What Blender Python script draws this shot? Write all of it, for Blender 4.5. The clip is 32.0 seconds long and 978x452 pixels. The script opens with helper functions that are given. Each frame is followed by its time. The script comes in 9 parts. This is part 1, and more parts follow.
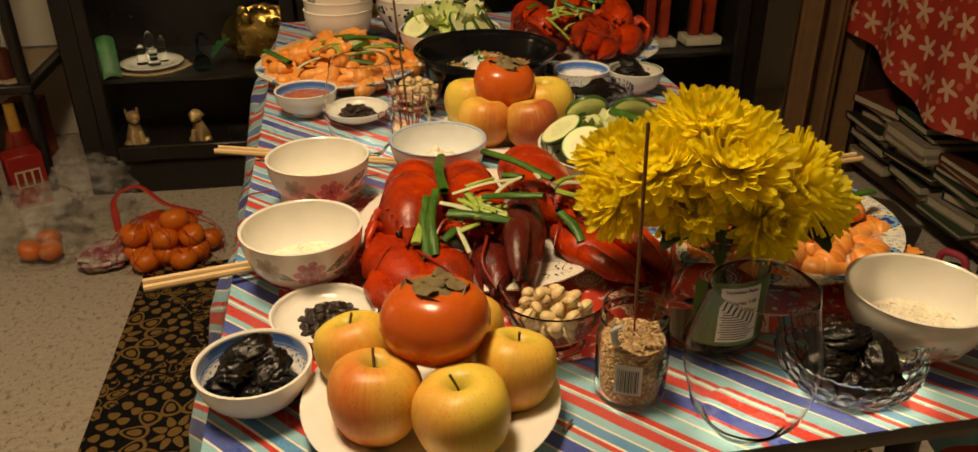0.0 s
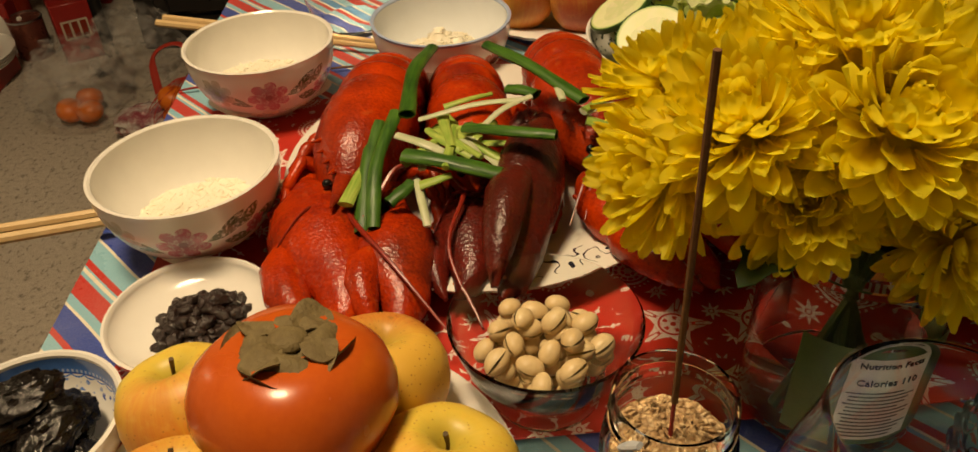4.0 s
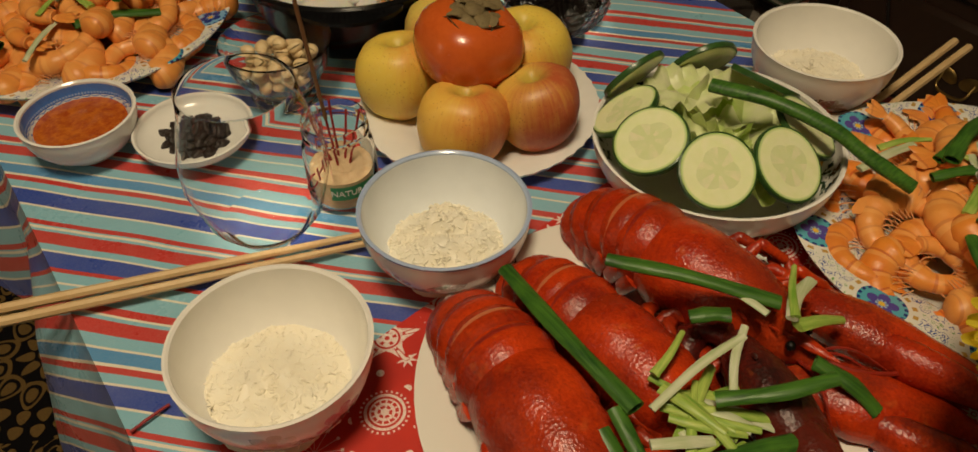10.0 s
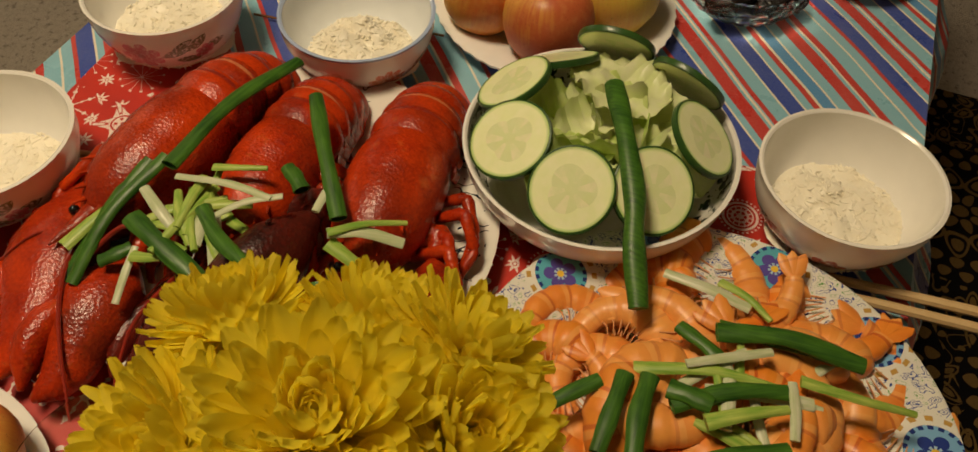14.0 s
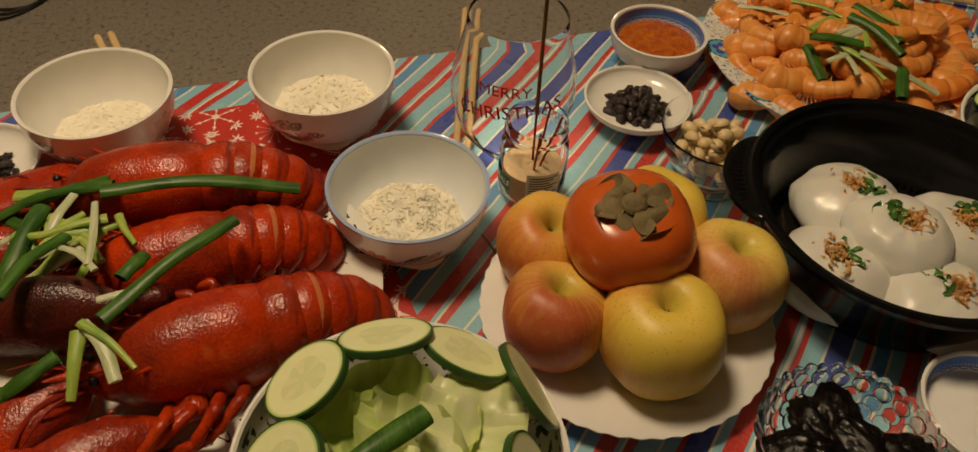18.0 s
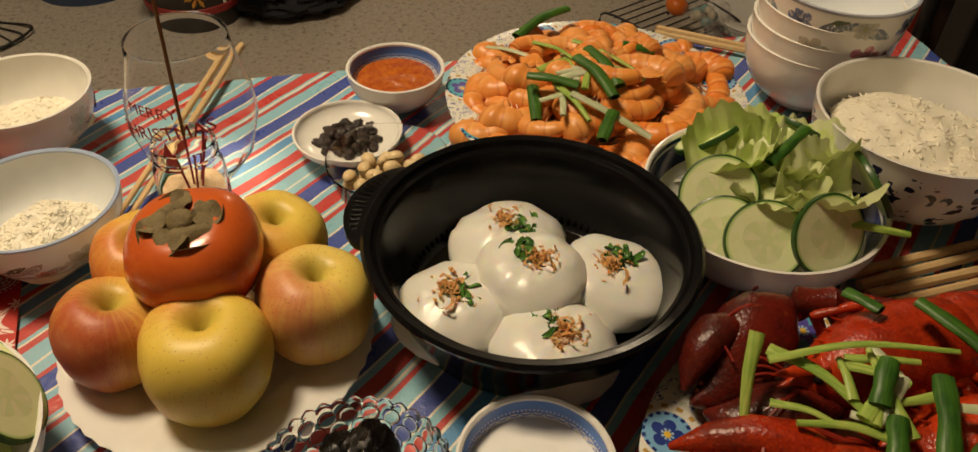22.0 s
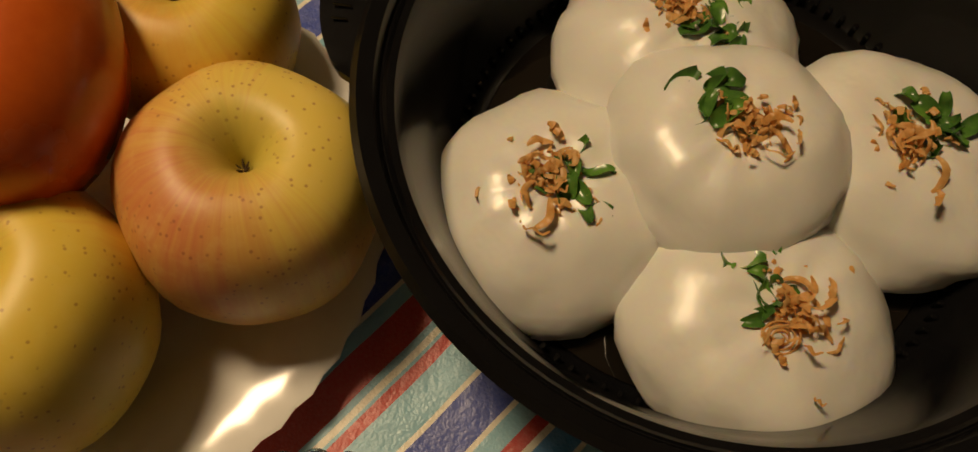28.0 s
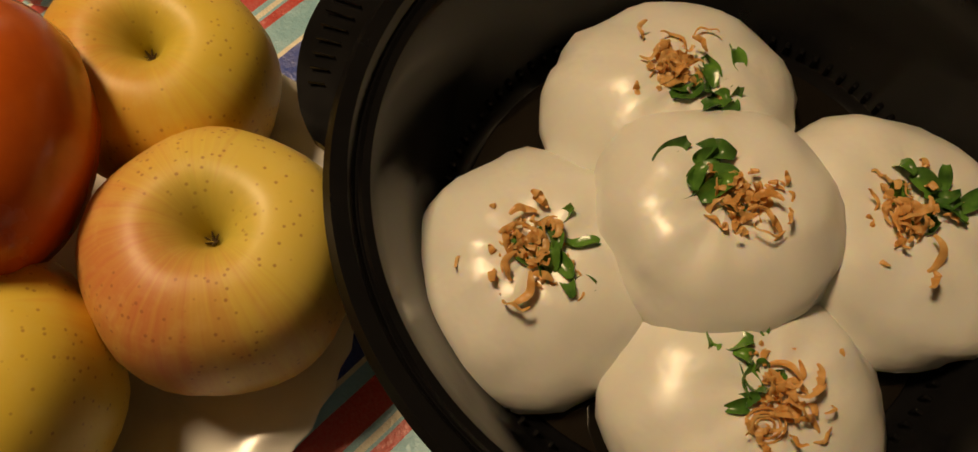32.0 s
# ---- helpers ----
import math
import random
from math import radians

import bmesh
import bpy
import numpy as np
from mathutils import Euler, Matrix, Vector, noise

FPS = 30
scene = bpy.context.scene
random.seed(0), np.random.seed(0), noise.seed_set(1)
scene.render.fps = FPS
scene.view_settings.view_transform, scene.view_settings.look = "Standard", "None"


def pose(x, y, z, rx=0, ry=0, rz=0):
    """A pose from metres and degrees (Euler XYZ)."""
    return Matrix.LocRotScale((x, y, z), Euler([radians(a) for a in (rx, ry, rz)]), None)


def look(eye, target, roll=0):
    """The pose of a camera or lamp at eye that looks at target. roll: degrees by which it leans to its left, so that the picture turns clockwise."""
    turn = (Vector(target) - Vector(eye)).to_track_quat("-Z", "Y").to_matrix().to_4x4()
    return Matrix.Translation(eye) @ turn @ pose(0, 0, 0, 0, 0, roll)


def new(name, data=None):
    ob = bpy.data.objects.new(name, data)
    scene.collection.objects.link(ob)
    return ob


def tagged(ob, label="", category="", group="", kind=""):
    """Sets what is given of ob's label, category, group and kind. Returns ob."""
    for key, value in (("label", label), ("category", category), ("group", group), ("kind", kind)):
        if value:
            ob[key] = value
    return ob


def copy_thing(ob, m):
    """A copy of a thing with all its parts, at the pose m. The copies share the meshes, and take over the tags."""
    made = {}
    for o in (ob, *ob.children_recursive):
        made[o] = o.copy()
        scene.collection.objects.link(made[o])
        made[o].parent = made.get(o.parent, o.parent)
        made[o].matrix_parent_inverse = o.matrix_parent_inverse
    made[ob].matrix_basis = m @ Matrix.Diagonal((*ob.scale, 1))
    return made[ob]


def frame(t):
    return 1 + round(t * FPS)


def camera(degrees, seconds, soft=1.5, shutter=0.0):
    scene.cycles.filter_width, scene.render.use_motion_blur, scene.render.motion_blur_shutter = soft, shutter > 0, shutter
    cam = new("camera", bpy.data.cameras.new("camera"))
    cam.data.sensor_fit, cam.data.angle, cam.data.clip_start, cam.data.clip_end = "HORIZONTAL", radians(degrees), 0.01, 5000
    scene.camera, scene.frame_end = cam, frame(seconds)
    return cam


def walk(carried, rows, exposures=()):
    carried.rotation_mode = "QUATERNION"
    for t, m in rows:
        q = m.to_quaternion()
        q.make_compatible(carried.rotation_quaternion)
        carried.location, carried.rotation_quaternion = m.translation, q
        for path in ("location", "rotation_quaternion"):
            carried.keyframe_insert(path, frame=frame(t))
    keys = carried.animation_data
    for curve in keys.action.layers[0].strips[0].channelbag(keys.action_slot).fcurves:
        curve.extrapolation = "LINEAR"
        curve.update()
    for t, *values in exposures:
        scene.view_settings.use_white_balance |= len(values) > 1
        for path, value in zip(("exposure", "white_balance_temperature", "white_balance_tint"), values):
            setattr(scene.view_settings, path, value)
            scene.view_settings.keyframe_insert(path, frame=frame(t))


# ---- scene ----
cam = camera(61.0, 32.0)
PATH = [
    (0, -0.1777, -0.3923, 1.0676, 62.46, 0.33, -10.08),
    (0.5, -0.1663, -0.3887, 1.0257, 61.06, 0.82, -10.42),
    (1, -0.1572, -0.3681, 0.9871, 59.99, 1.26, -10.70),
    (1.5, -0.1379, -0.3356, 0.9644, 59.12, 1.71, -10.20),
    (2, -0.1340, -0.2990, 0.9487, 58.10, 2.17, -8.88),
    (2.5, -0.1215, -0.2235, 0.9505, 56.74, 2.67, -8.21),
    (3, -0.0902, -0.1500, 0.9488, 55.17, 2.91, -7.20),
    (3.5, -0.0536, -0.1227, 0.9659, 53.32, 2.88, -4.66),
    (5.5, -0.0587, -0.1014, 1.0027, 51.52, 0.65, 1.83),
    (6, -0.1072, -0.0716, 1.0201, 51.23, -0.32, -0.83),
    (6.5, -0.1499, -0.0610, 1.0283, 51.60, -1.10, -4.99),
    (7, -0.1821, -0.0557, 1.0327, 51.61, -1.45, -9.86),
    (7.5, -0.2197, 0.0208, 1.0242, 50.47, -1.09, -13.82),
    (8, -0.2427, 0.0844, 1.0249, 48.17, -0.24, -19.56),
    (8.5, -0.2983, 0.1219, 1.0140, 47.66, -0.28, -27.31),
    (9, -0.3687, 0.1824, 1.0157, 48.32, 0.14, -33.73),
    (9.5, -0.3575, 0.2083, 1.0360, 47.68, 0.26, -37.07),
    (10, -0.2836, 0.1832, 1.0755, 45.37, 0.18, -35.95),
    (10.5, -0.1938, 0.1450, 1.1175, 42.18, -0.46, -34.08),
    (11, -0.1150, 0.1404, 1.1384, 39.59, -0.98, -32.63),
    (11.5, -0.1055, 0.1627, 1.1424, 38.07, -1.49, -30.54),
    (12, -0.0385, 0.1378, 1.1452, 37.95, -0.77, -24.82),
    (12.5, 0.0484, 0.1033, 1.1408, 37.57, -1.32, -15.35),
    (13, 0.0831, 0.0865, 1.1303, 38.20, -1.65, -3.44),
    (13.5, 0.1558, 0.0835, 1.0975, 37.97, -2.29, 8.54),
    (14, 0.1785, 0.0900, 1.0871, 38.06, -2.02, 21.65),
    (14.5, 0.2293, 0.1366, 1.0937, 38.29, -1.60, 34.47),
    (16.5, 0.3296, 0.2771, 1.0933, 38.57, -0.29, 66.55),
    (17, 0.3424, 0.3795, 1.0936, 38.40, -1.26, 68.84),
    (17.5, 0.3272, 0.4286, 1.0857, 39.97, -2.14, 70.77),
    (18, 0.3339, 0.4304, 1.1024, 44.06, -2.52, 72.97),
    (18.5, 0.3592, 0.4991, 1.1204, 48.40, -2.88, 76.55),
    (19, 0.3821, 0.5490, 1.1258, 51.85, -2.78, 80.06),
    (19.5, 0.3872, 0.5590, 1.1273, 54.98, -2.82, 81.31),
    (20, 0.3570, 0.5428, 1.1419, 56.52, -2.94, 80.23),
    (20.5, 0.3421, 0.5272, 1.1449, 57.05, -2.79, 78.00),
    (21, 0.3553, 0.5625, 1.1157, 55.16, -2.66, 75.95),
    (21.5, 0.3854, 0.6419, 1.0964, 51.78, -2.22, 75.84),
    (22, 0.4165, 0.7206, 1.0826, 48.44, -1.70, 77.88),
    (22.5, 0.4286, 0.7577, 1.0552, 47.46, -0.98, 80.09),
    (23, 0.4251, 0.7839, 1.0095, 44.97, -0.85, 81.24),
    (23.5, 0.4122, 0.8269, 0.9869, 42.87, -1.53, 80.63),
    (24, 0.3549, 0.8003, 0.9799, 39.76, -1.89, 80.12),
    (24.5, 0.2613, 0.7854, 0.9705, 36.81, -1.51, 80.01),
    (25, 0.1925, 0.7806, 0.9549, 33.31, -0.45, 80.45),
    (25.5, 0.1462, 0.7839, 0.9393, 30.28, 0.10, 80.51),
    (27.5, 0.1119, 0.7571, 0.9101, 23.18, -0.02, 83.78),
    (28, 0.1578, 0.7592, 0.9143, 23.90, -0.06, 85.25),
    (28.5, 0.1964, 0.7621, 0.9180, 24.55, 0.35, 87.02),
    (29, 0.2403, 0.7585, 0.9189, 24.66, -1.00, 87.76),
    (29.5, 0.2607, 0.7658, 0.9096, 23.05, -1.33, 87.67),
    (30, 0.2698, 0.7708, 0.8909, 22.52, -1.15, 87.30),
    (30.5, 0.2599, 0.7722, 0.8924, 22.45, -1.34, 86.54),
    (31, 0.2241, 0.7852, 0.9105, 23.76, -0.77, 86.27),
    (31.5, 0.1796, 0.7754, 0.9176, 24.06, -0.05, 86.36),
    (32, 0.1345, 0.7695, 0.9165, 23.38, 0.09, 86.53),
]
EXPOSURES = [(0.0, -0.16, 7200, 11), (2.0, -0.32, 7500, 12), (3.5, -0.30, 7200, 11), (6.0, -0.55, 6600, 9), (7.0, -0.64, 6400, 8), (9.0, -0.78, 6150, 7), (10.0, -0.78, 6100, 7), (13.0, -0.62, 6250, 8), (14.5, -0.7, 6400, 9), (17.0, -1.0, 6800, 11), (18.5, -0.80, 6500, 11), (20.0, -0.62, 6250, 11), (22.0, -0.24, 6200, 10), (23.0, -0.28, 6150, 10), (25.0, -0.72, 6900, 12), (28.0, -0.74, 7100, 13), (29.0, -0.30, 6050, 11), (29.6, -0.36, 5750, 11), (30.2, -0.40, 5500, 11), (31.0, -0.42, 6250, 11), (32.0, -0.64, 7500, 14)]
walk(cam, [(t, pose(x, y, z, rx, ry, rz)) for t, x, y, z, rx, ry, rz in PATH], EXPOSURES)

TZ = 0.655  # height of the table top

# ---- world and lights ----
world = bpy.data.worlds.new("room_air")
scene.world = world
world.use_nodes = True
world.node_tree.nodes["Background"].inputs[0].default_value = (0.9, 0.75, 0.55, 1)
world.node_tree.nodes["Background"].inputs[1].default_value = 0.014


def area_lamp(name, m, size, watts, colour):
    d = bpy.data.lights.new(name, "AREA")
    d.shape, d.size, d.energy, d.color = "DISK", size, watts, colour
    ob = new(name, d)
    ob.matrix_world = m
    return ob


WARM = (1.0, 0.765, 0.475)
area_lamp("ceiling_lamp_light", look((-0.40, 0.24, 2.27), (-0.40, 0.24, 0)), 0.40, 32.5, WARM)
# added fill light for the room beyond the doorway, without a fixture
area_lamp("hall_lamp_light", look((-3.9, 1.9, 2.2), (-3.7, 1.9, 0)), 0.3, 16, WARM)


# ---- material kit ----
class Sk:
    """A node socket with arithmetic."""

    def __init__(s, g, k):
        s.g, s.k = g, k

    def __add__(s, o): return s.g.m("ADD", s, o)
    def __radd__(s, o): return s.g.m("ADD", o, s)
    def __sub__(s, o): return s.g.m("SUBTRACT", s, o)
    def __rsub__(s, o): return s.g.m("SUBTRACT", o, s)
    def __mul__(s, o): return s.g.m("MULTIPLY", s, o)
    def __rmul__(s, o): return s.g.m("MULTIPLY", o, s)
    def __truediv__(s, o): return s.g.m("DIVIDE", s, o)
    def __neg__(s): return s.g.m("MULTIPLY", s, -1.0)
    def lt(s, o): return s.g.m("LESS_THAN", s, o)
    def gt(s, o): return s.g.m("GREATER_THAN", s, o)
    def fract(s): return s.g.m("FRACT", s)
    def floor(s): return s.g.m("FLOOR", s)
    def abs(s): return s.g.m("ABSOLUTE", s)
    def sin(s): return s.g.m("SINE", s)
    def cos(s): return s.g.m("COSINE", s)
    def sqrt(s): return s.g.m("SQRT", s)
    def max(s, o): return s.g.m("MAXIMUM", s, o)
    def min(s, o): return s.g.m("MINIMUM", s, o)
    def pow(s, o): return s.g.m("POWER", s, o)


def rgb(c):
    return (c[0], c[1], c[2], 1.0)


class G:
    """A procedural material under construction."""

    def __init__(s, name):
        s.mat = bpy.data.materials.new(name)
        s.mat.use_nodes = True
        s.nt = s.mat.node_tree
        s.b = s.nt.nodes["Principled BSDF"]
        s.tc = s.nt.nodes.new("ShaderNodeTexCoord")
        s.P = Sk(s, s.tc.outputs["Object"])

    def put(s, sock, v):
        if isinstance(v, Sk):
            s.nt.links.new(v.k, sock)
        elif isinstance(v, (tuple, list)):
            sock.default_value = rgb(v) if len(sock.default_value) == 4 else v
        else:
            sock.default_value = v

    def m(s, op, a, b=None, c=None):
        n = s.nt.nodes.new("ShaderNodeMath")
        n.operation = op
        for i, v in enumerate((a, b, c)):
            if v is not None:
                s.put(n.inputs[i], v)
        return Sk(s, n.outputs[0])

    def atan2(s, a, b):
        return s.m("ARCTAN2", a, b)

    def xyz(s, v=None):
        n = s.nt.nodes.new("ShaderNodeSeparateXYZ")
        s.put(n.inputs[0], v or s.P)
        return [Sk(s, o) for o in n.outputs]

    def vec(s, x, y, z=0.0):
        n = s.nt.nodes.new("ShaderNodeCombineXYZ")
        for i, v in enumerate((x, y, z)):
            s.put(n.inputs[i], v)
        return Sk(s, n.outputs[0])

    def shift(s):
        """Object coordinates moved apart by a random number for each object."""
        r = s.nt.nodes.new("ShaderNodeObjectInfo")
        n = s.nt.nodes.new("ShaderNodeVectorMath")
        n.operation = "ADD"
        s.nt.links.new(s.P.k, n.inputs[0])
        k = Sk(s, r.outputs["Random"]) * 7.0
        s.nt.links.new(s.vec(k, k * 1.7, k * 0.6).k, n.inputs[1])
        return Sk(s, n.outputs[0])

    def rnd(s):
        return Sk(s, s.nt.nodes.new("ShaderNodeObjectInfo").outputs["Random"])

    def island(s):
        return Sk(s, s.nt.nodes.new("ShaderNodeNewGeometry").outputs["Random Per Island"])

    def noise(s, scale, detail=3.0, rough=0.5, vec=None):
        n = s.nt.nodes.new("ShaderNodeTexNoise")
        s.put(n.inputs["Vector"], vec or s.P)
        n.inputs["Scale"].default_value, n.inputs["Detail"].default_value, n.inputs["Roughness"].default_value = scale, detail, rough
        return Sk(s, n.outputs[0])

    def vor(s, scale, vec=None, feature="F1", out=0):
        n = s.nt.nodes.new("ShaderNodeTexVoronoi")
        n.feature = feature
        s.put(n.inputs["Vector"], vec or s.P)
        n.inputs["Scale"].default_value = scale
        return Sk(s, n.outputs[out])

    def white(s, vec):
        n = s.nt.nodes.new("ShaderNodeTexWhiteNoise")
        s.put(n.inputs["Vector"], vec)
        return Sk(s, n.outputs[0])

    def ramp(s, fac, stops, hard=False):
        n = s.nt.nodes.new("ShaderNodeValToRGB")
        e = n.color_ramp.elements
        n.color_ramp.interpolation = "CONSTANT" if hard else "LINEAR"
        while len(e) < len(stops):
            e.new(0.5)
        for i, (p, c) in enumerate(stops):
            e[i].position = p
            e[i].color = rgb(c) if isinstance(c, (tuple, list)) else (c, c, c, 1)
        s.put(n.inputs[0], fac)
        return Sk(s, n.outputs[0])

    def step(s, v, lo, hi):
        n = s.nt.nodes.new("ShaderNodeMapRange")
        n.clamp = True
        s.put(n.inputs[0], v)
        n.inputs[1].default_value, n.inputs[2].default_value = lo, hi
        return Sk(s, n.outputs[0])

    def mix(s, f, a, b):
        n = s.nt.nodes.new("ShaderNodeMix")
        n.data_type = "RGBA"
        s.put(n.inputs[0], f)
        s.put(n.inputs[6], a)
        s.put(n.inputs[7], b)
        return Sk(s, n.outputs[2])

    def bump(s, h, strength=0.3, dist=0.001):
        n = s.nt.nodes.new("ShaderNodeBump")
        n.inputs["Strength"].default_value, n.inputs["Distance"].default_value = strength, dist
        s.put(n.inputs["Height"], h)
        s.nt.links.new(n.outputs[0], s.b.inputs["Normal"])
        return s

    def glow_through(s, col, share):
        """Thin leaf or petal: part of the light passes through it."""
        t = s.nt.nodes.new("ShaderNodeBsdfTranslucent")
        s.put(t.inputs["Color"], col)
        mx = s.nt.nodes.new("ShaderNodeMixShader")
        mx.inputs[0].default_value = share
        out = s.nt.nodes["Material Output"]
        s.nt.links.new(s.b.outputs[0], mx.inputs[1])
        s.nt.links.new(t.outputs[0], mx.inputs[2])
        s.nt.links.new(mx.outputs[0], out.inputs["Surface"])

    def set(s, **kw):
        names = {"col": "Base Color", "rough": "Roughness", "metal": "Metallic", "trans": "Transmission Weight", "ior": "IOR", "coat": "Coat Weight",
                 "sss": "Subsurface Weight", "srad": "Subsurface Radius", "sscale": "Subsurface Scale", "sheen": "Sheen Weight", "spec": "Specular IOR Level",
                 "emit": "Emission Color", "power": "Emission Strength", "crough": "Coat Roughness", "alpha": "Alpha"}
        for k, v in kw.items():
            s.put(s.b.inputs[names[k]], v)
        return s.mat


def surf(name, col, col2=None, rough=0.5, scale=30.0, grain=400.0, amount=0.25, bump=0.15, dist=0.0006, **kw):
    """A plain real surface: two colours mixed at two scales, fine relief and uneven gloss."""
    g = G(name)
    v = g.shift()
    a = g.noise(scale, 4, 0.6, v)
    f = g.noise(grain, 2, 0.6, v)
    col2 = col2 or tuple(c * 0.72 for c in col)
    mixed = g.mix(g.step(a * 0.75 + f * 0.25, 0.5 - amount, 0.5 + amount), col, col2)
    g.bump(a * 0.5 + f * 0.5, bump, dist)
    return g.set(col=mixed, rough=(a - 0.5) * 0.25 + rough, **kw)


# ---- geometry kit: a shape is (list of points, list of faces) ----
def lathe(profile, seg=40):
    """A solid of revolution round z; the profile runs from the axis or edge to the axis or edge."""
    vs, fs, rings = [], [], []
    for r, z in profile:
        if r < 1e-6:
            rings.append([len(vs)])
            vs.append((0, 0, z))
        else:
            rings.append(list(range(len(vs), len(vs) + seg)))
            vs += [(r * math.cos(2 * math.pi * i / seg), r * math.sin(2 * math.pi * i / seg), z) for i in range(seg)]
    for a, b in zip(rings, rings[1:]):
        for i in range(seg):
            j = (i + 1) % seg
            if len(a) == 1 and len(b) > 1:
                fs.append((a[0], b[j], b[i]))
            elif len(b) == 1 and len(a) > 1:
                fs.append((a[i], a[j], b[0]))
            elif len(a) > 1:
                fs.append((a[i], a[j], b[j], b[i]))
    return vs, fs


def curve_points(pts, n):
    """n points on a smooth curve through pts."""
    P = [Vector(p) for p in pts]
    if len(P) == 2:
        return [P[0].lerp(P[1], i / (n - 1)) for i in range(n)]
    out = []
    for i in range(n):
        u = i / (n - 1) * (len(P) - 1)
        k = min(int(u), len(P) - 2)
        t = u - k
        p1, p2 = P[k], P[k + 1]
        p0 = P[k - 1] if k else p1 * 2 - p2
        p3 = P[k + 2] if k + 2 < len(P) else p2 * 2 - p1
        out.append(0.5 * (2 * p1 + (p2 - p0) * t + (2 * p0 - 5 * p1 + 4 * p2 - p3) * t * t + (3 * p1 - p0 - 3 * p2 + p3) * t ** 3))
    return out


def loft(stations, seg=12, up=(0, 0, 1), caps=True):
    """A skin over cross-sections (centre, half width, half height)."""
    vs, fs = [], []
    cs = [Vector(c) for c, _, _ in stations]
    up = Vector(up)
    for k, (c, rx, rz) in enumerate(stations):
        d = (cs[min(k + 1, len(cs) - 1)] - cs[max(k - 1, 0)]).normalized()
        side = d.cross(up)
        side = side.normalized() if side.length > 1e-4 else Vector((1, 0, 0))
        top = side.cross(d).normalized()
        for i in range(seg):
            a = 2 * math.pi * i / seg
            vs.append(tuple(cs[k] + side * (rx * math.cos(a)) + top * (rz * math.sin(a))))
    for k in range(len(stations) - 1):
        for i in range(seg):
            j = (i + 1) % seg
            fs.append((k * seg + i, k * seg + j, (k + 1) * seg + j, (k + 1) * seg + i))
    if caps:
        n = len(vs)
        vs += [tuple(cs[0]), tuple(cs[-1])]
        last = (len(stations) - 1) * seg
        for i in range(seg):
            j = (i + 1) % seg
            fs.append((n, j, i))
            fs.append((n + 1, last + i, last + j))
    return vs, fs


def tube(pts, r, n=12, seg=8, r2=None, flat=1.0):
    """A round bar along a smooth curve, from radius r to r2."""
    r2 = r if r2 is None else r2
    c = curve_points(pts, n)
    return loft([(p, r + (r2 - r) * i / (n - 1), (r + (r2 - r) * i / (n - 1)) * flat) for i, p in enumerate(c)], seg)


def ball(rx, ry, rz, nu=20, nv=12, shape=None):
    """An ellipsoid; shape(direction) scales it."""
    vs, fs = [], []
    for j in range(nv + 1):
        th = math.pi * j / nv
        for i in range(nu):
            ph = 2 * math.pi * i / nu
            d = Vector((math.sin(th) * math.cos(ph), math.sin(th) * math.sin(ph), math.cos(th)))
            k = shape(d) if shape else 1.0
            vs.append((d.x * rx * k, d.y * ry * k, d.z * rz * k))
    for j in range(nv):
        for i in range(nu):
            i2 = (i + 1) % nu
            a, b, c, d = j * nu + i, j * nu + i2, (j + 1) * nu + i2, (j + 1) * nu + i
            fs.append((a, d, c) if j == 0 else (a, d, b) if j == nv - 1 else (a, d, c, b))
    return vs, fs


def box(sx, sy, sz, b=0.002, at=(0, 0, 0)):
    """A box with chamfered edges, centred on at."""
    hx, hy, hz = sx / 2, sy / 2, sz / 2
    b = min(b, hx * 0.9, hy * 0.9, hz * 0.9)
    vs, ix = [], {}
    for x in (-1, 1):
        for y in (-1, 1):
            for z in (-1, 1):
                for k in range(3):
                    p = [x * (hx - b), y * (hy - b), z * (hz - b)]
                    p[k] = (x * hx, y * hy, z * hz)[k]
                    ix[x, y, z, k] = len(vs)
                    vs.append((p[0] + at[0], p[1] + at[1], p[2] + at[2]))
    fs = []
    for k in range(3):
        o = [a for a in range(3) if a != k]
        for sgn in (-1, 1):
            q = []
            for u, v in ((-1, -1), (1, -1), (1, 1), (-1, 1)):
                c = [0, 0, 0]
                c[k], c[o[0]], c[o[1]] = sgn, u, v
                q.append(ix[(*c, k)])
            fs.append(tuple(q if (sgn > 0) != (k == 1) else q[::-1]))
    for k in range(3):
        o = [a for a in range(3) if a != k]
        for u in (-1, 1):
            for v in (-1, 1):
                c1, c2 = [0, 0, 0], [0, 0, 0]
                c1[k], c2[k] = -1, 1
                for c in (c1, c2):
                    c[o[0]], c[o[1]] = u, v
                fs.append((ix[(*c1, o[0])], ix[(*c2, o[0])], ix[(*c2, o[1])], ix[(*c1, o[1])]))
    for x in (-1, 1):
        for y in (-1, 1):
            for z in (-1, 1):
                fs.append(tuple(ix[x, y, z, k] for k in range(3)))
    return vs, fs


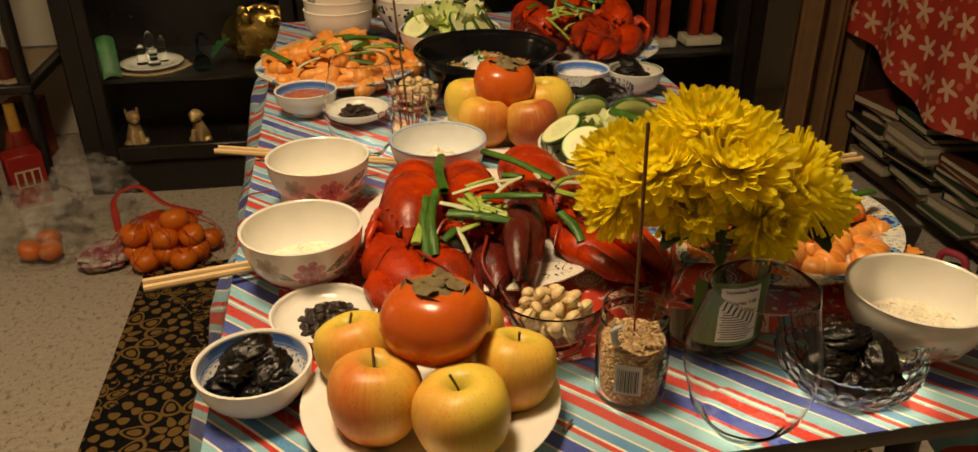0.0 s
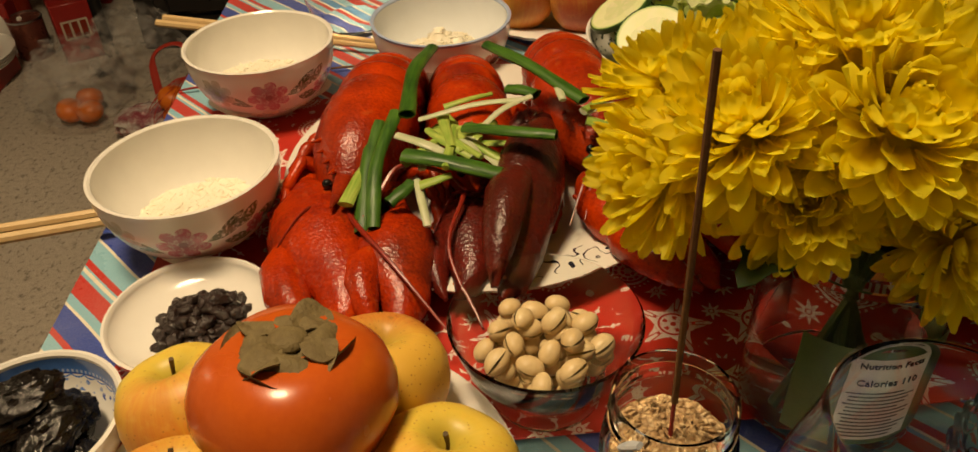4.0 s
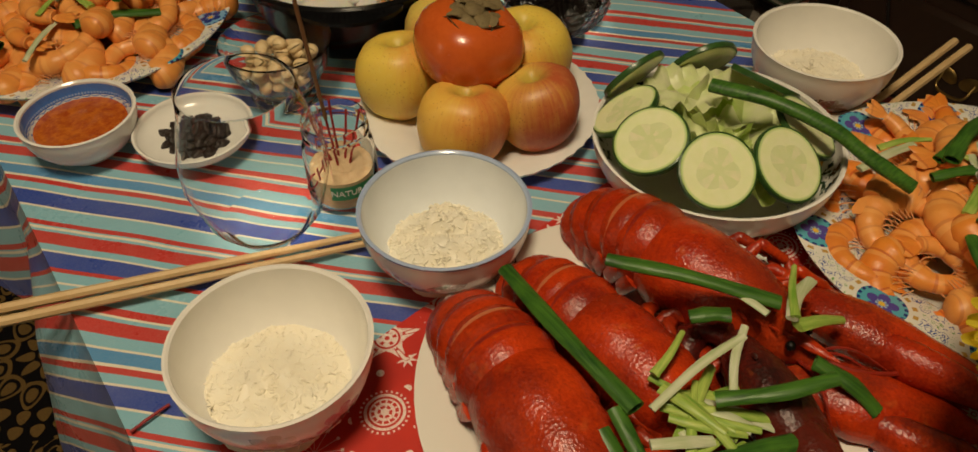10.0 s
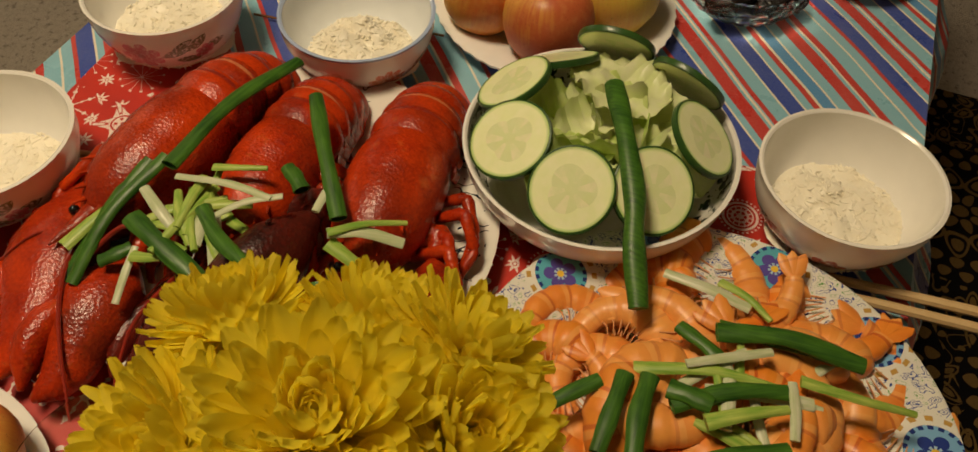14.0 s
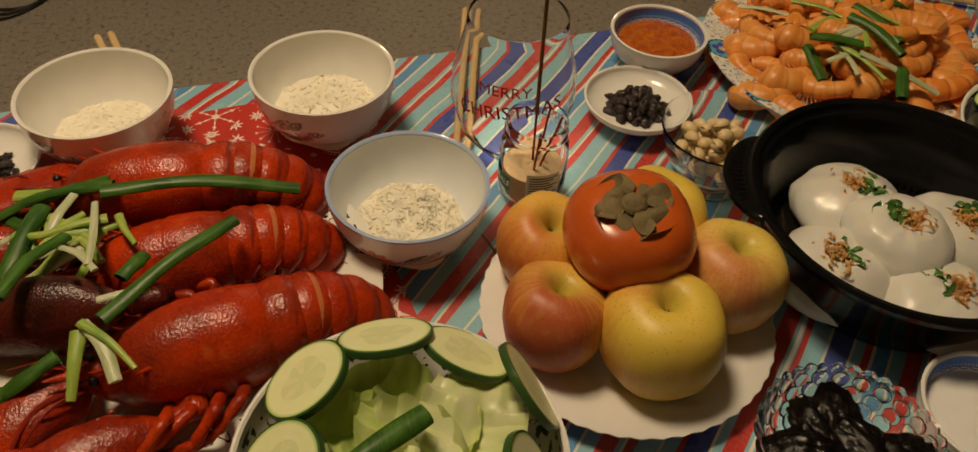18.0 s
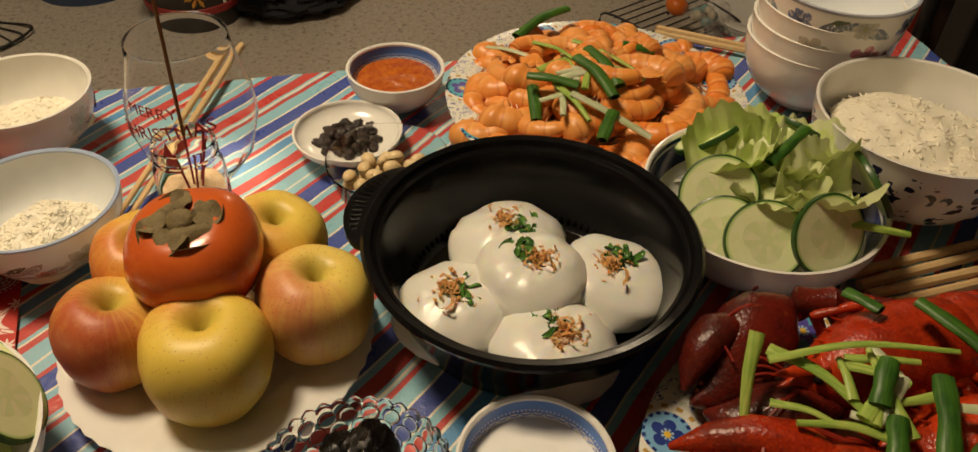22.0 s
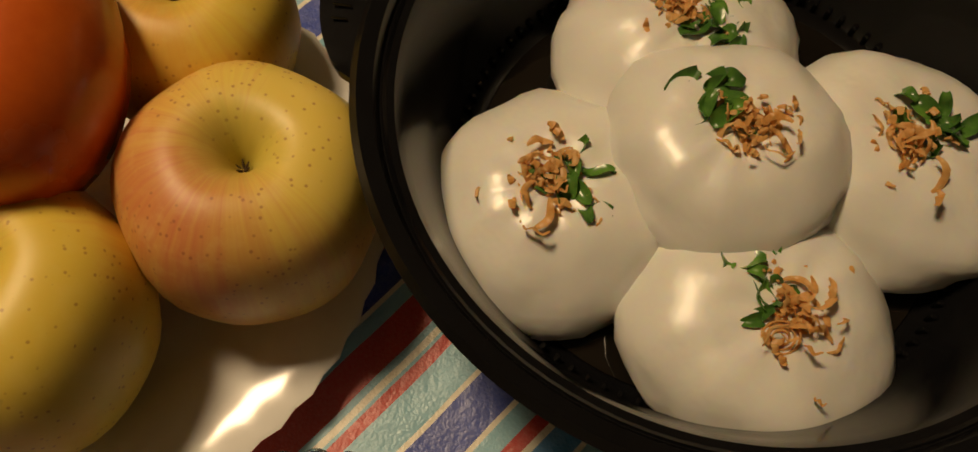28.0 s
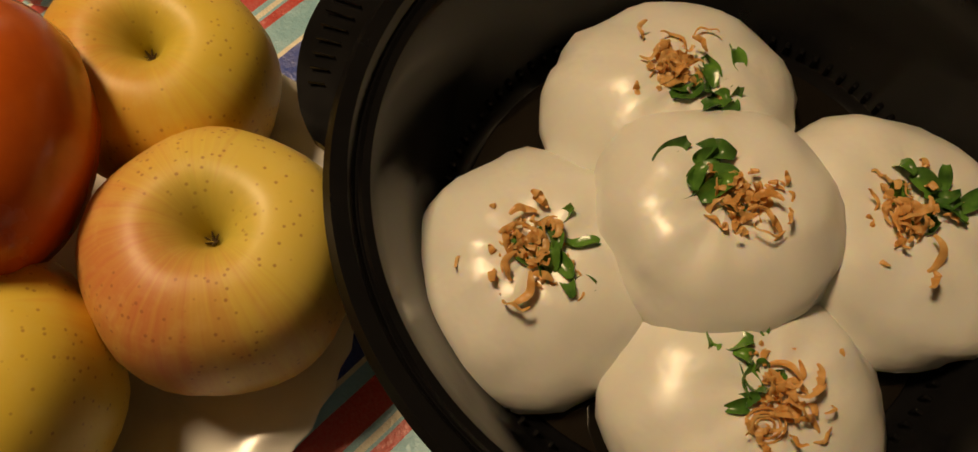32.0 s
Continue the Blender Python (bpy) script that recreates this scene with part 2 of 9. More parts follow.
def sheet(f, nu, nv, thick=0.0):
    """A surface f(u, v), u and v from 0 to 1, with thickness downwards."""
    vs = [tuple(f(i / nu, j / nv)) for j in range(nv + 1) for i in range(nu + 1)]
    w = nu + 1
    fs = [(j * w + i, j * w + i + 1, (j + 1) * w + i + 1, (j + 1) * w + i) for j in range(nv) for i in range(nu)]
    if thick:
        n = len(vs)
        vs += [(x, y, z - thick) for x, y, z in vs]
        fs += [tuple(n + a for a in q[::-1]) for q in fs]
        ring = [i for i in range(w)] + [j * w + nu for j in range(1, nv + 1)] + [nv * w + i for i in range(nu - 1, -1, -1)] + [j * w for j in range(nv - 1, 0, -1)]
        fs += [(a, n + a, n + b, b) for a, b in zip(ring, ring[1:] + ring[:1])]
    return vs, fs


def merge(*shapes):
    vs, fs = [], []
    for v, f in shapes:
        n = len(vs)
        vs += list(v)
        fs += [tuple(n + a for a in q) for q in f]
    return vs, fs


def moved(shape, m):
    return [tuple(m @ Vector(v)) for v in shape[0]], shape[1]


def mesh_of(name, shape, mat, smooth=True, angle=40):
    me = bpy.data.meshes.new(name)
    me.from_pydata(shape[0], [], shape[1])
    bm = bmesh.new()
    bm.from_mesh(me)
    bmesh.ops.recalc_face_normals(bm, faces=bm.faces)
    bm.to_mesh(me)
    bm.free()
    if smooth:
        me.shade_smooth()
        me.set_sharp_from_angle(angle=radians(angle))
    if mat:
        me.materials.append(mat)
    return me


def part(name, shape, mat, parent=None, label="", m=None, smooth=True, angle=40):
    """One mesh object under a thing or a part."""
    me = shape if isinstance(shape, bpy.types.Mesh) else mesh_of(name, shape, mat, smooth, angle)
    ob = new(name, me)
    if parent:
        ob.parent = parent
    if m is not None:
        ob.matrix_basis = m
    if label:
        ob["label"] = label
    if me.materials and me.materials[0].name in ("clear_glass", "pressed_glass", "water"):
        ob.visible_shadow = False
    return ob


def thing(name, m, label, category, group="", kind=""):
    ob = new(name)
    ob.empty_display_size = 0.02
    ob.matrix_basis = m
    return tagged(ob, label, category, group, kind)


def solo(name, shape, mat, m, label, category, group="", kind="", smooth=True, angle=40):
    """A thing that is one mesh."""
    return tagged(part(name, shape, mat, None, "", m, smooth, angle), label, category, group, kind)


def setting(name, shape, mat, label, category, m=None, smooth=False):
    return tagged(part(name, shape, mat, None, "", m, smooth), label, category, "", "structure")


def on_table(x, y, rz=0.0, h=0.001):
    return pose(x, y, TZ + h, 0, 0, rz)


def bow(shape, r):
    """Wraps a flat shape (x to the right, z up, y its depth) round an upright cylinder of radius r, facing -y."""
    return [((r - y) * math.sin(x / r), -(r - y) * math.cos(x / r), z) for x, y, z in shape[0]], shape[1]


def letters(text, size, extrude=0.0002, spacing=1.0):
    """Words as a shape in the x, z plane, centred."""
    c = bpy.data.curves.new("letters", "FONT")
    c.body, c.size, c.extrude, c.align_x, c.align_y, c.resolution_u = text, size, extrude, "CENTER", "CENTER", 2
    c.space_character = spacing
    ob = new("letters", c)
    me = bpy.data.meshes.new_from_object(ob.evaluated_get(bpy.context.evaluated_depsgraph_get()))
    vs = [(v.co.x, -v.co.z, v.co.y) for v in me.vertices]
    fs = [tuple(p.vertices) for p in me.polygons]
    bpy.data.objects.remove(ob)
    bpy.data.curves.remove(c)
    bpy.data.meshes.remove(me)
    return vs, fs

# ---- materials ----
RED, NAVY, AQUA, CREAM, MIDBLUE = (0.52, 0.030, 0.024), (0.028, 0.065, 0.36), (0.24, 0.50, 0.62), (0.78, 0.73, 0.60), (0.08, 0.28, 0.56)


def cloth_material():
    g = G("striped_cloth")
    x, y, z = g.xyz()
    wob = g.noise(5.0, 2, 0.5) * 0.014 - 0.007
    d = x * 0.739 + y * 0.674 + (z - TZ) * 0.55 + wob + 0.192
    f = (d / 0.1476).fract()
    widths = [(11.5, RED), (3, AQUA), (2, CREAM), (1.2, AQUA), (5, RED), (12.5, AQUA), (2, CREAM), (14, NAVY), (2, CREAM), (7, AQUA), (5, RED), (2.5, CREAM),
              (10, MIDBLUE), (2, CREAM), (9.5, AQUA), (11.5, RED), (3, AQUA), (2, CREAM), (6.5, RED), (13, AQUA), (2, CREAM), (9, AQUA), (3.5, RED), (14, NAVY),
              (2, CREAM), (6, AQUA)]
    total, at, stops = sum(w for w, _ in widths), 0.0, []
    for w, c in widths:
        stops.append((at / total, c))
        at += w
    col = g.ramp(f, stops, True)
    fine = g.noise(900, 2, 0.7)
    stain = g.noise(14, 5, 0.65)
    col = g.mix(g.step(fine * 0.5 + stain * 0.5, 0.35, 0.7) * 0.16, col, (0.62, 0.60, 0.54))
    crease = g.noise(34, 5, 0.7)
    g.bump(crease + fine * 0.12, 0.55, 0.003)
    return g.set(col=col, rough=(stain - 0.5) * 0.5 + 0.31, spec=0.5)


def runner_material():
    """Red wrapping paper with white flakes, discs, stars and daisies."""
    g = G("runner_paper")
    x, y, z = g.xyz()

    def cells(size, ox, oy, slant):
        u, v = x / size + ox, y / size + oy
        cv = v.floor()
        u = u + cv * slant
        cu = u.floor()
        h, h2 = g.white(g.vec(cu, cv, ox)), g.white(g.vec(cv + 7.3, cu, oy))
        a, b = u - cu - 0.5, v - cv - 0.5
        r = (a * a + b * b).sqrt()
        return r, g.atan2(b, a) + h2 * 6.28, h, h2

    def ray(th, n):
        """0 on each of n rays, 1 half way between them."""
        return ((th * (n / 2.0)).sin()).abs()

    def ring(r, at, wide):
        return ((r - at).abs()).lt(wide)

    r, th, h, h2 = cells(0.046, 0.0, 0.0, 0.37)
    k6, k12 = ray(th, 6), ray(th, 12)
    arm = (k6 * r).lt(0.030) * r.lt(0.40)
    twig = ((((r * 8.0).fract() - 0.5).abs() + k6 * 0.9).lt(0.36)) * r.gt(0.10) * r.lt(0.40) * k6.lt(0.42)
    flake = arm.max(twig).max(r.lt(0.07))
    sun = ((k12 * r).lt(0.022) * r.lt(0.33)).max(ring(r, 0.34, 0.020) * k12.lt(0.4))
    disc = r.lt(0.27) * (1.0 - ring(r, 0.215, 0.016)) * (1.0 - ring(r, 0.155, 0.022) * k12.gt(0.4)) * (1.0 - ring(r, 0.075, 0.020) * k6.gt(0.4))
    disc = disc.max(ring(r, 0.31, 0.016) * (ray(th, 28)).lt(0.6))
    k5 = ray(th, 5)
    edge = 0.235 + (1.0 - k5).pow(1.5) * 0.24
    star = r.lt(edge) * (1.0 - ring(r, 0.17, 0.015)) * (1.0 - (ring(r, 0.105, 0.028) * k5.lt(0.55))) * (1.0 - r.lt(0.035)) * (1.0 - (r.gt(0.20) * ring(k5, 0.22, 0.06)))
    star = star * (1.0 - (ring(r, 0.24, 0.02) * ray(th, 10).lt(0.35)))
    big = flake * h.lt(0.36) + sun * (h.gt(0.36) * h.lt(0.50)) + disc * (h.gt(0.50) * h.lt(0.72)) + star * h.gt(0.72)
    rs, ts, hs, hs2 = cells(0.0190, 0.31, 0.17, 0.41)
    daisy = (rs.lt(0.16 + (1.0 - ray(ts, 8)) * 0.22) * rs.gt(0.09)).max(rs.lt(0.06))
    knob = rs.lt(0.13)
    small = (daisy * hs.lt(0.6) + knob * hs.gt(0.6)) * r.gt(0.43)
    grain = g.noise(700, 2, 0.7)
    wear = g.noise(18, 4, 0.6)
    red = g.mix(g.step(wear, 0.35, 0.7), (0.56, 0.035, 0.018), (0.44, 0.025, 0.018))
    col = g.mix((big + small).min(1.0) * g.step(grain, 0.2, 0.45), red, (0.80, 0.70, 0.64))
    g.bump(wear + grain * 0.15, 0.3, 0.0015)
    return g.set(col=col, rough=0.34 + wear * 0.2)


def china_material(name, band=None, band_lo=0.0, band_hi=0.0, body=(0.86, 0.85, 0.81), inside=None):
    """Glazed white china, with a coloured band between two heights."""
    g = G(name)
    n = g.noise(60, 3)
    col = g.mix(g.step(n, 0.3, 0.75), body, tuple(c * 0.95 for c in body))
    if band:
        x, y, z = g.xyz()
        on = z.gt(band_lo) * z.lt(band_hi)
        col = g.mix(on * g.step(g.noise(300, 2), 0.1, 0.35), col, band)
    g.bump(n, 0.05, 0.0004)
    return g.set(col=col, rough=0.12 + n * 0.1, coat=0.3)


def blossom(g, col, P3, c, R, petals, paint, turn=0.0, core=None):
    """A painted flower on a curved wall: c its centre, seen along the wall's outward direction from the axis."""
    x, y, z = P3
    ang = math.atan2(c[1], c[0])
    a = x * -math.sin(ang) + y * math.cos(ang)
    front = (x * math.cos(ang) + y * math.sin(ang)).gt(0.0)
    b = z - c[2]
    r = (a * a + b * b).sqrt()
    th = g.atan2(b, a) + turn
    rim = ((th * (petals / 2.0)).sin().abs()).pow(0.5) * (0.45 * R) + 0.55 * R
    tex = g.noise(420, 3, 0.7)
    on = r.lt(rim) * front * g.step(tex, 0.25, 0.5)
    shade = g.mix(g.step(r + (tex - 0.5) * R, 0.0, R), tuple(v * 0.5 for v in paint), tuple(min(1.0, v * 1.25) for v in paint))
    col = g.mix(on, col, shade)
    if core:
        col = g.mix(r.lt(R * 0.18) * front, col, core)
    return col


def leaf_mark(g, col, P3, c, long, wide, tilt, paint):
    x, y, z = P3
    ang = math.atan2(c[1], c[0])
    a0 = x * -math.sin(ang) + y * math.cos(ang)
    b0 = z - c[2]
    ca, sa = math.cos(radians(tilt)), math.sin(radians(tilt))
    a, b = a0 * ca + b0 * sa, b0 * ca - a0 * sa
    front = (x * math.cos(ang) + y * math.sin(ang)).gt(0.0)
    on = ((a / long) * (a / long) + (b / wide).abs()).lt(1.0) * front
    return g.mix(on * g.step(g.noise(500, 2), 0.3, 0.5), col, paint)


def rice_bowl_material(name, paint, greens, rim=None, count=3, start=0.0, R=0.017, height=0.031, petals=8):
    g = G(name)
    P3 = g.xyz()
    x, y, z = P3
    n = g.noise(60, 3)
    body = (0.85, 0.83, 0.78)
    col = g.mix(g.step(n, 0.3, 0.75), body, (0.82, 0.80, 0.75))
    deco = col
    for i in range(count):
        a = radians(start + 360.0 / count * i)
        c = (math.cos(a), math.sin(a), height)
        for da, dz, tilt, lo in ((0.48, 0.003, 20, 0.013), (-0.50, -0.002, -25, 0.014), (0.75, 0.008, 40, 0.010), (-0.80, 0.007, -55, 0.010), (0.62, -0.009, -15, 0.010), (1.0, 0.0, 5, 0.009)):
            deco = leaf_mark(g, deco, P3, (math.cos(a + da), math.sin(a + da), height + dz), lo, 0.0045, tilt, greens)
        pale = (math.cos(a - 0.72), math.sin(a - 0.72), height + 0.004)
        deco = blossom(g, deco, P3, pale, R * 0.9, 7, (0.50, 0.47, 0.38), turn=0.9, core=(0.30, 0.30, 0.14))
        deco = leaf_mark(g, deco, P3, (math.cos(a + 0.55), math.sin(a + 0.55), height + 0.009), 0.010, 0.0032, 30, (0.10, 0.12, 0.06))
        deco = blossom(g, deco, P3, c, R, petals, paint, turn=0.4 * i, core=tuple(v * 0.45 for v in paint))
        deco = blossom(g, deco, P3, (math.cos(a + 0.85), math.sin(a + 0.85), height - 0.004), R * 0.5, 6, tuple(min(1, v * 1.1) for v in paint))
    col = g.mix(z.lt(0.053), col, deco)
    if rim:
        col = g.mix(z.gt(0.0565), col, rim)
    g.bump(n, 0.04, 0.0004)
    return g.set(col=col, rough=0.13 + n * 0.1, coat=0.3)


def medallion_plate_material():
    """White melamine plate with a painted border of blue medallions, scrolls and green sprigs."""
    g = G("medallion_plate")
    x, y, z = g.xyz()
    r = (x * x + y * y).sqrt()
    th = g.atan2(y, x)
    k = 11.0
    s = th * (k / (2 * math.pi))
    cell = s.floor()
    lx = (s - cell - 0.5) * (2 * math.pi / k) * r
    ly = r - 0.1215
    q = (lx * lx + ly * ly).sqrt()
    ph = g.atan2(ly, lx)
    kind = g.white(g.vec(cell, 3.0))
    white = (0.78, 0.77, 0.70)
    col = g.mix(g.step(g.noise(80, 3), 0.3, 0.7), white, (0.73, 0.72, 0.66))
    scroll = g.noise(190, 1, 0.4)
    swirl = ((scroll * 9.0).fract()).lt(0.28)
    border = r.gt(0.083)
    col = g.mix(border * swirl * scroll.gt(0.50) * q.gt(0.023), col, (0.03, 0.07, 0.33))
    col = g.mix(border * ((scroll * 11.0 + 0.3).fract()).lt(0.22) * scroll.lt(0.43) * q.gt(0.023), col, (0.13, 0.34, 0.08))
    golds = ((th * 46.0).sin().gt(0.25)) * (((r - 0.0885).abs()).lt(0.002))
    col = g.mix(golds, col, (0.45, 0.27, 0.07))
    disc = q.lt(0.0158)
    col = g.mix(disc, col, g.mix(kind.gt(0.5), (0.20, 0.42, 0.68), (0.10, 0.40, 0.52)))
    col = g.mix(disc * q.gt(0.0134) * (ph * 18.0).sin().gt(-0.2), col, (0.02, 0.04, 0.20))
    col = g.mix(q.gt(0.0185) * q.lt(0.0215) * (ph * 14.0).sin().gt(0.2), col, (0.50, 0.31, 0.08))
    petal = q.lt((((ph * 2.5).sin().abs()).pow(0.6)) * 0.0050 + 0.0055)
    col = g.mix(petal, col, g.mix(kind.gt(0.5), (0.025, 0.05, 0.26), (0.09, 0.07, 0.34)))
    col = g.mix(q.lt(0.0040) * (ph * 8.0).sin().gt(-0.3), col, (0.35, 0.52, 0.70))
    col = g.mix(q.lt(0.0022), col, (0.75, 0.50, 0.05))
    return g.set(col=col, rough=0.18 + g.noise(50, 2) * 0.12, coat=0.25)


def glass_material(name, tint=(0.98, 0.985, 0.98), rough=0.0, wave=0.0, ior=1.15):
    g = G(name)
    if wave:
        g.bump(g.noise(90, 2), wave, 0.001)
    return g.set(col=tint, rough=rough, trans=1.0, ior=ior)


def fruit_material(name, base, blush, speck, side, rough=0.36):
    """Apple skin: a yellow ground with a soft blush, faint streaks and fine freckles."""
    g = G(name)
    v = g.shift()
    x, y, z = g.xyz()
    th = g.atan2(y, x)
    r = g.rnd()
    streak = g.noise(1.0, 3, 0.6, g.vec(th * 12.0 + r * 9.0, z * 30.0, r * 5.0))
    big = g.noise(15, 2, 0.5, v)
    f = g.step(streak * 0.26 + big * 0.74 + (th + r * 6.28).cos() * 0.13 + side, 0.40, 0.68)
    col = g.mix(f * 0.92, base, blush)
    pale = g.noise(170, 3, 0.6, v)
    col = g.mix(g.step(pale, 0.50, 0.72) * 0.22, col, speck)
    dots = g.vor(360, v)
    col = g.mix(g.step(dots, 0.22, 0.10) * g.noise(50, 2, 0.5, v).gt(0.42) * 0.65, col, tuple(c * 0.60 for c in blush))
    bruise = g.noise(70, 3, 0.6, v)
    col = g.mix(g.step(bruise, 0.71, 0.80) * 0.55, col, (0.22, 0.10, 0.03))
    cup = (x * x + y * y).sqrt() * (1.0 + g.noise(1.0, 3, 0.6, g.vec(th * 7.0, r * 5.0, 0.0)) * 0.6)
    col = g.mix(g.step(cup, 0.020, 0.005) * z.gt(0.02) * 0.65, col, (0.42, 0.38, 0.06))
    g.bump(g.noise(200, 2, 0.5, v), 0.05, 0.0004)
    return g.set(col=col, rough=rough + big * 0.15, sss=0.05, srad=(0.01, 0.004, 0.002))


def shell_material(name, red, dark, rough=0.26, patch=0.0):
    """Boiled lobster shell: mottled, pored, glossy."""
    g = G(name)
    v = g.shift()
    big = g.noise(28, 4, 0.6, v)
    pore = g.vor(520, v)
    fine = g.noise(460, 3, 0.7, v)
    col = g.mix(g.step(big * 0.65 + fine * 0.35, 0.36, 0.64), red, dark)
    col = g.mix((pore.lt(0.17)) * g.step(fine, 0.45, 0.65) * 0.8, col, tuple(c * 0.35 for c in dark))
    col = g.mix(g.step(g.noise(75, 2, 0.5, v), 0.66, 0.80) * 0.5, col, (0.62, 0.15, 0.03))
    if patch:
        blot = g.noise(16, 3, 0.55, v)
        col = g.mix(g.step(blot + fine * 0.15, 0.55, 0.72) * patch, col, (0.075, 0.014, 0.008))
    lumps = g.noise(110, 2, 0.5, v)
    g.bump(fine * 0.5 + pore * 0.4 + lumps * (0.7 if patch > 0.5 else 0.20), 0.50, 0.0012)
    return g.set(col=col, rough=rough + big * 0.20, spec=0.42)


def shrimp_material(turns):
    g = G("shrimp_shell")
    x, y, z = g.xyz()
    th = (g.atan2(y, x) * turns + 20.0).fract()
    rad = (x * x + y * y).sqrt()
    v = g.shift()
    big = g.noise(60, 3, 0.6, v)
    fine = g.noise(420, 3, 0.7, v)
    col = g.mix(g.step(big, 0.3, 0.65), (0.70, 0.165, 0.010), (0.80, 0.265, 0.024))
    col = g.mix(g.step(fine, 0.58, 0.8) * 0.30, col, (0.88, 0.40, 0.09))
    col = g.mix(th.lt(0.11) * 0.80, col, (0.50, 0.085, 0.015))
    col = g.mix((th.gt(0.13) * th.lt(0.34)) * 0.45, col, (0.88, 0.46, 0.15))
    col = g.mix(g.step(rad, 0.021, 0.012) * 0.4, col, (0.84, 0.44, 0.14))
    col = g.mix(g.rnd() * 0.55, col, (0.86, 0.44, 0.13))
    g.bump(fine + big * 0.4, 0.2, 0.0006)
    return g.set(col=col, rough=0.32 + big * 0.18, coat=0.06)


def cucumber_material():
    g = G("cucumber_flesh")
    x, y, z = g.xyz()
    r = (x * x + y * y).sqrt()
    th = g.atan2(y, x) + g.rnd() * 6.0
    n = g.noise(140, 3, 0.6, g.shift())
    lobe = ((th * 1.5).sin().abs()) * 0.0035 + 0.0105
    core = r.lt(lobe)
    seeds = core * ((th * 6.0).sin().gt(0.1)) * r.gt(0.0035)
    col = g.mix(g.step(n, 0.3, 0.7), (0.84, 0.87, 0.56), (0.78, 0.84, 0.46))
    col = g.mix(core * 0.45, col, (0.55, 0.64, 0.28))
    col = g.mix(seeds * g.step(n, 0.35, 0.6), col, (0.80, 0.80, 0.52))
    col = g.mix(g.step(r, 0.0205, 0.0225), col, (0.40, 0.58, 0.16))
    g.bump(n + core * 0.4, 0.2, 0.0008)
    return g.set(col=col, rough=0.28, sss=0.12, srad=(0.004, 0.006, 0.002))


def leafy(name, a, b, rough=0.35, sss=0.15, grain=160, thin=0.0):
    g = G(name)
    v = g.shift()
    n = g.noise(45, 4, 0.6, v)
    f = g.noise(grain, 3, 0.6, v)
    col = g.mix(g.step(n * 0.6 + f * 0.4, 0.35, 0.65), a, b)
    g.bump(f, 0.3, 0.0008)
    if thin:
        g.glow_through(col, thin)
        sss = 0.0
    return g.set(col=col, rough=rough, sss=sss, srad=(0.003, 0.005, 0.001))


def streaky(name, a, b, rough):
    """Fibrous leaf: streaks along its length (x), fine ribs, a wet gloss."""
    g = G(name)
    x, y, z = g.xyz(g.shift())
    v = g.vec(x * 25.0, y * 520.0, z * 520.0)
    n = g.noise(1.0, 3, 0.6, v)
    big = g.noise(60, 2, 0.5, g.vec(x, y, z))
    col = g.mix(g.step(n * 0.6 + big * 0.4, 0.34, 0.66), a, b)
    g.bump(n, 0.35, 0.0007)
    g.glow_through(col, 0.18)
    return g.set(col=col, rough=rough + n * 0.12)


def grain_material():
    """Coarse dry grain behind glass: husk by husk."""
    g = G("raw_grain")
    c, d = g.vor(420, None, "F1", 1), g.vor(420)
    pick = g.xyz(c)[0]
    col = g.ramp(pick, [(0.0, (0.34, 0.20, 0.09)), (0.35, (0.46, 0.30, 0.15)), (0.7, (0.58, 0.40, 0.21)), (1.0, (0.68, 0.52, 0.31))])
    # shade in the gaps between husks, put into the colour
    col = g.mix(g.step(d, 0.40, 0.80) * 0.6, col, (0.16, 0.09, 0.04))
    g.bump(-d, 0.9, 0.002)
    return g.set(col=col, rough=0.6)


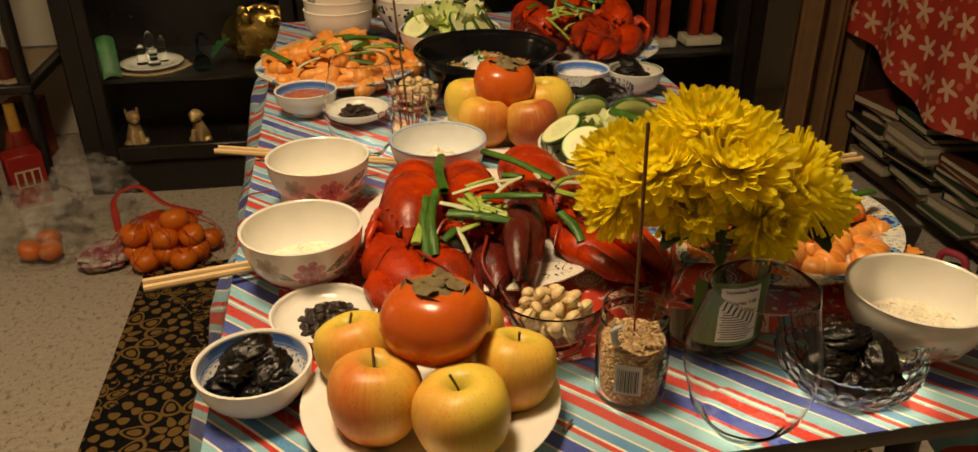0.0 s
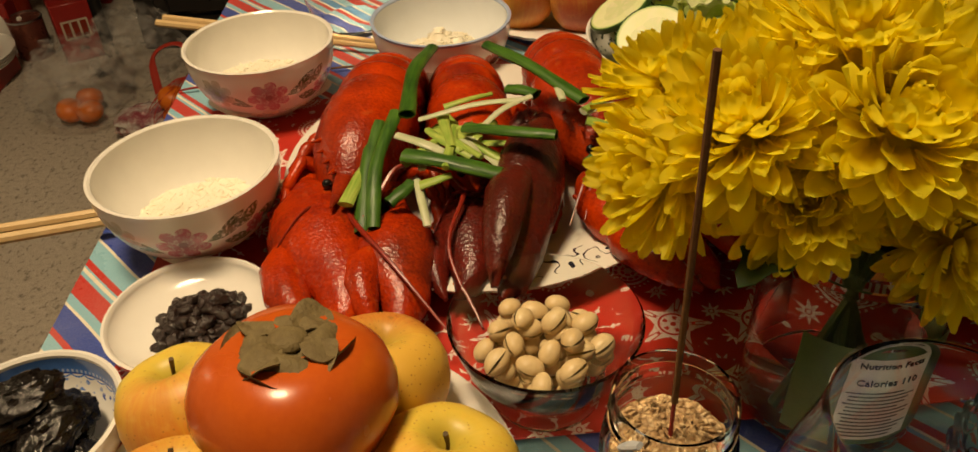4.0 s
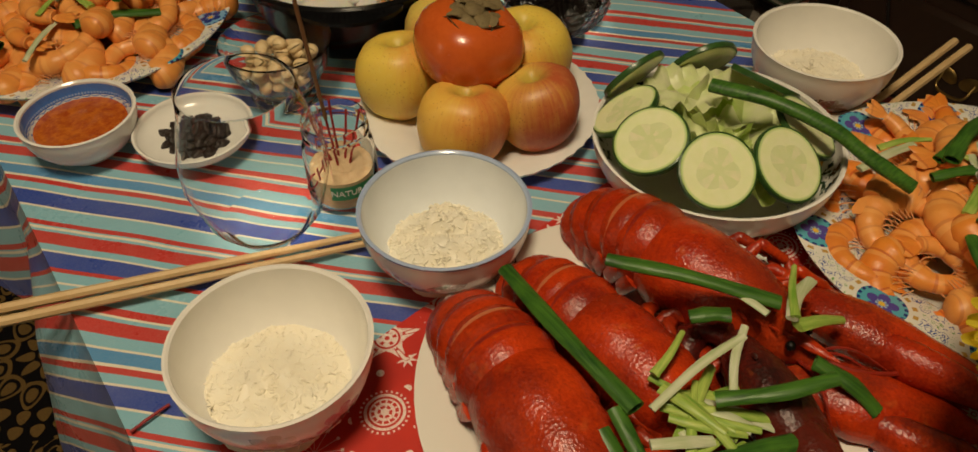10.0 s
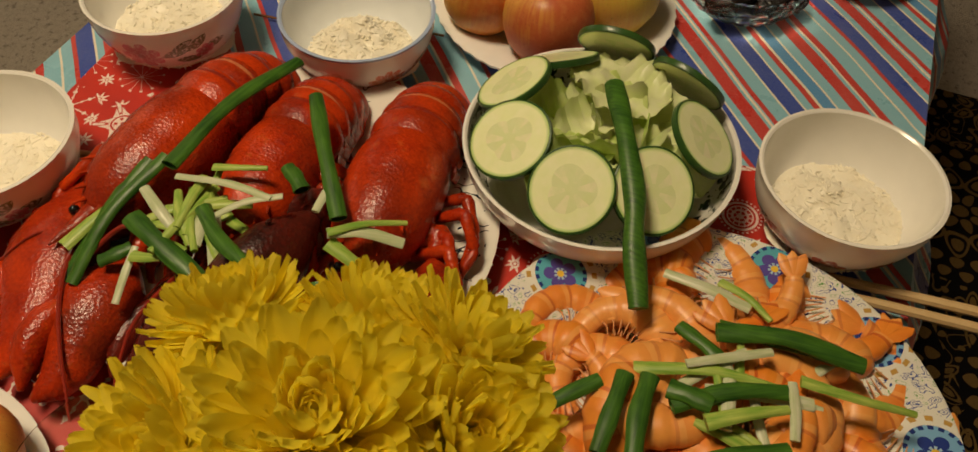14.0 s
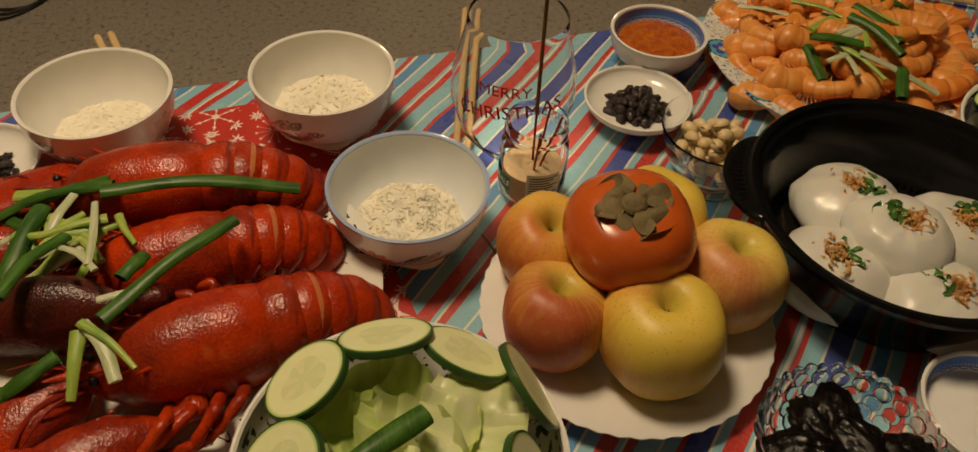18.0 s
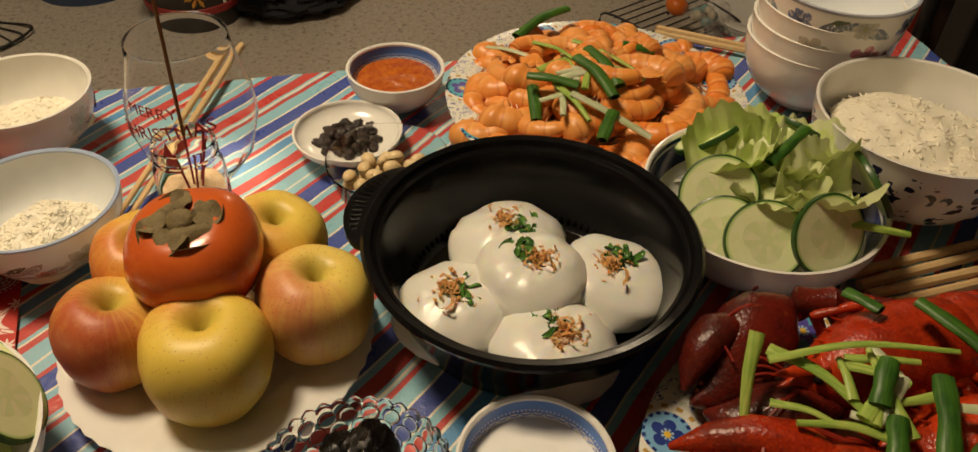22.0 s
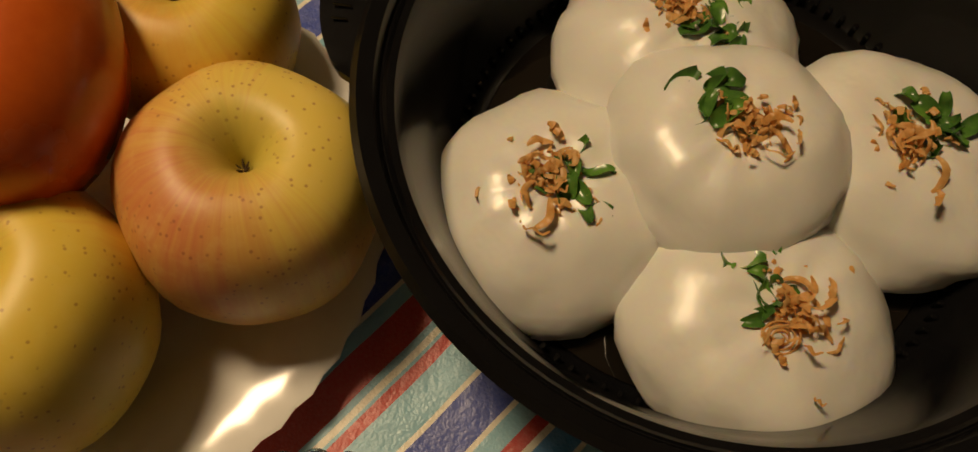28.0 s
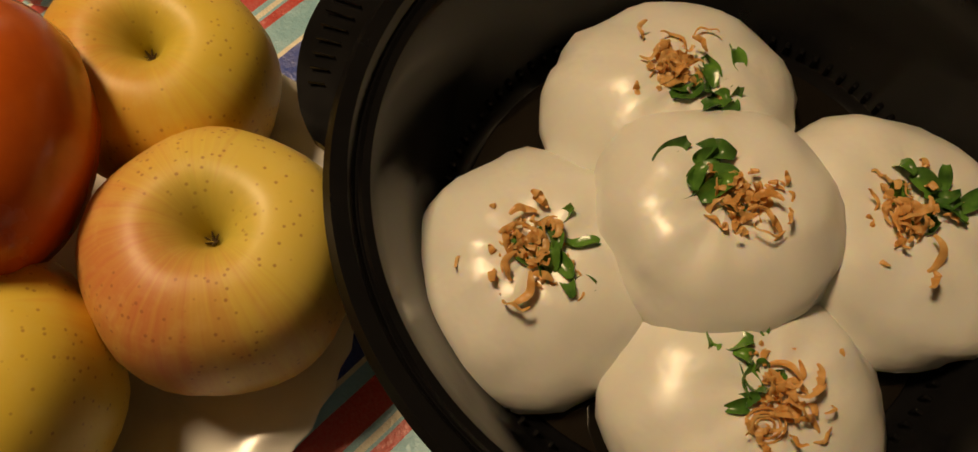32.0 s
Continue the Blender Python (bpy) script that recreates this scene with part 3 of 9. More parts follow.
def rug_material():
    """Black rug with gold flowers: a heart, a ring of petals, and a ring of drops."""
    g = G("rug_pile")
    x, y, z = g.xyz()
    warp = (g.noise(9.0, 2, 0.5) - 0.5) * 0.020
    x, y = x + warp, y - warp
    gold = (0.22, 0.135, 0.042)

    def wedge(r, th, n, rc, wide, long, turn=0.0):
        s = th * (n / (2 * math.pi)) + turn
        lx = (s - s.floor() - 0.5) * (2 * math.pi / n) * r
        ly = (r - rc) / long
        w = lx / (wide * (1.0 - ly * 0.35))
        return (w * w + ly * ly).sqrt()

    def flower(per, ox, oy):
        u, v = x / per + ox, y / per + oy
        row = v.floor()
        u = u + row * 0.5
        a, b = (u.fract() - 0.5) * per, (v - row - 0.5) * per
        return (a * a + b * b).sqrt(), g.atan2(b, a)

    r, th = flower(0.34, 0.63, 0.86)
    hub = r.lt(0.014)
    p1 = wedge(r, th, 8, 0.034, 0.0085, 0.015).lt(1.0)
    d2 = wedge(r, th, 11, 0.078, 0.019, 0.026, 0.3)
    p2 = d2.lt(1.0) * (1.0 - (d2.gt(0.50) * d2.lt(0.74)))
    p3 = wedge(r, th, 22, 0.117, 0.0105, 0.012, 0.1).lt(1.0)
    p4 = wedge(r, th, 26, 0.143, 0.0105, 0.011, 0.6).lt(1.0)
    out = r.gt(0.160)
    n = g.noise(20, 1, 0.3)
    vine = ((n * 6.0).fract() - 0.5).abs().lt(0.06) * out
    r2, t2 = flower(0.125, 0.2, 0.4)
    dl = wedge(r2, t2, 6, 0.036, 0.0115, 0.021)
    leaf = (dl.lt(1.0) * (1.0 - dl.gt(0.45) * dl.lt(0.68))).max(wedge(r2, t2, 12, 0.063, 0.0055, 0.007).lt(1.0)) * out
    # the medallion in the middle of the rug: a plain disc, teardrop petals and a wreath of pointed leaves
    cx, cy = x + 0.009, y - 0.632
    R, ph = (cx * cx + cy * cy).sqrt(), g.atan2(cy, cx)
    m1 = wedge(R, ph, 14, 0.070, 0.0095, 0.016).lt(1.0)
    e2, e3 = wedge(R, ph, 14, 0.112, 0.018, 0.024, 0.5), wedge(R, ph, 18, 0.160, 0.021, 0.024)
    m2 = e2.lt(1.0) * (1.0 - e2.gt(0.30) * e2.lt(0.62))
    m3 = e3.lt(1.0) * (1.0 - e3.gt(0.35) * e3.lt(0.75))
    e4 = wedge(R, ph, 10, 0.245, 0.062, 0.058, 0.18)
    m4 = (e4.lt(1.0) * e4.gt(0.86)).max(e4.lt(0.46))
    middle = R.lt(0.045).max(m1).max(m2).max(m3).max(m4)
    mask = hub.max(p1).max(p2).max(p3).max(p4).max(vine).max(leaf) * R.gt(0.325)
    mask = mask.max(middle)
    pile = g.noise(900, 2, 0.8)
    wear = g.noise(9, 4, 0.6)
    col = g.mix(mask * g.step(pile, 0.2, 0.5), (0.0055, 0.005, 0.006), gold)
    g.bump(pile + mask * 0.4, 0.5, 0.003)
    return g.set(col=col, rough=0.92 + wear * 0.08, spec=0.15)


def carpet_material():
    """Cut-pile carpet: a pale ground with dark and tan flecks about a finger wide."""
    g = G("flecked_carpet")
    x, y, z = g.xyz()
    a = g.noise(240, 3, 0.75)
    b = g.noise(1.0, 3, 0.65, g.vec(x * 88.0, y * 60.0, 0.0))
    d = g.noise(1.0, 3, 0.65, g.vec(x * 70.0 + 9.0, y * 95.0 + 4.0, 3.0))
    c = g.noise(2.2, 3, 0.6)
    col = g.mix(g.step(a * 0.5 + d * 0.5, 0.38, 0.62), (0.60, 0.54, 0.46), (0.45, 0.39, 0.315))
    col = g.mix(g.step(b, 0.555, 0.640) * g.step(a, 0.30, 0.50) * 0.80, col, (0.15, 0.115, 0.085))
    col = g.mix(g.step(d, 0.60, 0.68) * 0.45, col, (0.30, 0.24, 0.18))
    col = g.mix(g.step(c, 0.4, 0.7) * 0.25, col, (0.40, 0.35, 0.28))
    g.bump(a + b * 0.6, 0.8, 0.006)
    return g.set(col=col, rough=0.95, sheen=0.15)


def prune_material():
    """Dried plum skin: near black, waxy, creased in fine ridges."""
    g = G("prune_skin")
    v = g.shift()
    x, y, z = g.xyz(v)
    a = (g.noise(1.0, 3, 0.6, g.vec(x * 150.0, y * 330.0, z * 330.0)) - 0.5).abs()
    b = (g.noise(300, 3, 0.6, v) - 0.5).abs()
    n = g.noise(60, 3, 0.6, v)
    col = g.mix(g.step(n, 0.35, 0.7), (0.0030, 0.0026, 0.0028), (0.009, 0.006, 0.005))
    g.bump(-(a * 1.6 + b * 0.3), 0.35, 0.0030)
    return g.set(col=col, rough=0.13 + n * 0.12, spec=0.5)


M = {
    "cloth": cloth_material(), "runner": runner_material(), "carpet": carpet_material(), "rug": rug_material(),
    "china": china_material("white_china"), "plate": china_material("white_plate", body=(0.85, 0.84, 0.81)),
    "medallion": medallion_plate_material(), "glass": glass_material("clear_glass"), "cut_glass": glass_material("pressed_glass", (0.97, 0.985, 0.98), 0.01, 0.25, 1.24),
    "nut_glass": glass_material("moulded_glass", (0.97, 0.975, 0.97), 0.03, 0.30, 1.30),
    "water": glass_material("water", (0.96, 0.98, 0.97)),
    "pistachio": surf("pistachio_shell", (0.80, 0.65, 0.38), (0.66, 0.48, 0.24), 0.42, 70, 500, 0.22, 0.2),
    "kernel": surf("pistachio_kernel", (0.38, 0.36, 0.08), (0.28, 0.12, 0.10), 0.5, 300, 700),
    "prune": prune_material(),
    "raisin": surf("raisin_skin", (0.010, 0.006, 0.006), (0.030, 0.014, 0.010), 0.36, 300, 800, 0.2, 0.9, 0.0015, coat=0.2),
    "rice": surf("cooked_rice", (0.90, 0.87, 0.75), (0.88, 0.81, 0.63), 0.42, 60, 700, 0.25, 0.1),
    "red_shell": shell_material("lobster_shell", (0.62, 0.054, 0.004), (0.27, 0.013, 0.003), 0.16, 0.45),
    "claw_shell": shell_material("lobster_claw_shell", (0.58, 0.048, 0.004), (0.24, 0.012, 0.003), 0.16, 0.7),
    "dark_shell": shell_material("dark_lobster_shell", (0.17, 0.014, 0.007), (0.025, 0.006, 0.005), 0.17, 0.6),
    "joint": surf("shell_joint", (0.60, 0.22, 0.08), (0.46, 0.09, 0.03), 0.4, 120, 500),
    "antenna": surf("antenna_red", (0.34, 0.028, 0.012), (0.18, 0.014, 0.008), 0.3, 200, 600),
    "black_bead": surf("black_eye", (0.008, 0.007, 0.007), None, 0.15, 200, 800),
    "shrimp_tight": shrimp_material(1.467), "shrimp": shrimp_material(1.834), "shrimp_long": shrimp_material(3.056), "shrimp_leg": surf("shrimp_leg", (0.74, 0.42, 0.20), (0.60, 0.22, 0.07), 0.35, 200, 600),
    "cucumber": cucumber_material(), "cucumber_skin": leafy("cucumber_skin", (0.022, 0.070, 0.016), (0.045, 0.115, 0.022), 0.3),
    "scallion": streaky("scallion_green", (0.018, 0.078, 0.010), (0.090, 0.230, 0.024), 0.34),
    "scallion_light": streaky("scallion_light_green", (0.20, 0.40, 0.04), (0.58, 0.68, 0.16), 0.34),
    "scallion_white": streaky("scallion_white", (0.78, 0.78, 0.62), (0.48, 0.58, 0.28), 0.3),
    "lettuce": leafy("lettuce_leaf", (0.66, 0.82, 0.22), (0.82, 0.88, 0.46), 0.32, 0.3, 90, 0.35),
    "lettuce_pale": leafy("pale_lettuce_leaf", (0.80, 0.88, 0.44), (0.88, 0.90, 0.62), 0.32, 0.3, 90, 0.35),
    "petal": leafy("yellow_petal", (0.98, 0.90, 0.075), (0.97, 0.84, 0.045), 0.45, 0.15, 160, 0.68),
    "flower_leaf": leafy("flower_leaf", (0.020, 0.055, 0.012), (0.035, 0.085, 0.018), 0.5),
    "stem": leafy("flower_stem", (0.05, 0.10, 0.02), (0.09, 0.13, 0.03), 0.5),
    "apple_yellow": fruit_material("apple_yellow_skin", (0.80, 0.58, 0.085), (0.70, 0.27, 0.055), (0.84, 0.68, 0.20), -0.07),
    "apple_orange": fruit_material("apple_orange_skin", (0.78, 0.47, 0.075), (0.62, 0.15, 0.035), (0.82, 0.52, 0.14), 0.01),
    "apple_red": fruit_material("apple_red_skin", (0.76, 0.50, 0.085), (0.46, 0.075, 0.030), (0.70, 0.36, 0.12), 0.05),
    "apple_pink": fruit_material("apple_pink_skin", (0.80, 0.60, 0.12), (0.64, 0.19, 0.08), (0.84, 0.64, 0.24), 0.0),
    "persimmon": surf("persimmon_skin", (0.66, 0.135, 0.018), (0.52, 0.085, 0.012), 0.24, 26, 300, 0.2, 0.06, coat=0.2),
    "calyx": surf("dry_calyx", (0.22, 0.17, 0.075), (0.12, 0.085, 0.035), 0.75, 90, 500, 0.2, 0.7, 0.002),
    "apple_stalk": surf("apple_stalk", (0.12, 0.075, 0.03), None, 0.7, 300, 800),
    "bamboo": surf("bamboo", (0.68, 0.50, 0.26), (0.58, 0.39, 0.18), 0.5, 60, 500, 0.2, 0.2),
    "black_plastic": surf("black_plastic", (0.0040, 0.0040, 0.0044), (0.007, 0.007, 0.008), 0.16, 60, 900, 0.2, 0.06, spec=0.24),
    "dumpling": surf("dumpling_skin", (0.80, 0.80, 0.765), (0.77, 0.755, 0.69), 0.34, 26, 110, 0.35, 0.35, 0.0020, sss=0.45, srad=(0.012, 0.008, 0.004), coat=0.15, crough=0.2),
    "fried_onion": leafy("fried_onion", (0.90, 0.68, 0.34), (0.84, 0.46, 0.12), 0.3, 0.0, 500, 0.5),
    "chopped_green": leafy("chopped_green", (0.018, 0.075, 0.020), (0.13, 0.30, 0.045), 0.25),
    "chili": surf("chili_sauce", (0.60, 0.17, 0.018), (0.36, 0.055, 0.010), 0.15, 160, 500, 0.15, 0.5, 0.001, coat=0.6),
    "sugar": surf("white_salt", (0.93, 0.93, 0.92), (0.87, 0.87, 0.86), 0.7, 30, 1500, 0.3, 0.10, sss=0.6, srad=(0.02, 0.02, 0.02)),
    "grain": grain_material(),
    "incense": surf("incense_stick", (0.20, 0.095, 0.030), (0.13, 0.055, 0.018), 0.8, 300, 1200),
    "incense_red": surf("incense_red_stick", (0.30, 0.015, 0.015), None, 0.6, 300, 900),
    "incense_pink": surf("incense_pink_paint", (0.75, 0.12, 0.20), None, 0.6, 300, 900),
    "ash": surf("incense_ash", (0.55, 0.42, 0.26), (0.42, 0.30, 0.17), 0.9, 300, 900),
    "paper": surf("label_paper", (0.72, 0.72, 0.68), (0.66, 0.66, 0.62), 0.5, 60, 600),
    "ink": surf("black_ink", (0.015, 0.015, 0.016), None, 0.5, 200, 900),
    "label_green": surf("green_label", (0.09, 0.16, 0.035), (0.05, 0.10, 0.02), 0.35, 60, 600),
    "label_teal": surf("teal_label", (0.02, 0.09, 0.065), None, 0.4, 60, 600),
    "brand_green": surf("green_print", (0.03, 0.26, 0.11), None, 0.4, 60, 600),
    "print_red": surf("red_print", (0.46, 0.02, 0.03), None, 0.4, 80, 600),
    "tin": surf("tin_lid", (0.55, 0.55, 0.55), None, 0.35, 80, 800, metal=1.0),
}

# ---- structure ----
MW = {
    "wall": surf("painted_wall", (0.76, 0.71, 0.63), (0.72, 0.67, 0.59), 0.7, 6, 300, 0.3, 0.15),
    "ceiling": surf("ceiling_paint", (0.74, 0.71, 0.65), (0.70, 0.67, 0.61), 0.8, 40, 250, 0.3, 0.4),
    "white_trim": surf("white_trim_paint", (0.76, 0.73, 0.66), (0.72, 0.69, 0.62), 0.4, 20, 300, 0.3, 0.1),
    "grey_plastic": surf("grey_table_plastic", (0.20, 0.185, 0.165), (0.16, 0.15, 0.135), 0.5, 60, 700, 0.25, 0.25),
    "black_metal": surf("black_painted_steel", (0.014, 0.013, 0.013), (0.022, 0.020, 0.019), 0.35, 40, 600, 0.25, 0.15),
    "black_wood": surf("black_cabinet_wood", (0.012, 0.011, 0.011), (0.020, 0.017, 0.016), 0.32, 30, 500, 0.25, 0.15),
    "dark_wood": surf("dark_stained_wood", (0.045, 0.022, 0.013), (0.028, 0.014, 0.009), 0.42, 24, 300, 0.25, 0.3),
    "brass": surf("aged_brass", (0.45, 0.31, 0.11), (0.30, 0.19, 0.06), 0.4, 80, 500, metal=1.0),
}

setting("floor", box(7.4, 6.6, 0.06, 0.001, (-1.5, 0.6, -0.03)), M["carpet"], "beige flecked wall-to-wall carpet", "carpet")
solo("area_rug", sheet(lambda u, v: (-0.72 + 1.42 * u, -0.75 + 2.30 * v, 0.009 + 0.0015 * math.sin(9 * u + 5 * v)), 20, 30, 0.008), M["rug"], pose(0, 0, 0),
     "black rug with gold floral pattern under the table", "rug")

# walls: the west wall has a doorway, the others are plain
setting("wall_north", box(7.4, 0.12, 2.44, 0.002, (-1.5, 2.66, 1.22)), MW["wall"], "plain cream painted wall", "wall")
setting("wall_south", box(7.4, 0.12, 2.44, 0.002, (-1.5, -2.66, 1.22)), MW["wall"], "plain cream painted wall", "wall")
setting("wall_east", box(0.12, 5.2, 2.44, 0.002, (2.06, 0.0, 1.22)), MW["wall"], "plain cream painted wall", "wall")
setting("wall_west", merge(box(0.12, 0.86, 2.44, 0.002, (-2.39, 2.17, 1.22)), box(0.12, 3.60, 2.44, 0.002, (-2.56, -0.80, 1.22)), box(0.12, 0.74, 0.36, 0.002, (-2.39, 1.37, 2.26))),
        MW["wall"], "cream painted wall with a doorway", "wall")
setting("wall_hall", merge(box(0.12, 5.2, 2.44, 0.002, (-4.6, 0.0, 1.22)), box(2.0, 0.10, 2.44, 0.002, (-3.54, 0.35, 1.22)), box(2.0, 0.10, 2.44, 0.002, (-3.54, 2.50, 1.22))),
        MW["wall"], "cream painted wall of the room beyond the doorway", "wall")
setting("ceiling", box(7.4, 5.5, 0.08, 0.001, (-1.5, 0.0, 2.48)), MW["ceiling"], "off-white textured ceiling", "ceiling")
setting("baseboard", merge(box(0.016, 0.84, 0.10, 0.004, (-2.322, 2.17, 0.05)), box(0.016, 3.50, 0.10, 0.004, (-2.492, -0.85, 0.05))), MW["white_trim"], "white painted baseboard", "baseboard")
setting("door_trim", merge(box(0.15, 0.07, 2.06, 0.006, (-2.385, 1.735, 1.03)), box(0.03, 0.02, 2.06, 0.004, (-2.31, 1.69, 1.03)), box(0.15, 0.06, 2.06, 0.006, (-2.385, 1.02, 1.03)), box(0.15, 0.76, 0.07, 0.006, (-2.385, 1.37, 2.09))),
        MW["white_trim"], "white painted door frame", "door frame")

lamp = thing("ceiling_light", pose(-0.40, 0.24, 2.44), "round flush ceiling light with a warm frosted glass", "ceiling light")
gl = G("lamp_glass")
gl.set(col=(0.9, 0.8, 0.6), emit=(1.0, 0.73, 0.45), power=6.0, rough=0.4)
part("base_ring", lathe([(0.0, 0.0), (0.20, 0.0), (0.205, -0.02), (0.19, -0.035), (0.0, -0.035)], 40), MW["brass"], lamp)
part("diffuser", lathe([(0.185, -0.036), (0.17, -0.08), (0.12, -0.11), (0.0, -0.125)], 40), gl.mat, lamp)

# ---- the folding table and its cloth ----
table = thing("folding_table", pose(0, 0, 0), "folding table with a grey plastic top and black steel legs", "table")
part("tabletop", box(0.61, 1.322, 0.022, 0.008, (0.017, 0.680, TZ - 0.0145)), MW["grey_plastic"], table, "grey moulded plastic top")
for y in (0.10, 1.22):
    for x in (-0.265, 0.278):
        part("leg", tube([(x, y, TZ - 0.024), (x + (0.02 if x > 0 else -0.02), y, 0.012)], 0.0135, 3, 14), MW["black_metal"], table)
        part("leg_brace", tube([(x, y, 0.34), (x, y + (0.25 if y < 0.6 else -0.25), TZ - 0.024)], 0.007, 3, 10), MW["black_metal"], table)
    part("crossbar", tube([(-0.278, y, 0.16), (0.292, y, 0.16)], 0.009, 3, 10), MW["black_metal"], table)


def cloth_point(u, v):
    s, y = -0.49 + 1.0 * u, 0.018 + 1.335 * v
    L, R = -0.302, 0.334
    r = 0.006 * math.sin(y * 7.0) + 0.003 * math.sin(y * 23 + 1)
    if s < L:
        d = L - s
        w = min(1.0, d / 0.05)
        x = L - w * (0.010 + (0.03 + 0.17 * min(1.0, y / 0.45)) * d + r * min(1.0, 0.3 + y)) - w * 0.016 * math.sin(y * 31 + 2 * math.sin(y * 5)) * min(1, d / 0.08)
        return (x, y + 0.004 * math.sin(d * 40), TZ - max(0.0, d - 0.004) * 0.96)
    if s > R:
        d = s - R
        w = min(1.0, d / 0.05)
        x = R + w * (0.014 + 0.14 * d + r) + w * 0.014 * math.sin(y * 27 + 1.3 * math.sin(y * 6)) * min(1, d / 0.08)
        return (x, y, TZ - max(0.0, d - 0.004) * 0.96)
    z = TZ + 0.0010 * noise.noise((s * 16, y * 16, 1.0)) + 0.0006 * noise.noise((s * 45, y * 45, 4.0))
    return (s, y, z - 0.001)


solo("tablecloth", sheet(cloth_point, 120, 200, 0.0012), M["cloth"], pose(0, 0, 0), "blue, red and cream striped plastic tablecloth on the table", "tablecloth")


def runner_point(u, v):
    x = -0.252 + 0.510 * u - 0.012 * v * (1 - u)
    y = 0.128 + 0.020 * u + (0.345 + 0.042 * u) * v
    return (x, y, TZ + 0.0030 + 0.0008 * noise.noise((x * 20, y * 20, 2.0)))


solo("table_runner", sheet(runner_point, 40, 30, 0.0008), M["runner"], pose(0, 0, 0), "red paper table runner printed with white snowflakes and stars", "table runner")

# ---- tableware ----
def bowl_profile(r, h, foot, t=0.0028, fh=0.006):
    """A footed bowl: outside from the foot up, over the lip, down inside."""
    out = [(0.0, fh * 0.5), (foot - 0.004, fh * 0.5), (foot - 0.003, 0.0), (foot, 0.0), (foot + 0.0005, fh)]
    n = 12
    for i in range(1, n + 1):
        a = i / n * math.pi / 2
        out.append((foot + (r - foot) * math.sin(a) ** 0.92, fh + (h - fh) * (1 - math.cos(a)) ** 0.94))
    out += [(r + 0.0004, h + 0.0008), (r - t * 0.5, h + 0.0012), (r - t, h)]
    for i in range(n - 1, 0, -1):
        a = i / n * math.pi / 2
        out.append((max(0.001, foot + (r - foot) * math.sin(a) ** 0.92 - t), fh + t + (h - fh - t) * (1 - math.cos(a)) ** 0.94))
    out.append((0.0, fh + t))
    return out


def bowl_mesh(name, r, h, foot, outside, inside, t=0.0028, fh=0.006, seg=56):
    """A bowl whose inside carries a glaze of its own."""
    prof = bowl_profile(r, h, foot, t, fh)
    me = mesh_of(name, lathe(prof, seg), outside)
    me.materials.append(inside)
    for p in me.polygons:
        c = p.center
        if p.normal.x * c.x + p.normal.y * c.y < -1e-7 and c.z > fh or (p.normal.z > 0.5 and math.hypot(c.x, c.y) < r * 0.9):
            p.material_index = 1
    return me


def plate_profile(r, h=0.02, well=0.62, t=0.004):
    w = r * well
    return [(0.0, 0.002), (w * 0.9, 0.002), (w * 0.9, 0.0), (w * 0.97, 0.0), (w, 0.003), (w * 1.12, h * 0.55), (r * 0.99, h - 0.001), (r, h + t * 0.4), (r * 0.985, h + t * 0.55),
            (w * 1.12, h * 0.55 + t), (w * 1.0, t + 0.003), (w * 0.9, t + 0.0015), (0.0, t + 0.001)]


def grains(n, radius, dome, seed, base):
    """Loose grains over a dome."""
    rng = random.Random(seed)
    vs, fs = [], []
    L, W = 0.0030, 0.00085
    for _ in range(n):
        rr, a = radius * math.sqrt(rng.random()), rng.random() * 6.283
        x, y = rr * math.cos(a), rr * math.sin(a)
        z = base(x, y) + rng.uniform(-0.0011, -0.0002)
        m = pose(x, y, z, rng.uniform(-9, 9), rng.uniform(-9, 9), rng.uniform(0, 360))
        k = len(vs)
        for px, ry in ((-L, 0.35), (-L * 0.5, 1.0), (L * 0.5, 1.0), (L, 0.35)):
            for j in range(5):
                b = j / 5 * 6.283
                vs.append(tuple(m @ Vector((px, W * ry * math.cos(b), W * ry * math.sin(b)))))
        for s in range(3):
            for j in range(5):
                j2 = (j + 1) % 5
                fs.append((k + s * 5 + j, k + s * 5 + j2, k + s * 5 + 5 + j2, k + s * 5 + 5 + j))
        fs += [(k + 4, k + 3, k + 2, k + 1, k), (k + 15, k + 16, k + 17, k + 18, k + 19)]
    return vs, fs


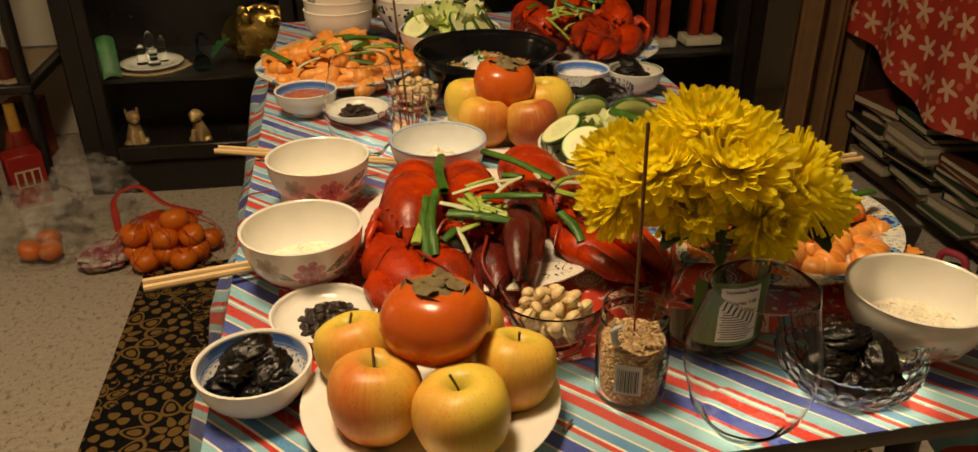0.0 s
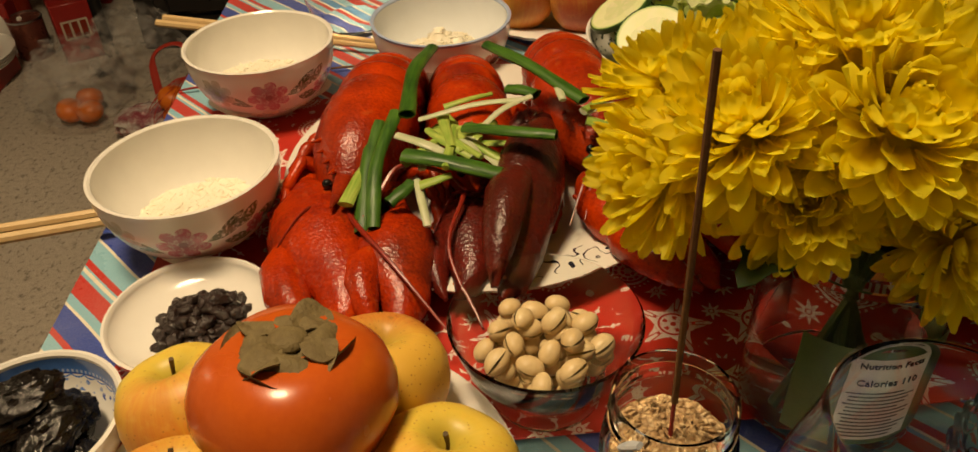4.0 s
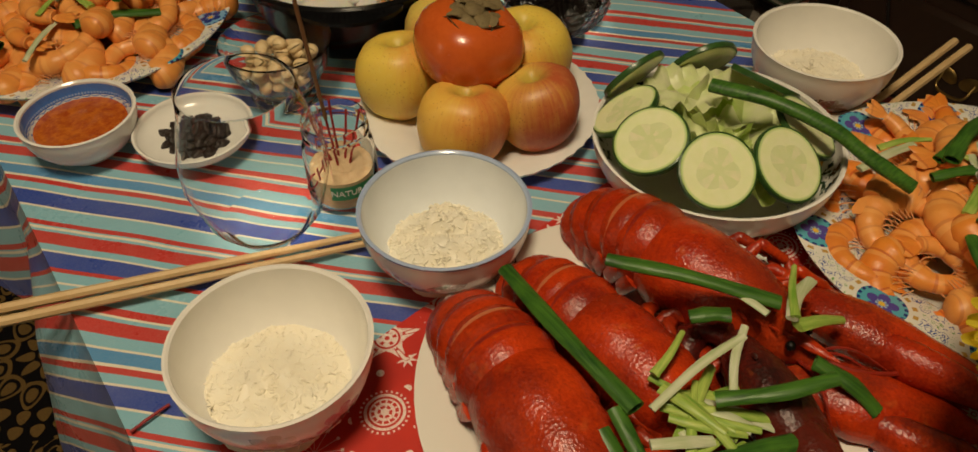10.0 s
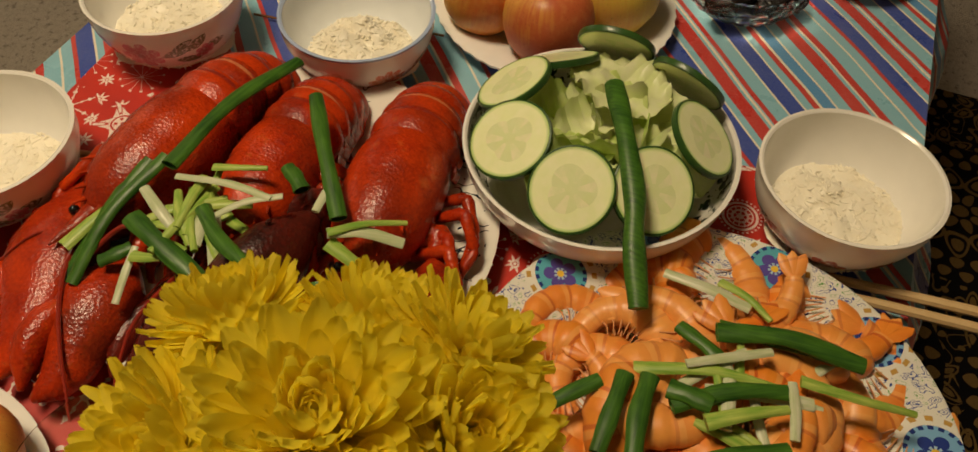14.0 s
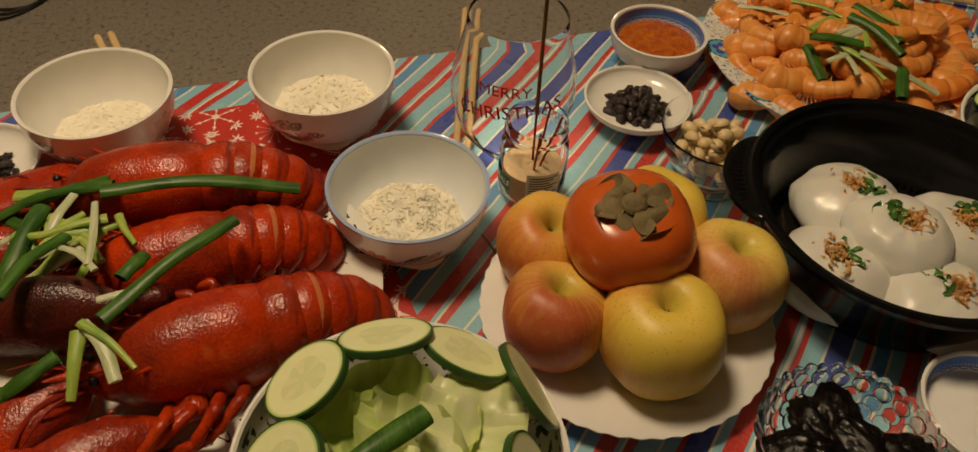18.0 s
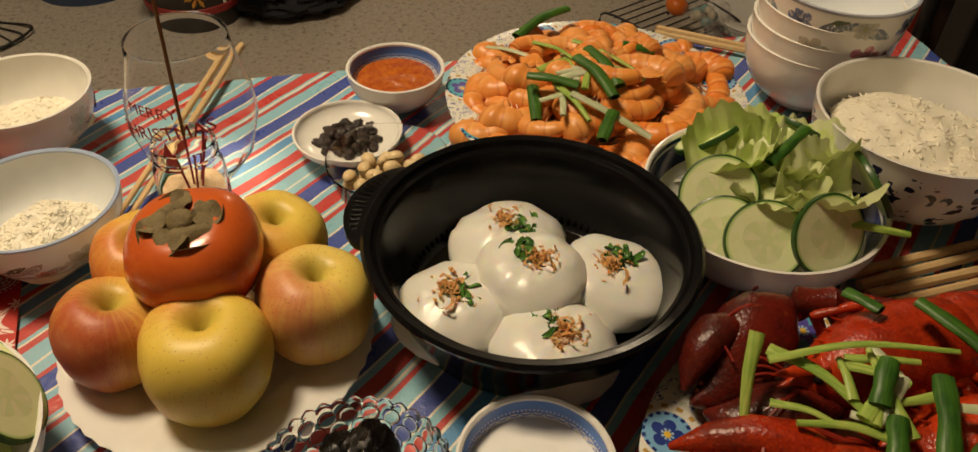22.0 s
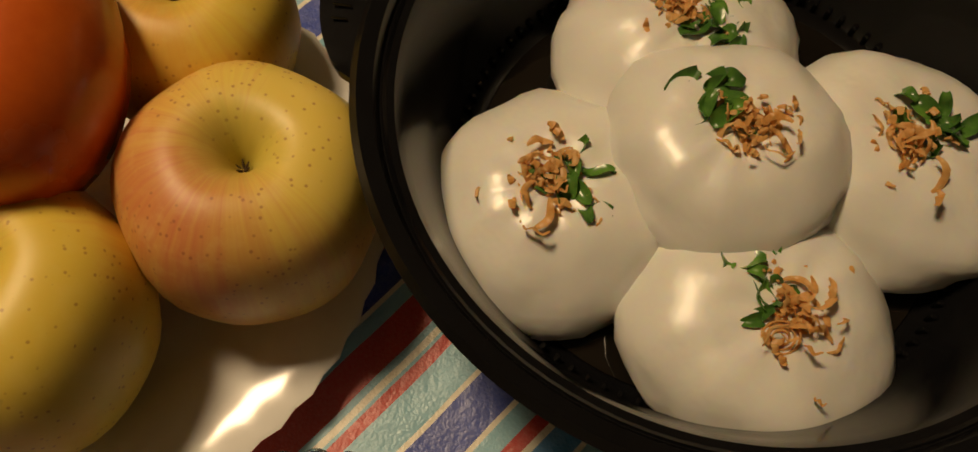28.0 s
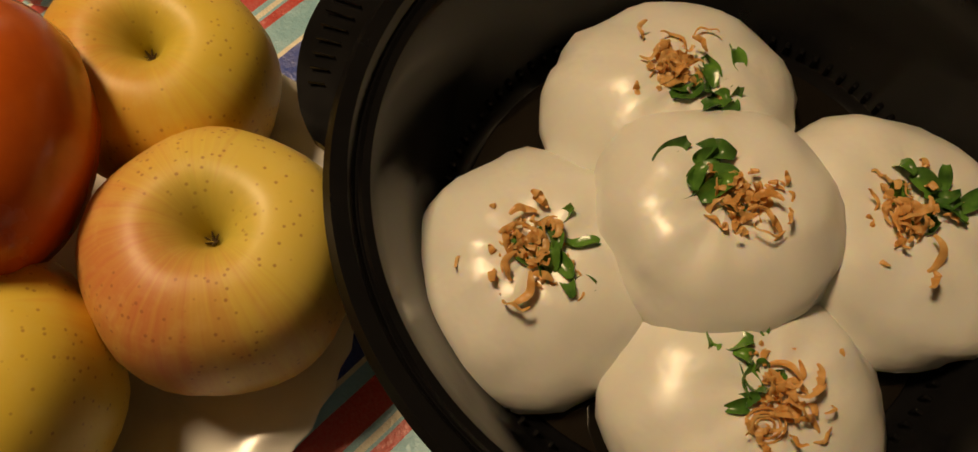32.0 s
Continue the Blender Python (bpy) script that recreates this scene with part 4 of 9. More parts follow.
def rice_heap(seed, radius, z0, top, skew):
    """A heap of rice: an uneven dome under loose grains."""
    rng = random.Random(seed)
    ox, oy = rng.uniform(-9, 9), rng.uniform(-9, 9)

    def base(x, y):
        d = min(1.0, math.hypot(x - skew[0], y - skew[1]) / radius)
        return z0 + (top - z0) * (1 - d * d) * (0.75 + 0.5 * noise.noise((x * 60 + ox, y * 60 + oy, 0.0))) + 0.0012 * noise.noise((x * 260, y * 260, ox)) + 0.0020 * noise.noise((x * 130, y * 130, oy))

    rings, seg = 16, 40
    vs, fs = [(0, 0, base(0, 0))], []
    for i in range(1, rings + 1):
        for j in range(seg):
            a = j / seg * 6.28318
            rr = radius * i / rings * (1 + 0.06 * math.sin(3 * a + ox) + 0.04 * math.sin(7 * a + oy))
            x, y = rr * math.cos(a), rr * math.sin(a)
            vs.append((x, y, base(x, y) if i < rings else z0 - 0.002))
    for j in range(seg):
        fs.append((0, 1 + j, 1 + (j + 1) % seg))
    for i in range(rings - 1):
        for j in range(seg):
            a, b = 1 + i * seg + j, 1 + i * seg + (j + 1) % seg
            fs.append((a, a + seg, b + seg, b))
    return merge((vs, fs), grains(900, radius * 0.97, None, seed, base))


PINK, SAGE = (0.46, 0.15, 0.21), (0.17, 0.19, 0.12)
ROSE = rice_bowl_material("peony_bowl", PINK, SAGE, None, 2, -82, 0.0155, 0.034, 7)
CORAL = rice_bowl_material("coral_bowl", (0.62, 0.20, 0.12), (0.45, 0.35, 0.30), (0.36, 0.45, 0.66), 3, -70, 0.015, 0.026, 10)
CORAL_B = rice_bowl_material("coral_scroll_bowl", (0.50, 0.13, 0.08), (0.36, 0.20, 0.17), None, 4, -100, 0.013, 0.022, 7)
RIM_BLUE = china_material("blue_lip_china", (0.42, 0.52, 0.72), 0.0565, 0.08, (0.80, 0.84, 0.87))


def rice_bowl_mesh(mat):
    return bowl_mesh("rice_bowl", 0.057, 0.058, 0.026, mat, RIM_BLUE if mat in (CORAL, SPOT) else M["china"])


SPOT = rice_bowl_material("blue_sprig_bowl", (0.12, 0.16, 0.30), (0.16, 0.18, 0.24), (0.40, 0.42, 0.50), 4, 0, 0.011, 0.044, 6)


def rice_bowl(x, y, mat, size, turn, label, fill, seed, rice_r=0.038, rice_z=0.020, rice_top=0.034, skew=(0.0, 0.0), tall=0.925):
    b = solo("rice_bowl", rice_bowl_mesh(mat), None, on_table(x, y, turn, 0.004) @ Matrix.Diagonal((size, size, size * tall, 1)), label, "bowl", "rice bowls on the table")
    solo("cooked_rice", rice_heap(seed, rice_r * size, rice_z * size * tall, rice_top * size * tall, skew), M["rice"], on_table(x, y, 0, 0.004), fill, "rice", "", "stuff", angle=80)
    return b


HALF = "half-eaten white rice in a china bowl"
rice_bowl(-0.232, 0.311, ROSE, 0.992, 0, "white china rice bowl painted with a pink peony", HALF, 1, 0.043, 0.016, 0.021, (0.004, -0.004))
rice_bowl(-0.218, 0.480, ROSE, 0.992, 6, "white china rice bowl painted with a pink peony", HALF, 2, 0.046, 0.017, 0.030, (-0.006, 0.0))
rice_bowl(-0.079, 0.5165, CORAL, 0.99, 30, "white china rice bowl with a pale blue rim and coral flowers", "fluffy white rice heaped in a china bowl", 3, 0.042, 0.013, 0.042, (0.0, 0.0), 0.86)
rice_bowl(0.274, 0.493, CORAL_B, 1.005, 10, "white china rice bowl with a red flower scroll", HALF, 4, 0.046, 0.017, 0.032, (0.004, 0.003))
rice_bowl(0.262, 0.107, CORAL_B, 1.0, 40, "white china rice bowl beside the flowers", HALF, 5, 0.046, 0.017, 0.028, (0.004, 0.0))

# saucers and sauce bowls
SAUCER = lathe(bowl_profile(0.0457, 0.0165, 0.024, 0.0025, 0.003), 48)
for x, y in ((-0.2145, 0.218), (-0.169, 0.737)):
    solo("saucer", SAUCER, M["china"], on_table(x, y, 0, 0.0045), "small white china saucer holding raisins", "saucer", "raisin saucers")


def blue_bowl_material(name, paint):
    """White china inside a small bowl: a clear blue band with a lacy lower edge over a ring of small blossoms."""
    g = G(name)
    x, y, z = g.xyz()
    n = g.noise(60, 3)
    th = g.atan2(y, x)
    body = (0.80, 0.79, 0.76)
    deep = (0.035, 0.085, 0.42)
    tex = g.step(g.noise(260, 3, 0.7), 0.2, 0.55)
    lip = 0.0322
    scallop = ((th * 17.0).sin().abs()).pow(0.6) * 0.0017
    edge = 0.0238 - scallop
    col = g.mix(z.gt(0.0238) * z.lt(lip), body, g.mix(tex, tuple(c * 0.8 for c in paint), paint))
    col = g.mix(((z - 0.0238).abs()).lt(0.00035), col, deep)
    col = g.mix(((z - edge).abs()).lt(0.00040) * z.lt(0.0238), col, paint)
    curl = ((th * 51.0).sin().abs()).gt(0.72) * z.gt(0.0243) * z.lt(0.0258)
    col = g.mix(curl * 0.8, col, (0.52, 0.62, 0.80))
    c, d = g.vor(330, None, "F1", 1), g.vor(330)
    pick = g.xyz(c)[0]
    buds = g.step(d, 0.46, 0.36) * pick.gt(0.35) * z.gt(0.0165) * z.lt(0.0214)
    col = g.mix(buds * tex, col, g.mix(pick.gt(0.7), paint, deep))
    return g.set(col=col, rough=0.12 + n * 0.1, coat=0.3)


BLUEWARE = blue_bowl_material("blue_band_china", (0.075, 0.21, 0.64))
def sauce_mesh(inside):
    return bowl_mesh("sauce_bowl", 0.042, 0.0338, 0.021, M["china"], inside, 0.0028, 0.005, 52)


for x, y, k, lab in ((-0.266, 0.135, 1.04, "small white bowl with a blue inner band, full of prunes"), (-0.239, 0.787, 1.045, "small white bowl with a blue inner band, holding chili sauce"),
                     (0.178, 0.810, 1.04, "small white bowl with a blue inner band, full of white salt")):
    solo("sauce_bowl", sauce_mesh(BLUEWARE), None, on_table(x, y, 20, 0.0005) @ Matrix.Diagonal((k, k, k, 1)), lab, "bowl", "small blue-banded bowls")


def green_rim_material():
    g = G("green_rim_china")
    x, y, z = g.xyz()
    r = (x * x + y * y).sqrt()
    th = g.atan2(y, x)
    band = z.gt(0.0325)
    ticks = (th * 104.0).sin().gt(0.1)
    col = g.mix(band, (0.76, 0.74, 0.66), (0.46, 0.54, 0.42))
    col = g.mix(band * ticks, col, (0.11, 0.22, 0.14))
    spots = g.vor(170)
    n = g.noise(90, 2)
    col = g.mix(spots.lt(0.28) * z.gt(0.012) * z.lt(0.027), col, g.ramp(n, [(0.0, (0.42, 0.12, 0.20)), (0.47, (0.30, 0.10, 0.22)), (0.5, (0.16, 0.24, 0.06)), (0.6, (0.55, 0.30, 0.10))], True))
    return g.set(col=col, rough=0.15, coat=0.3)


solo("prune_bowl", sauce_mesh(green_rim_material()), None, on_table(0.259, 0.7915, 0, 0.0005) @ Matrix.Diagonal((0.99, 0.99, 1.02, 1)), "white china bowl with a green-ticked rim, full of prunes", "bowl")

# plates
FLAT = lathe(plate_profile(0.0955, 0.018), 64)
solo("fruit_plate", FLAT, M["plate"], on_table(-0.1365, 0.0948, 0, 0.001), "plain white plate with apples and a persimmon", "plate", "fruit plates")


def scalloped_plate():
    """A white plate with an embossed rope edge."""
    vs, fs = lathe(plate_profile(0.0975, 0.013), 96)
    out = []
    for x, y, z in vs:
        r, a = math.hypot(x, y), math.atan2(y, x)
        k = 1.0 + (0.012 * abs(math.sin(a * 24)) if r > 0.091 else 0.0)
        out.append((x * k, y * k, z + (0.0006 * math.sin(a * 48) if r > 0.083 else 0.0)))
    return out, fs


solo("fruit_plate", scalloped_plate(), M["plate"], on_table(0.035, 0.638, 0, 0.001), "white plate with an embossed edge, holding apples and a persimmon", "plate", "fruit plates")


def script_plate_material():
    g = G("script_platter")
    x, y, z = g.xyz()
    r = (x * x + y * y).sqrt()
    th = g.atan2(y, x)
    n = g.noise(75, 1, 0.4)
    ink = ((n * 5.0).fract() - 0.5).abs().lt(0.06) * r.gt(0.108) * r.lt(0.128) * (th * 4.0).sin().gt(-0.1)
    col = g.mix(ink, (0.80, 0.78, 0.72), (0.015, 0.018, 0.035))
    return g.set(col=col, rough=0.15 + g.noise(50, 2) * 0.1, coat=0.3)


solo("lobster_platter", lathe(plate_profile(0.1350, 0.018), 72), script_plate_material(), on_table(-0.048, 0.353, 0, 0.0042), "white platter with black scroll print under the lobsters", "plate")
MED = lathe(plate_profile(0.1365, 0.020), 72)
for x, y, a, lab in ((0.229, 0.310, 0, "white plate with a blue flower border, heaped with shrimp"), (-0.187, 0.962, 75, "white plate with a blue flower border, heaped with shrimp"),
                     (0.229, 0.997, -6.2, "white plate with a blue flower border under the lobsters")):
    solo("flowered_plate", MED, M["medallion"], on_table(x, y, a, 0.0042 if y < 0.5 else 0.001), lab, "plate", "blue-flowered plates")

# the salad bowls
def salad_mesh(inside):
    return bowl_mesh("salad_bowl", 0.0915, 0.050, 0.045, M["china"], inside, 0.003, 0.005, 64)



def sprig_material():
    g = G("sprig_bowl")
    x, y, z = g.xyz()
    r = (x * x + y * y).sqrt()
    n = g.noise(150, 2, 0.6)
    inner = r.gt(0.060) * r.lt(0.088) * z.gt(0.02)
    col = g.mix(inner * g.step(n, 0.54, 0.58), (0.79, 0.77, 0.72), (0.03, 0.06, 0.03))
    return g.set(col=col, rough=0.14, coat=0.3)


def navy_band_material():
    g = G("navy_band_bowl")
    x, y, z = g.xyz()
    r = (x * x + y * y).sqrt()
    line = z.gt(0.042) * z.lt(0.0442)
    col = g.mix(z.gt(0.028) * z.lt(0.0475), (0.79, 0.78, 0.75), (0.015, 0.030, 0.13))
    col = g.mix(line, col, (0.76, 0.76, 0.74))
    return g.set(col=col, rough=0.14 + g.noise(50, 2) * 0.08, coat=0.3)


solo("salad_bowl", salad_mesh(sprig_material()), None, on_table(0.121, 0.466, 0, 0.004) @ Matrix.Diagonal((0.968, 0.968, 0.94, 1)), "white china salad bowl with a fine green sprig print", "bowl", "salad bowls")
solo("salad_bowl", salad_mesh(navy_band_material()), None, on_table(0.004, 1.025, 0, 0.001) @ Matrix.Diagonal((0.95, 0.95, 1.06, 1)), "white salad bowl with navy bands round its rim", "bowl", "salad bowls")


def willow_material(name, deep):
    """White china with navy leaves and blossoms on the outside."""
    g = G(name)
    x, y, z = g.xyz()
    n = g.noise(70, 2, 0.5)
    v = g.vor(95)
    mask = (n.gt(0.52) * v.lt(0.50)) * z.gt(0.012) * z.lt(deep - 0.008)
    r = (x * x + y * y).sqrt()
    col = g.mix(mask, (0.78, 0.77, 0.75), (0.012, 0.018, 0.07))
    return g.set(col=col, rough=0.14, coat=0.3)


solo("large_rice_bowl", bowl_mesh("large_rice_bowl", 0.083, 0.080, 0.036, willow_material("willow_bowl", 0.080), M["china"], 0.003, 0.007, 60), None, on_table(-0.032, 1.172, 0, 0.001), "large white bowl painted with navy leaves, full of rice", "bowl")
solo("cooked_rice", rice_heap(11, 0.072, 0.052, 0.070, (0, 0)), M["rice"], on_table(-0.032, 1.172, 0, 0.001), "white rice heaped in a large blue-painted bowl", "rice", "", "stuff", angle=80)

for i in range(4):
    k = 1.10 + 0.01 * i
    solo("rice_bowl", rice_bowl_mesh([M["china"], M["china"], ROSE, SPOT][i]), None, on_table(-0.184 + 0.002 * i, 1.167 + 0.0015 * i, 40 * i, 0.001 + 0.0175 * i) @ Matrix.Diagonal((k, k, k, 1)),
         "empty china rice bowl in a nested stack", "bowl", "stack of bowls")

# the black takeaway bowl
pot = thing("takeaway_bowl", on_table(0.0341, 0.8425, -118.5, 0.001) @ Matrix.Scale(1.083, 4), "round black plastic takeaway bowl with dumplings", "food container")
prof = [(0.0, 0.002), (0.066, 0.002), (0.068, 0.0), (0.074, 0.0), (0.078, 0.004), (0.086, 0.026), (0.0925, 0.050), (0.0935, 0.0515), (0.098, 0.0525), (0.0985, 0.0565), (0.1015, 0.0575), (0.1025, 0.0605),
        (0.1005, 0.0625), (0.0965, 0.0612), (0.0952, 0.0575), (0.0915, 0.0562), (0.0895, 0.052), (0.083, 0.027), (0.0765, 0.0085), (0.070, 0.0045), (0.0, 0.0045)]
pv, pf = lathe(prof, 144)
wall = []
for x, y, z in pv:
    r, a = math.hypot(x, y), math.atan2(y, x)
    k = 1.0 + (0.0075 * math.sin(a * 72) if 0.006 < z < 0.030 and 0.07 < r < 0.09 else 0.0)
    wall.append((x * k, y * k, z))
part("body", (wall, pf), M["black_plastic"], pot)
ribs = merge(*[moved(box(0.0024, 0.0016, 0.0050, 0.0004, (0.0768, 0, 0.0100)), pose(0, 0, 0, 0, 0, 360.0 / 96 * i)) for i in range(96)])
part("rib_ring", ribs, M["black_plastic"], pot, "ring of fine moulded ribs")["kind"] = "stuff"
part("rim_bead", lathe([(0.0932, 0.0566), (0.0944, 0.0578), (0.0956, 0.0568), (0.0944, 0.0558), (0.0932, 0.0566)], 96), M["black_plastic"], pot)
solo("broth", lathe([(0.0, 0.0), (0.0760, 0.0), (0.0775, 0.0006), (0.0, 0.0006)], 64), surf("dark_broth", (0.010, 0.008, 0.006), None, 0.04, 60, 400, 0.2, 0.03, spec=0.6), on_table(0.0341, 0.8425, 0, 0.0072), "thin film of dark broth under the dumplings", "broth")


def lug(u, v):
    a = radians(-24 + 48 * u)
    r = 0.101 + v * (0.017 * max(0.0, math.cos(radians(-90 + 180 * u))) ** 0.6)
    return (r * math.cos(a), r * math.sin(a), 0.0605 - 0.0015 * v)


for s in (0,):
    part("handle", sheet(lug, 24, 6, 0.003), M["black_plastic"], pot, "", pose(0, 0, 0, 0, 0, s))
    for i in range(-6, 7):
        part("ridge", tube([(0.106, 0, 0.0608), (0.115 - 0.0008 * abs(i), 0, 0.0606)], 0.0004, 3, 6), M["black_plastic"], pot, "", pose(0, 0, 0, 0, 0, s + i * 2.3))


# glasses
def stemless(r=0.0475, h=0.118, base=0.026, lip=0.036):
    out = [(0.0, 0.0), (base - 0.003, 0.0), (base, 0.002), (0.040, 0.022), (r, 0.052), (r - 0.001, 0.072), (lip + 0.002, 0.105), (lip, h), (lip - 0.0003, h + 0.0003), (lip - 0.0006, h),
           (lip + 0.0014, 0.105), (r - 0.0016, 0.072), (r - 0.0006, 0.052), (0.0394, 0.0225), (0.030, 0.010), (0.0, 0.006)]
    pts = []
    for (r0, z0), (r1, z1) in zip(out, out[1:]):
        pts.append((r0, z0))
        pts.append(((r0 + r1) / 2, (z0 + z1) / 2))
    return pts + [out[-1]]


wine = lathe(stemless(), 64)
for x, y, k, lab in ((0.0855, 0.042, 1.0, "empty stemless clear wine glass on the tablecloth"), (-0.162, 0.620, 1.03, "empty stemless wine glass with red festive lettering")):
    gl1 = thing("wine_glass", on_table(x, y, 0, 0.001) @ Matrix.Diagonal((k, k, k, 1)), lab, "glass", "stemless glasses")
    part("glass_body", wine, M["glass"], gl1)
    part("lip", lathe([(0.0360, 0.1186), (0.0364, 0.1191), (0.0360, 0.1196), (0.0356, 0.1191), (0.0360, 0.1186)], 64), M["cut_glass"], gl1, "rounded clear lip")
    if y > 0.5:
        face = pose(0, 0, 0, 0, 0, 62)
        part("lettering", bow(moved(letters("MERRY", 0.0125, 0.0001), pose(0.0, -0.0006, 0.083)), 0.0462), M["print_red"], gl1, "red printed word", face)
        part("lettering", bow(moved(letters("CHRISTMAS", 0.0155, 0.0001), pose(0.004, -0.0006, 0.066, 0, -8, 0)), 0.0474), M["print_red"], gl1, "red printed word", face)
        tree = [[(-0.006, 0, 0.030), (0.006, 0, 0.030), (0.0, 0, 0.048)], [(-0.007, 0, 0.022), (0.007, 0, 0.022), (0, 0, 0.040)]]
        for tri in tree:
            part("printed_tree", bow(([(px + 0.006, -0.0006, pz + 0.012) for px, _, pz in tri], [(0, 1, 2)]), 0.0472), M["print_red"], gl1, "small red printed tree", face)


def jar(x, y, turn, r, h, lab):
    j = thing("glass_jar", on_table(x, y, turn, 0.001), lab, "jar", "incense jars")
    p = [(0.0, 0.003), (r * 0.7, 0.002), (r * 0.85, 0.0), (r * 0.98, 0.004), (r, 0.010), (r, h * 0.62), (r * 0.97, h * 0.72), (r * 0.88, h * 0.79), (r * 0.87, h * 0.82), (r * 0.915, h * 0.83), (r * 0.915, h * 0.86),
         (r * 0.875, h * 0.87), (r * 0.91, h * 0.90), (r * 0.875, h * 0.92), (r * 0.89, h * 0.985), (r * 0.87, h), (r * 0.83, h), (r * 0.82, h * 0.95), (r * 0.82, h * 0.82), (r * 0.92, h * 0.70), (r * 0.945, h * 0.6), (r * 0.945, 0.012), (r * 0.85, 0.006), (0.0, 0.006)]
    part("jar_glass", lathe(p, 48), M["glass"], j)
    return j


def heap_disc(r, z0, z1, amp, seed):
    def f(u, v):
        a, q = u * 6.28318, v
        return (r * q * math.cos(a), r * q * math.sin(a), z1 + amp * noise.noise((q * r * 90 * math.cos(a) + seed, q * r * 90 * math.sin(a), 0)) + amp * 0.5 * noise.noise((q * r * 300 * math.cos(a), q * r * 300 * math.sin(a), seed)))
    top = sheet(f, 30, 14)
    return merge(top, lathe([(r, z1), (r, z0), (0, z0)], 30))


def incense(x, y, tx, ty, h, ash, jar_ob):
    """One incense stick from the jar's grain; its burnt end bends over."""
    s = thing("incense_stick", on_table(x, y, 0, 0.012), "thin brown incense stick standing in a jar", "incense stick", "incense sticks")
    part("red_foot", tube([(0, 0, 0), (tx * 0.3, ty * 0.3, h * 0.3)], 0.0009, 3, 8), M["incense_red"], s)
    part("stick", tube([(tx * 0.3, ty * 0.3, h * 0.3), (tx, ty, h)], 0.0014, 3, 8), M["incense"], s)
    if ash:
        part("pink_end", tube([(tx, ty, h), (tx * 1.01, ty * 1.01, h + 0.004)], 0.0015, 3, 8), M["incense_pink"], s, "pink painted tip")
        part("ash_tip", tube([(tx * 1.01, ty * 1.01, h + 0.004), (tx + 0.001, ty + 0.002, h + 0.018), (tx + 0.003, ty + 0.006, h + 0.033)], 0.0014, 8, 8, 0.0006), M["ash"], s, "pale curled ash")


j1 = jar(0.0155, 0.0915, 0, 0.0275, 0.080, "glass jar of brown grain with an incense stick")
part("grain_fill", heap_disc(0.0240, 0.008, 0.052, 0.004, 3.0), M["grain"], j1)
part("crumb_layer", moved(grains(260, 0.021, None, 8, lambda x, y: 0.0535 + 0.003 * noise.noise((x * 90, y * 90, 3))), pose(0, 0, 0)), M["grain"], j1)
lab1 = part("barcode_label", bow(([(-0.010, -0.0003, 0.018), (0.010, -0.0003, 0.018), (0.010, -0.0003, 0.044), (-0.010, -0.0003, 0.044)] , [(0, 1, 2, 3)]), 0.0276), M["paper"], j1, "white barcode label", pose(0, 0, 0, 0, 0, -24))
rb = random.Random(4)
bx = -0.008
while bx < 0.0075:
    w = rb.choice((0.0004, 0.0006, 0.0009))
    part("barcode_bar", bow(([(bx, -0.0006, 0.021), (bx + w, -0.0006, 0.021), (bx + w, -0.0006, 0.041), (bx, -0.0006, 0.041)], [(0, 1, 2, 3)]), 0.0276), M["ink"], lab1)
    bx += w + rb.choice((0.0005, 0.0008))
tag = part("price_label", bow(([(-0.007, -0.0003, 0.030), (0.007, -0.0003, 0.030), (0.007, -0.0003, 0.046), (-0.007, -0.0003, 0.046)], [(0, 1, 2, 3)]), 0.0276), M["label_teal"], j1, "dark green printed label", pose(0, 0, 0, 0, 0, 36))
part("printed_number", bow(moved(letters("2", 0.010), pose(0, -0.0006, 0.041)), 0.0276), M["paper"], tag)
for z in (0.0325, 0.0345):
    part("print_bar", bow(([(-0.005, -0.0006, z), (0.005, -0.0006, z), (0.005, -0.0006, z + 0.001), (-0.005, -0.0006, z + 0.001)], [(0, 1, 2, 3)]), 0.0276), M["paper"], tag)
part("tissue_wad", tube([(-0.018, -0.013, 0.058), (-0.021, -0.015, 0.070), (-0.017, -0.020, 0.077)], 0.004, 10, 8, 0.002, 0.6), surf("blue_tissue", (0.30, 0.38, 0.50), (0.62, 0.62, 0.62), 0.8, 120, 600), j1, "crumpled blue tissue")
incense(0.0165, 0.0915, -0.001, 0.008, 0.207, False, j1)

j2 = jar(-0.102, 0.618, 0, 0.0258, 0.072, "glass jar with incense sticks and a green product label")
part("grain_fill", heap_disc(0.0230, 0.008, 0.030, 0.003, 6.0), M["ash"], j2)
band = part("green_label", bow(moved(sheet(lambda u, v: (-0.017 + 0.034 * u, -0.0003, 0.018 + 0.012 * v), 12, 1), pose(0, 0, 0)), 0.0259), M["brand_green"], j2, "green printed label", pose(0, 0, 0, 0, 0, -8))
part("printed_word", bow(moved(letters("NATURALS", 0.0068), pose(0, -0.0006, 0.024)), 0.0259), M["paper"], band)
facts = part("nutrition_label", bow(moved(sheet(lambda u, v: (-0.013 + 0.026 * u, -0.0003, 0.014 + 0.026 * v), 10, 1), pose(0, 0, 0)), 0.0259), M["paper"], j2, "white nutrition label", pose(0, 0, 0, 0, 0, 88))
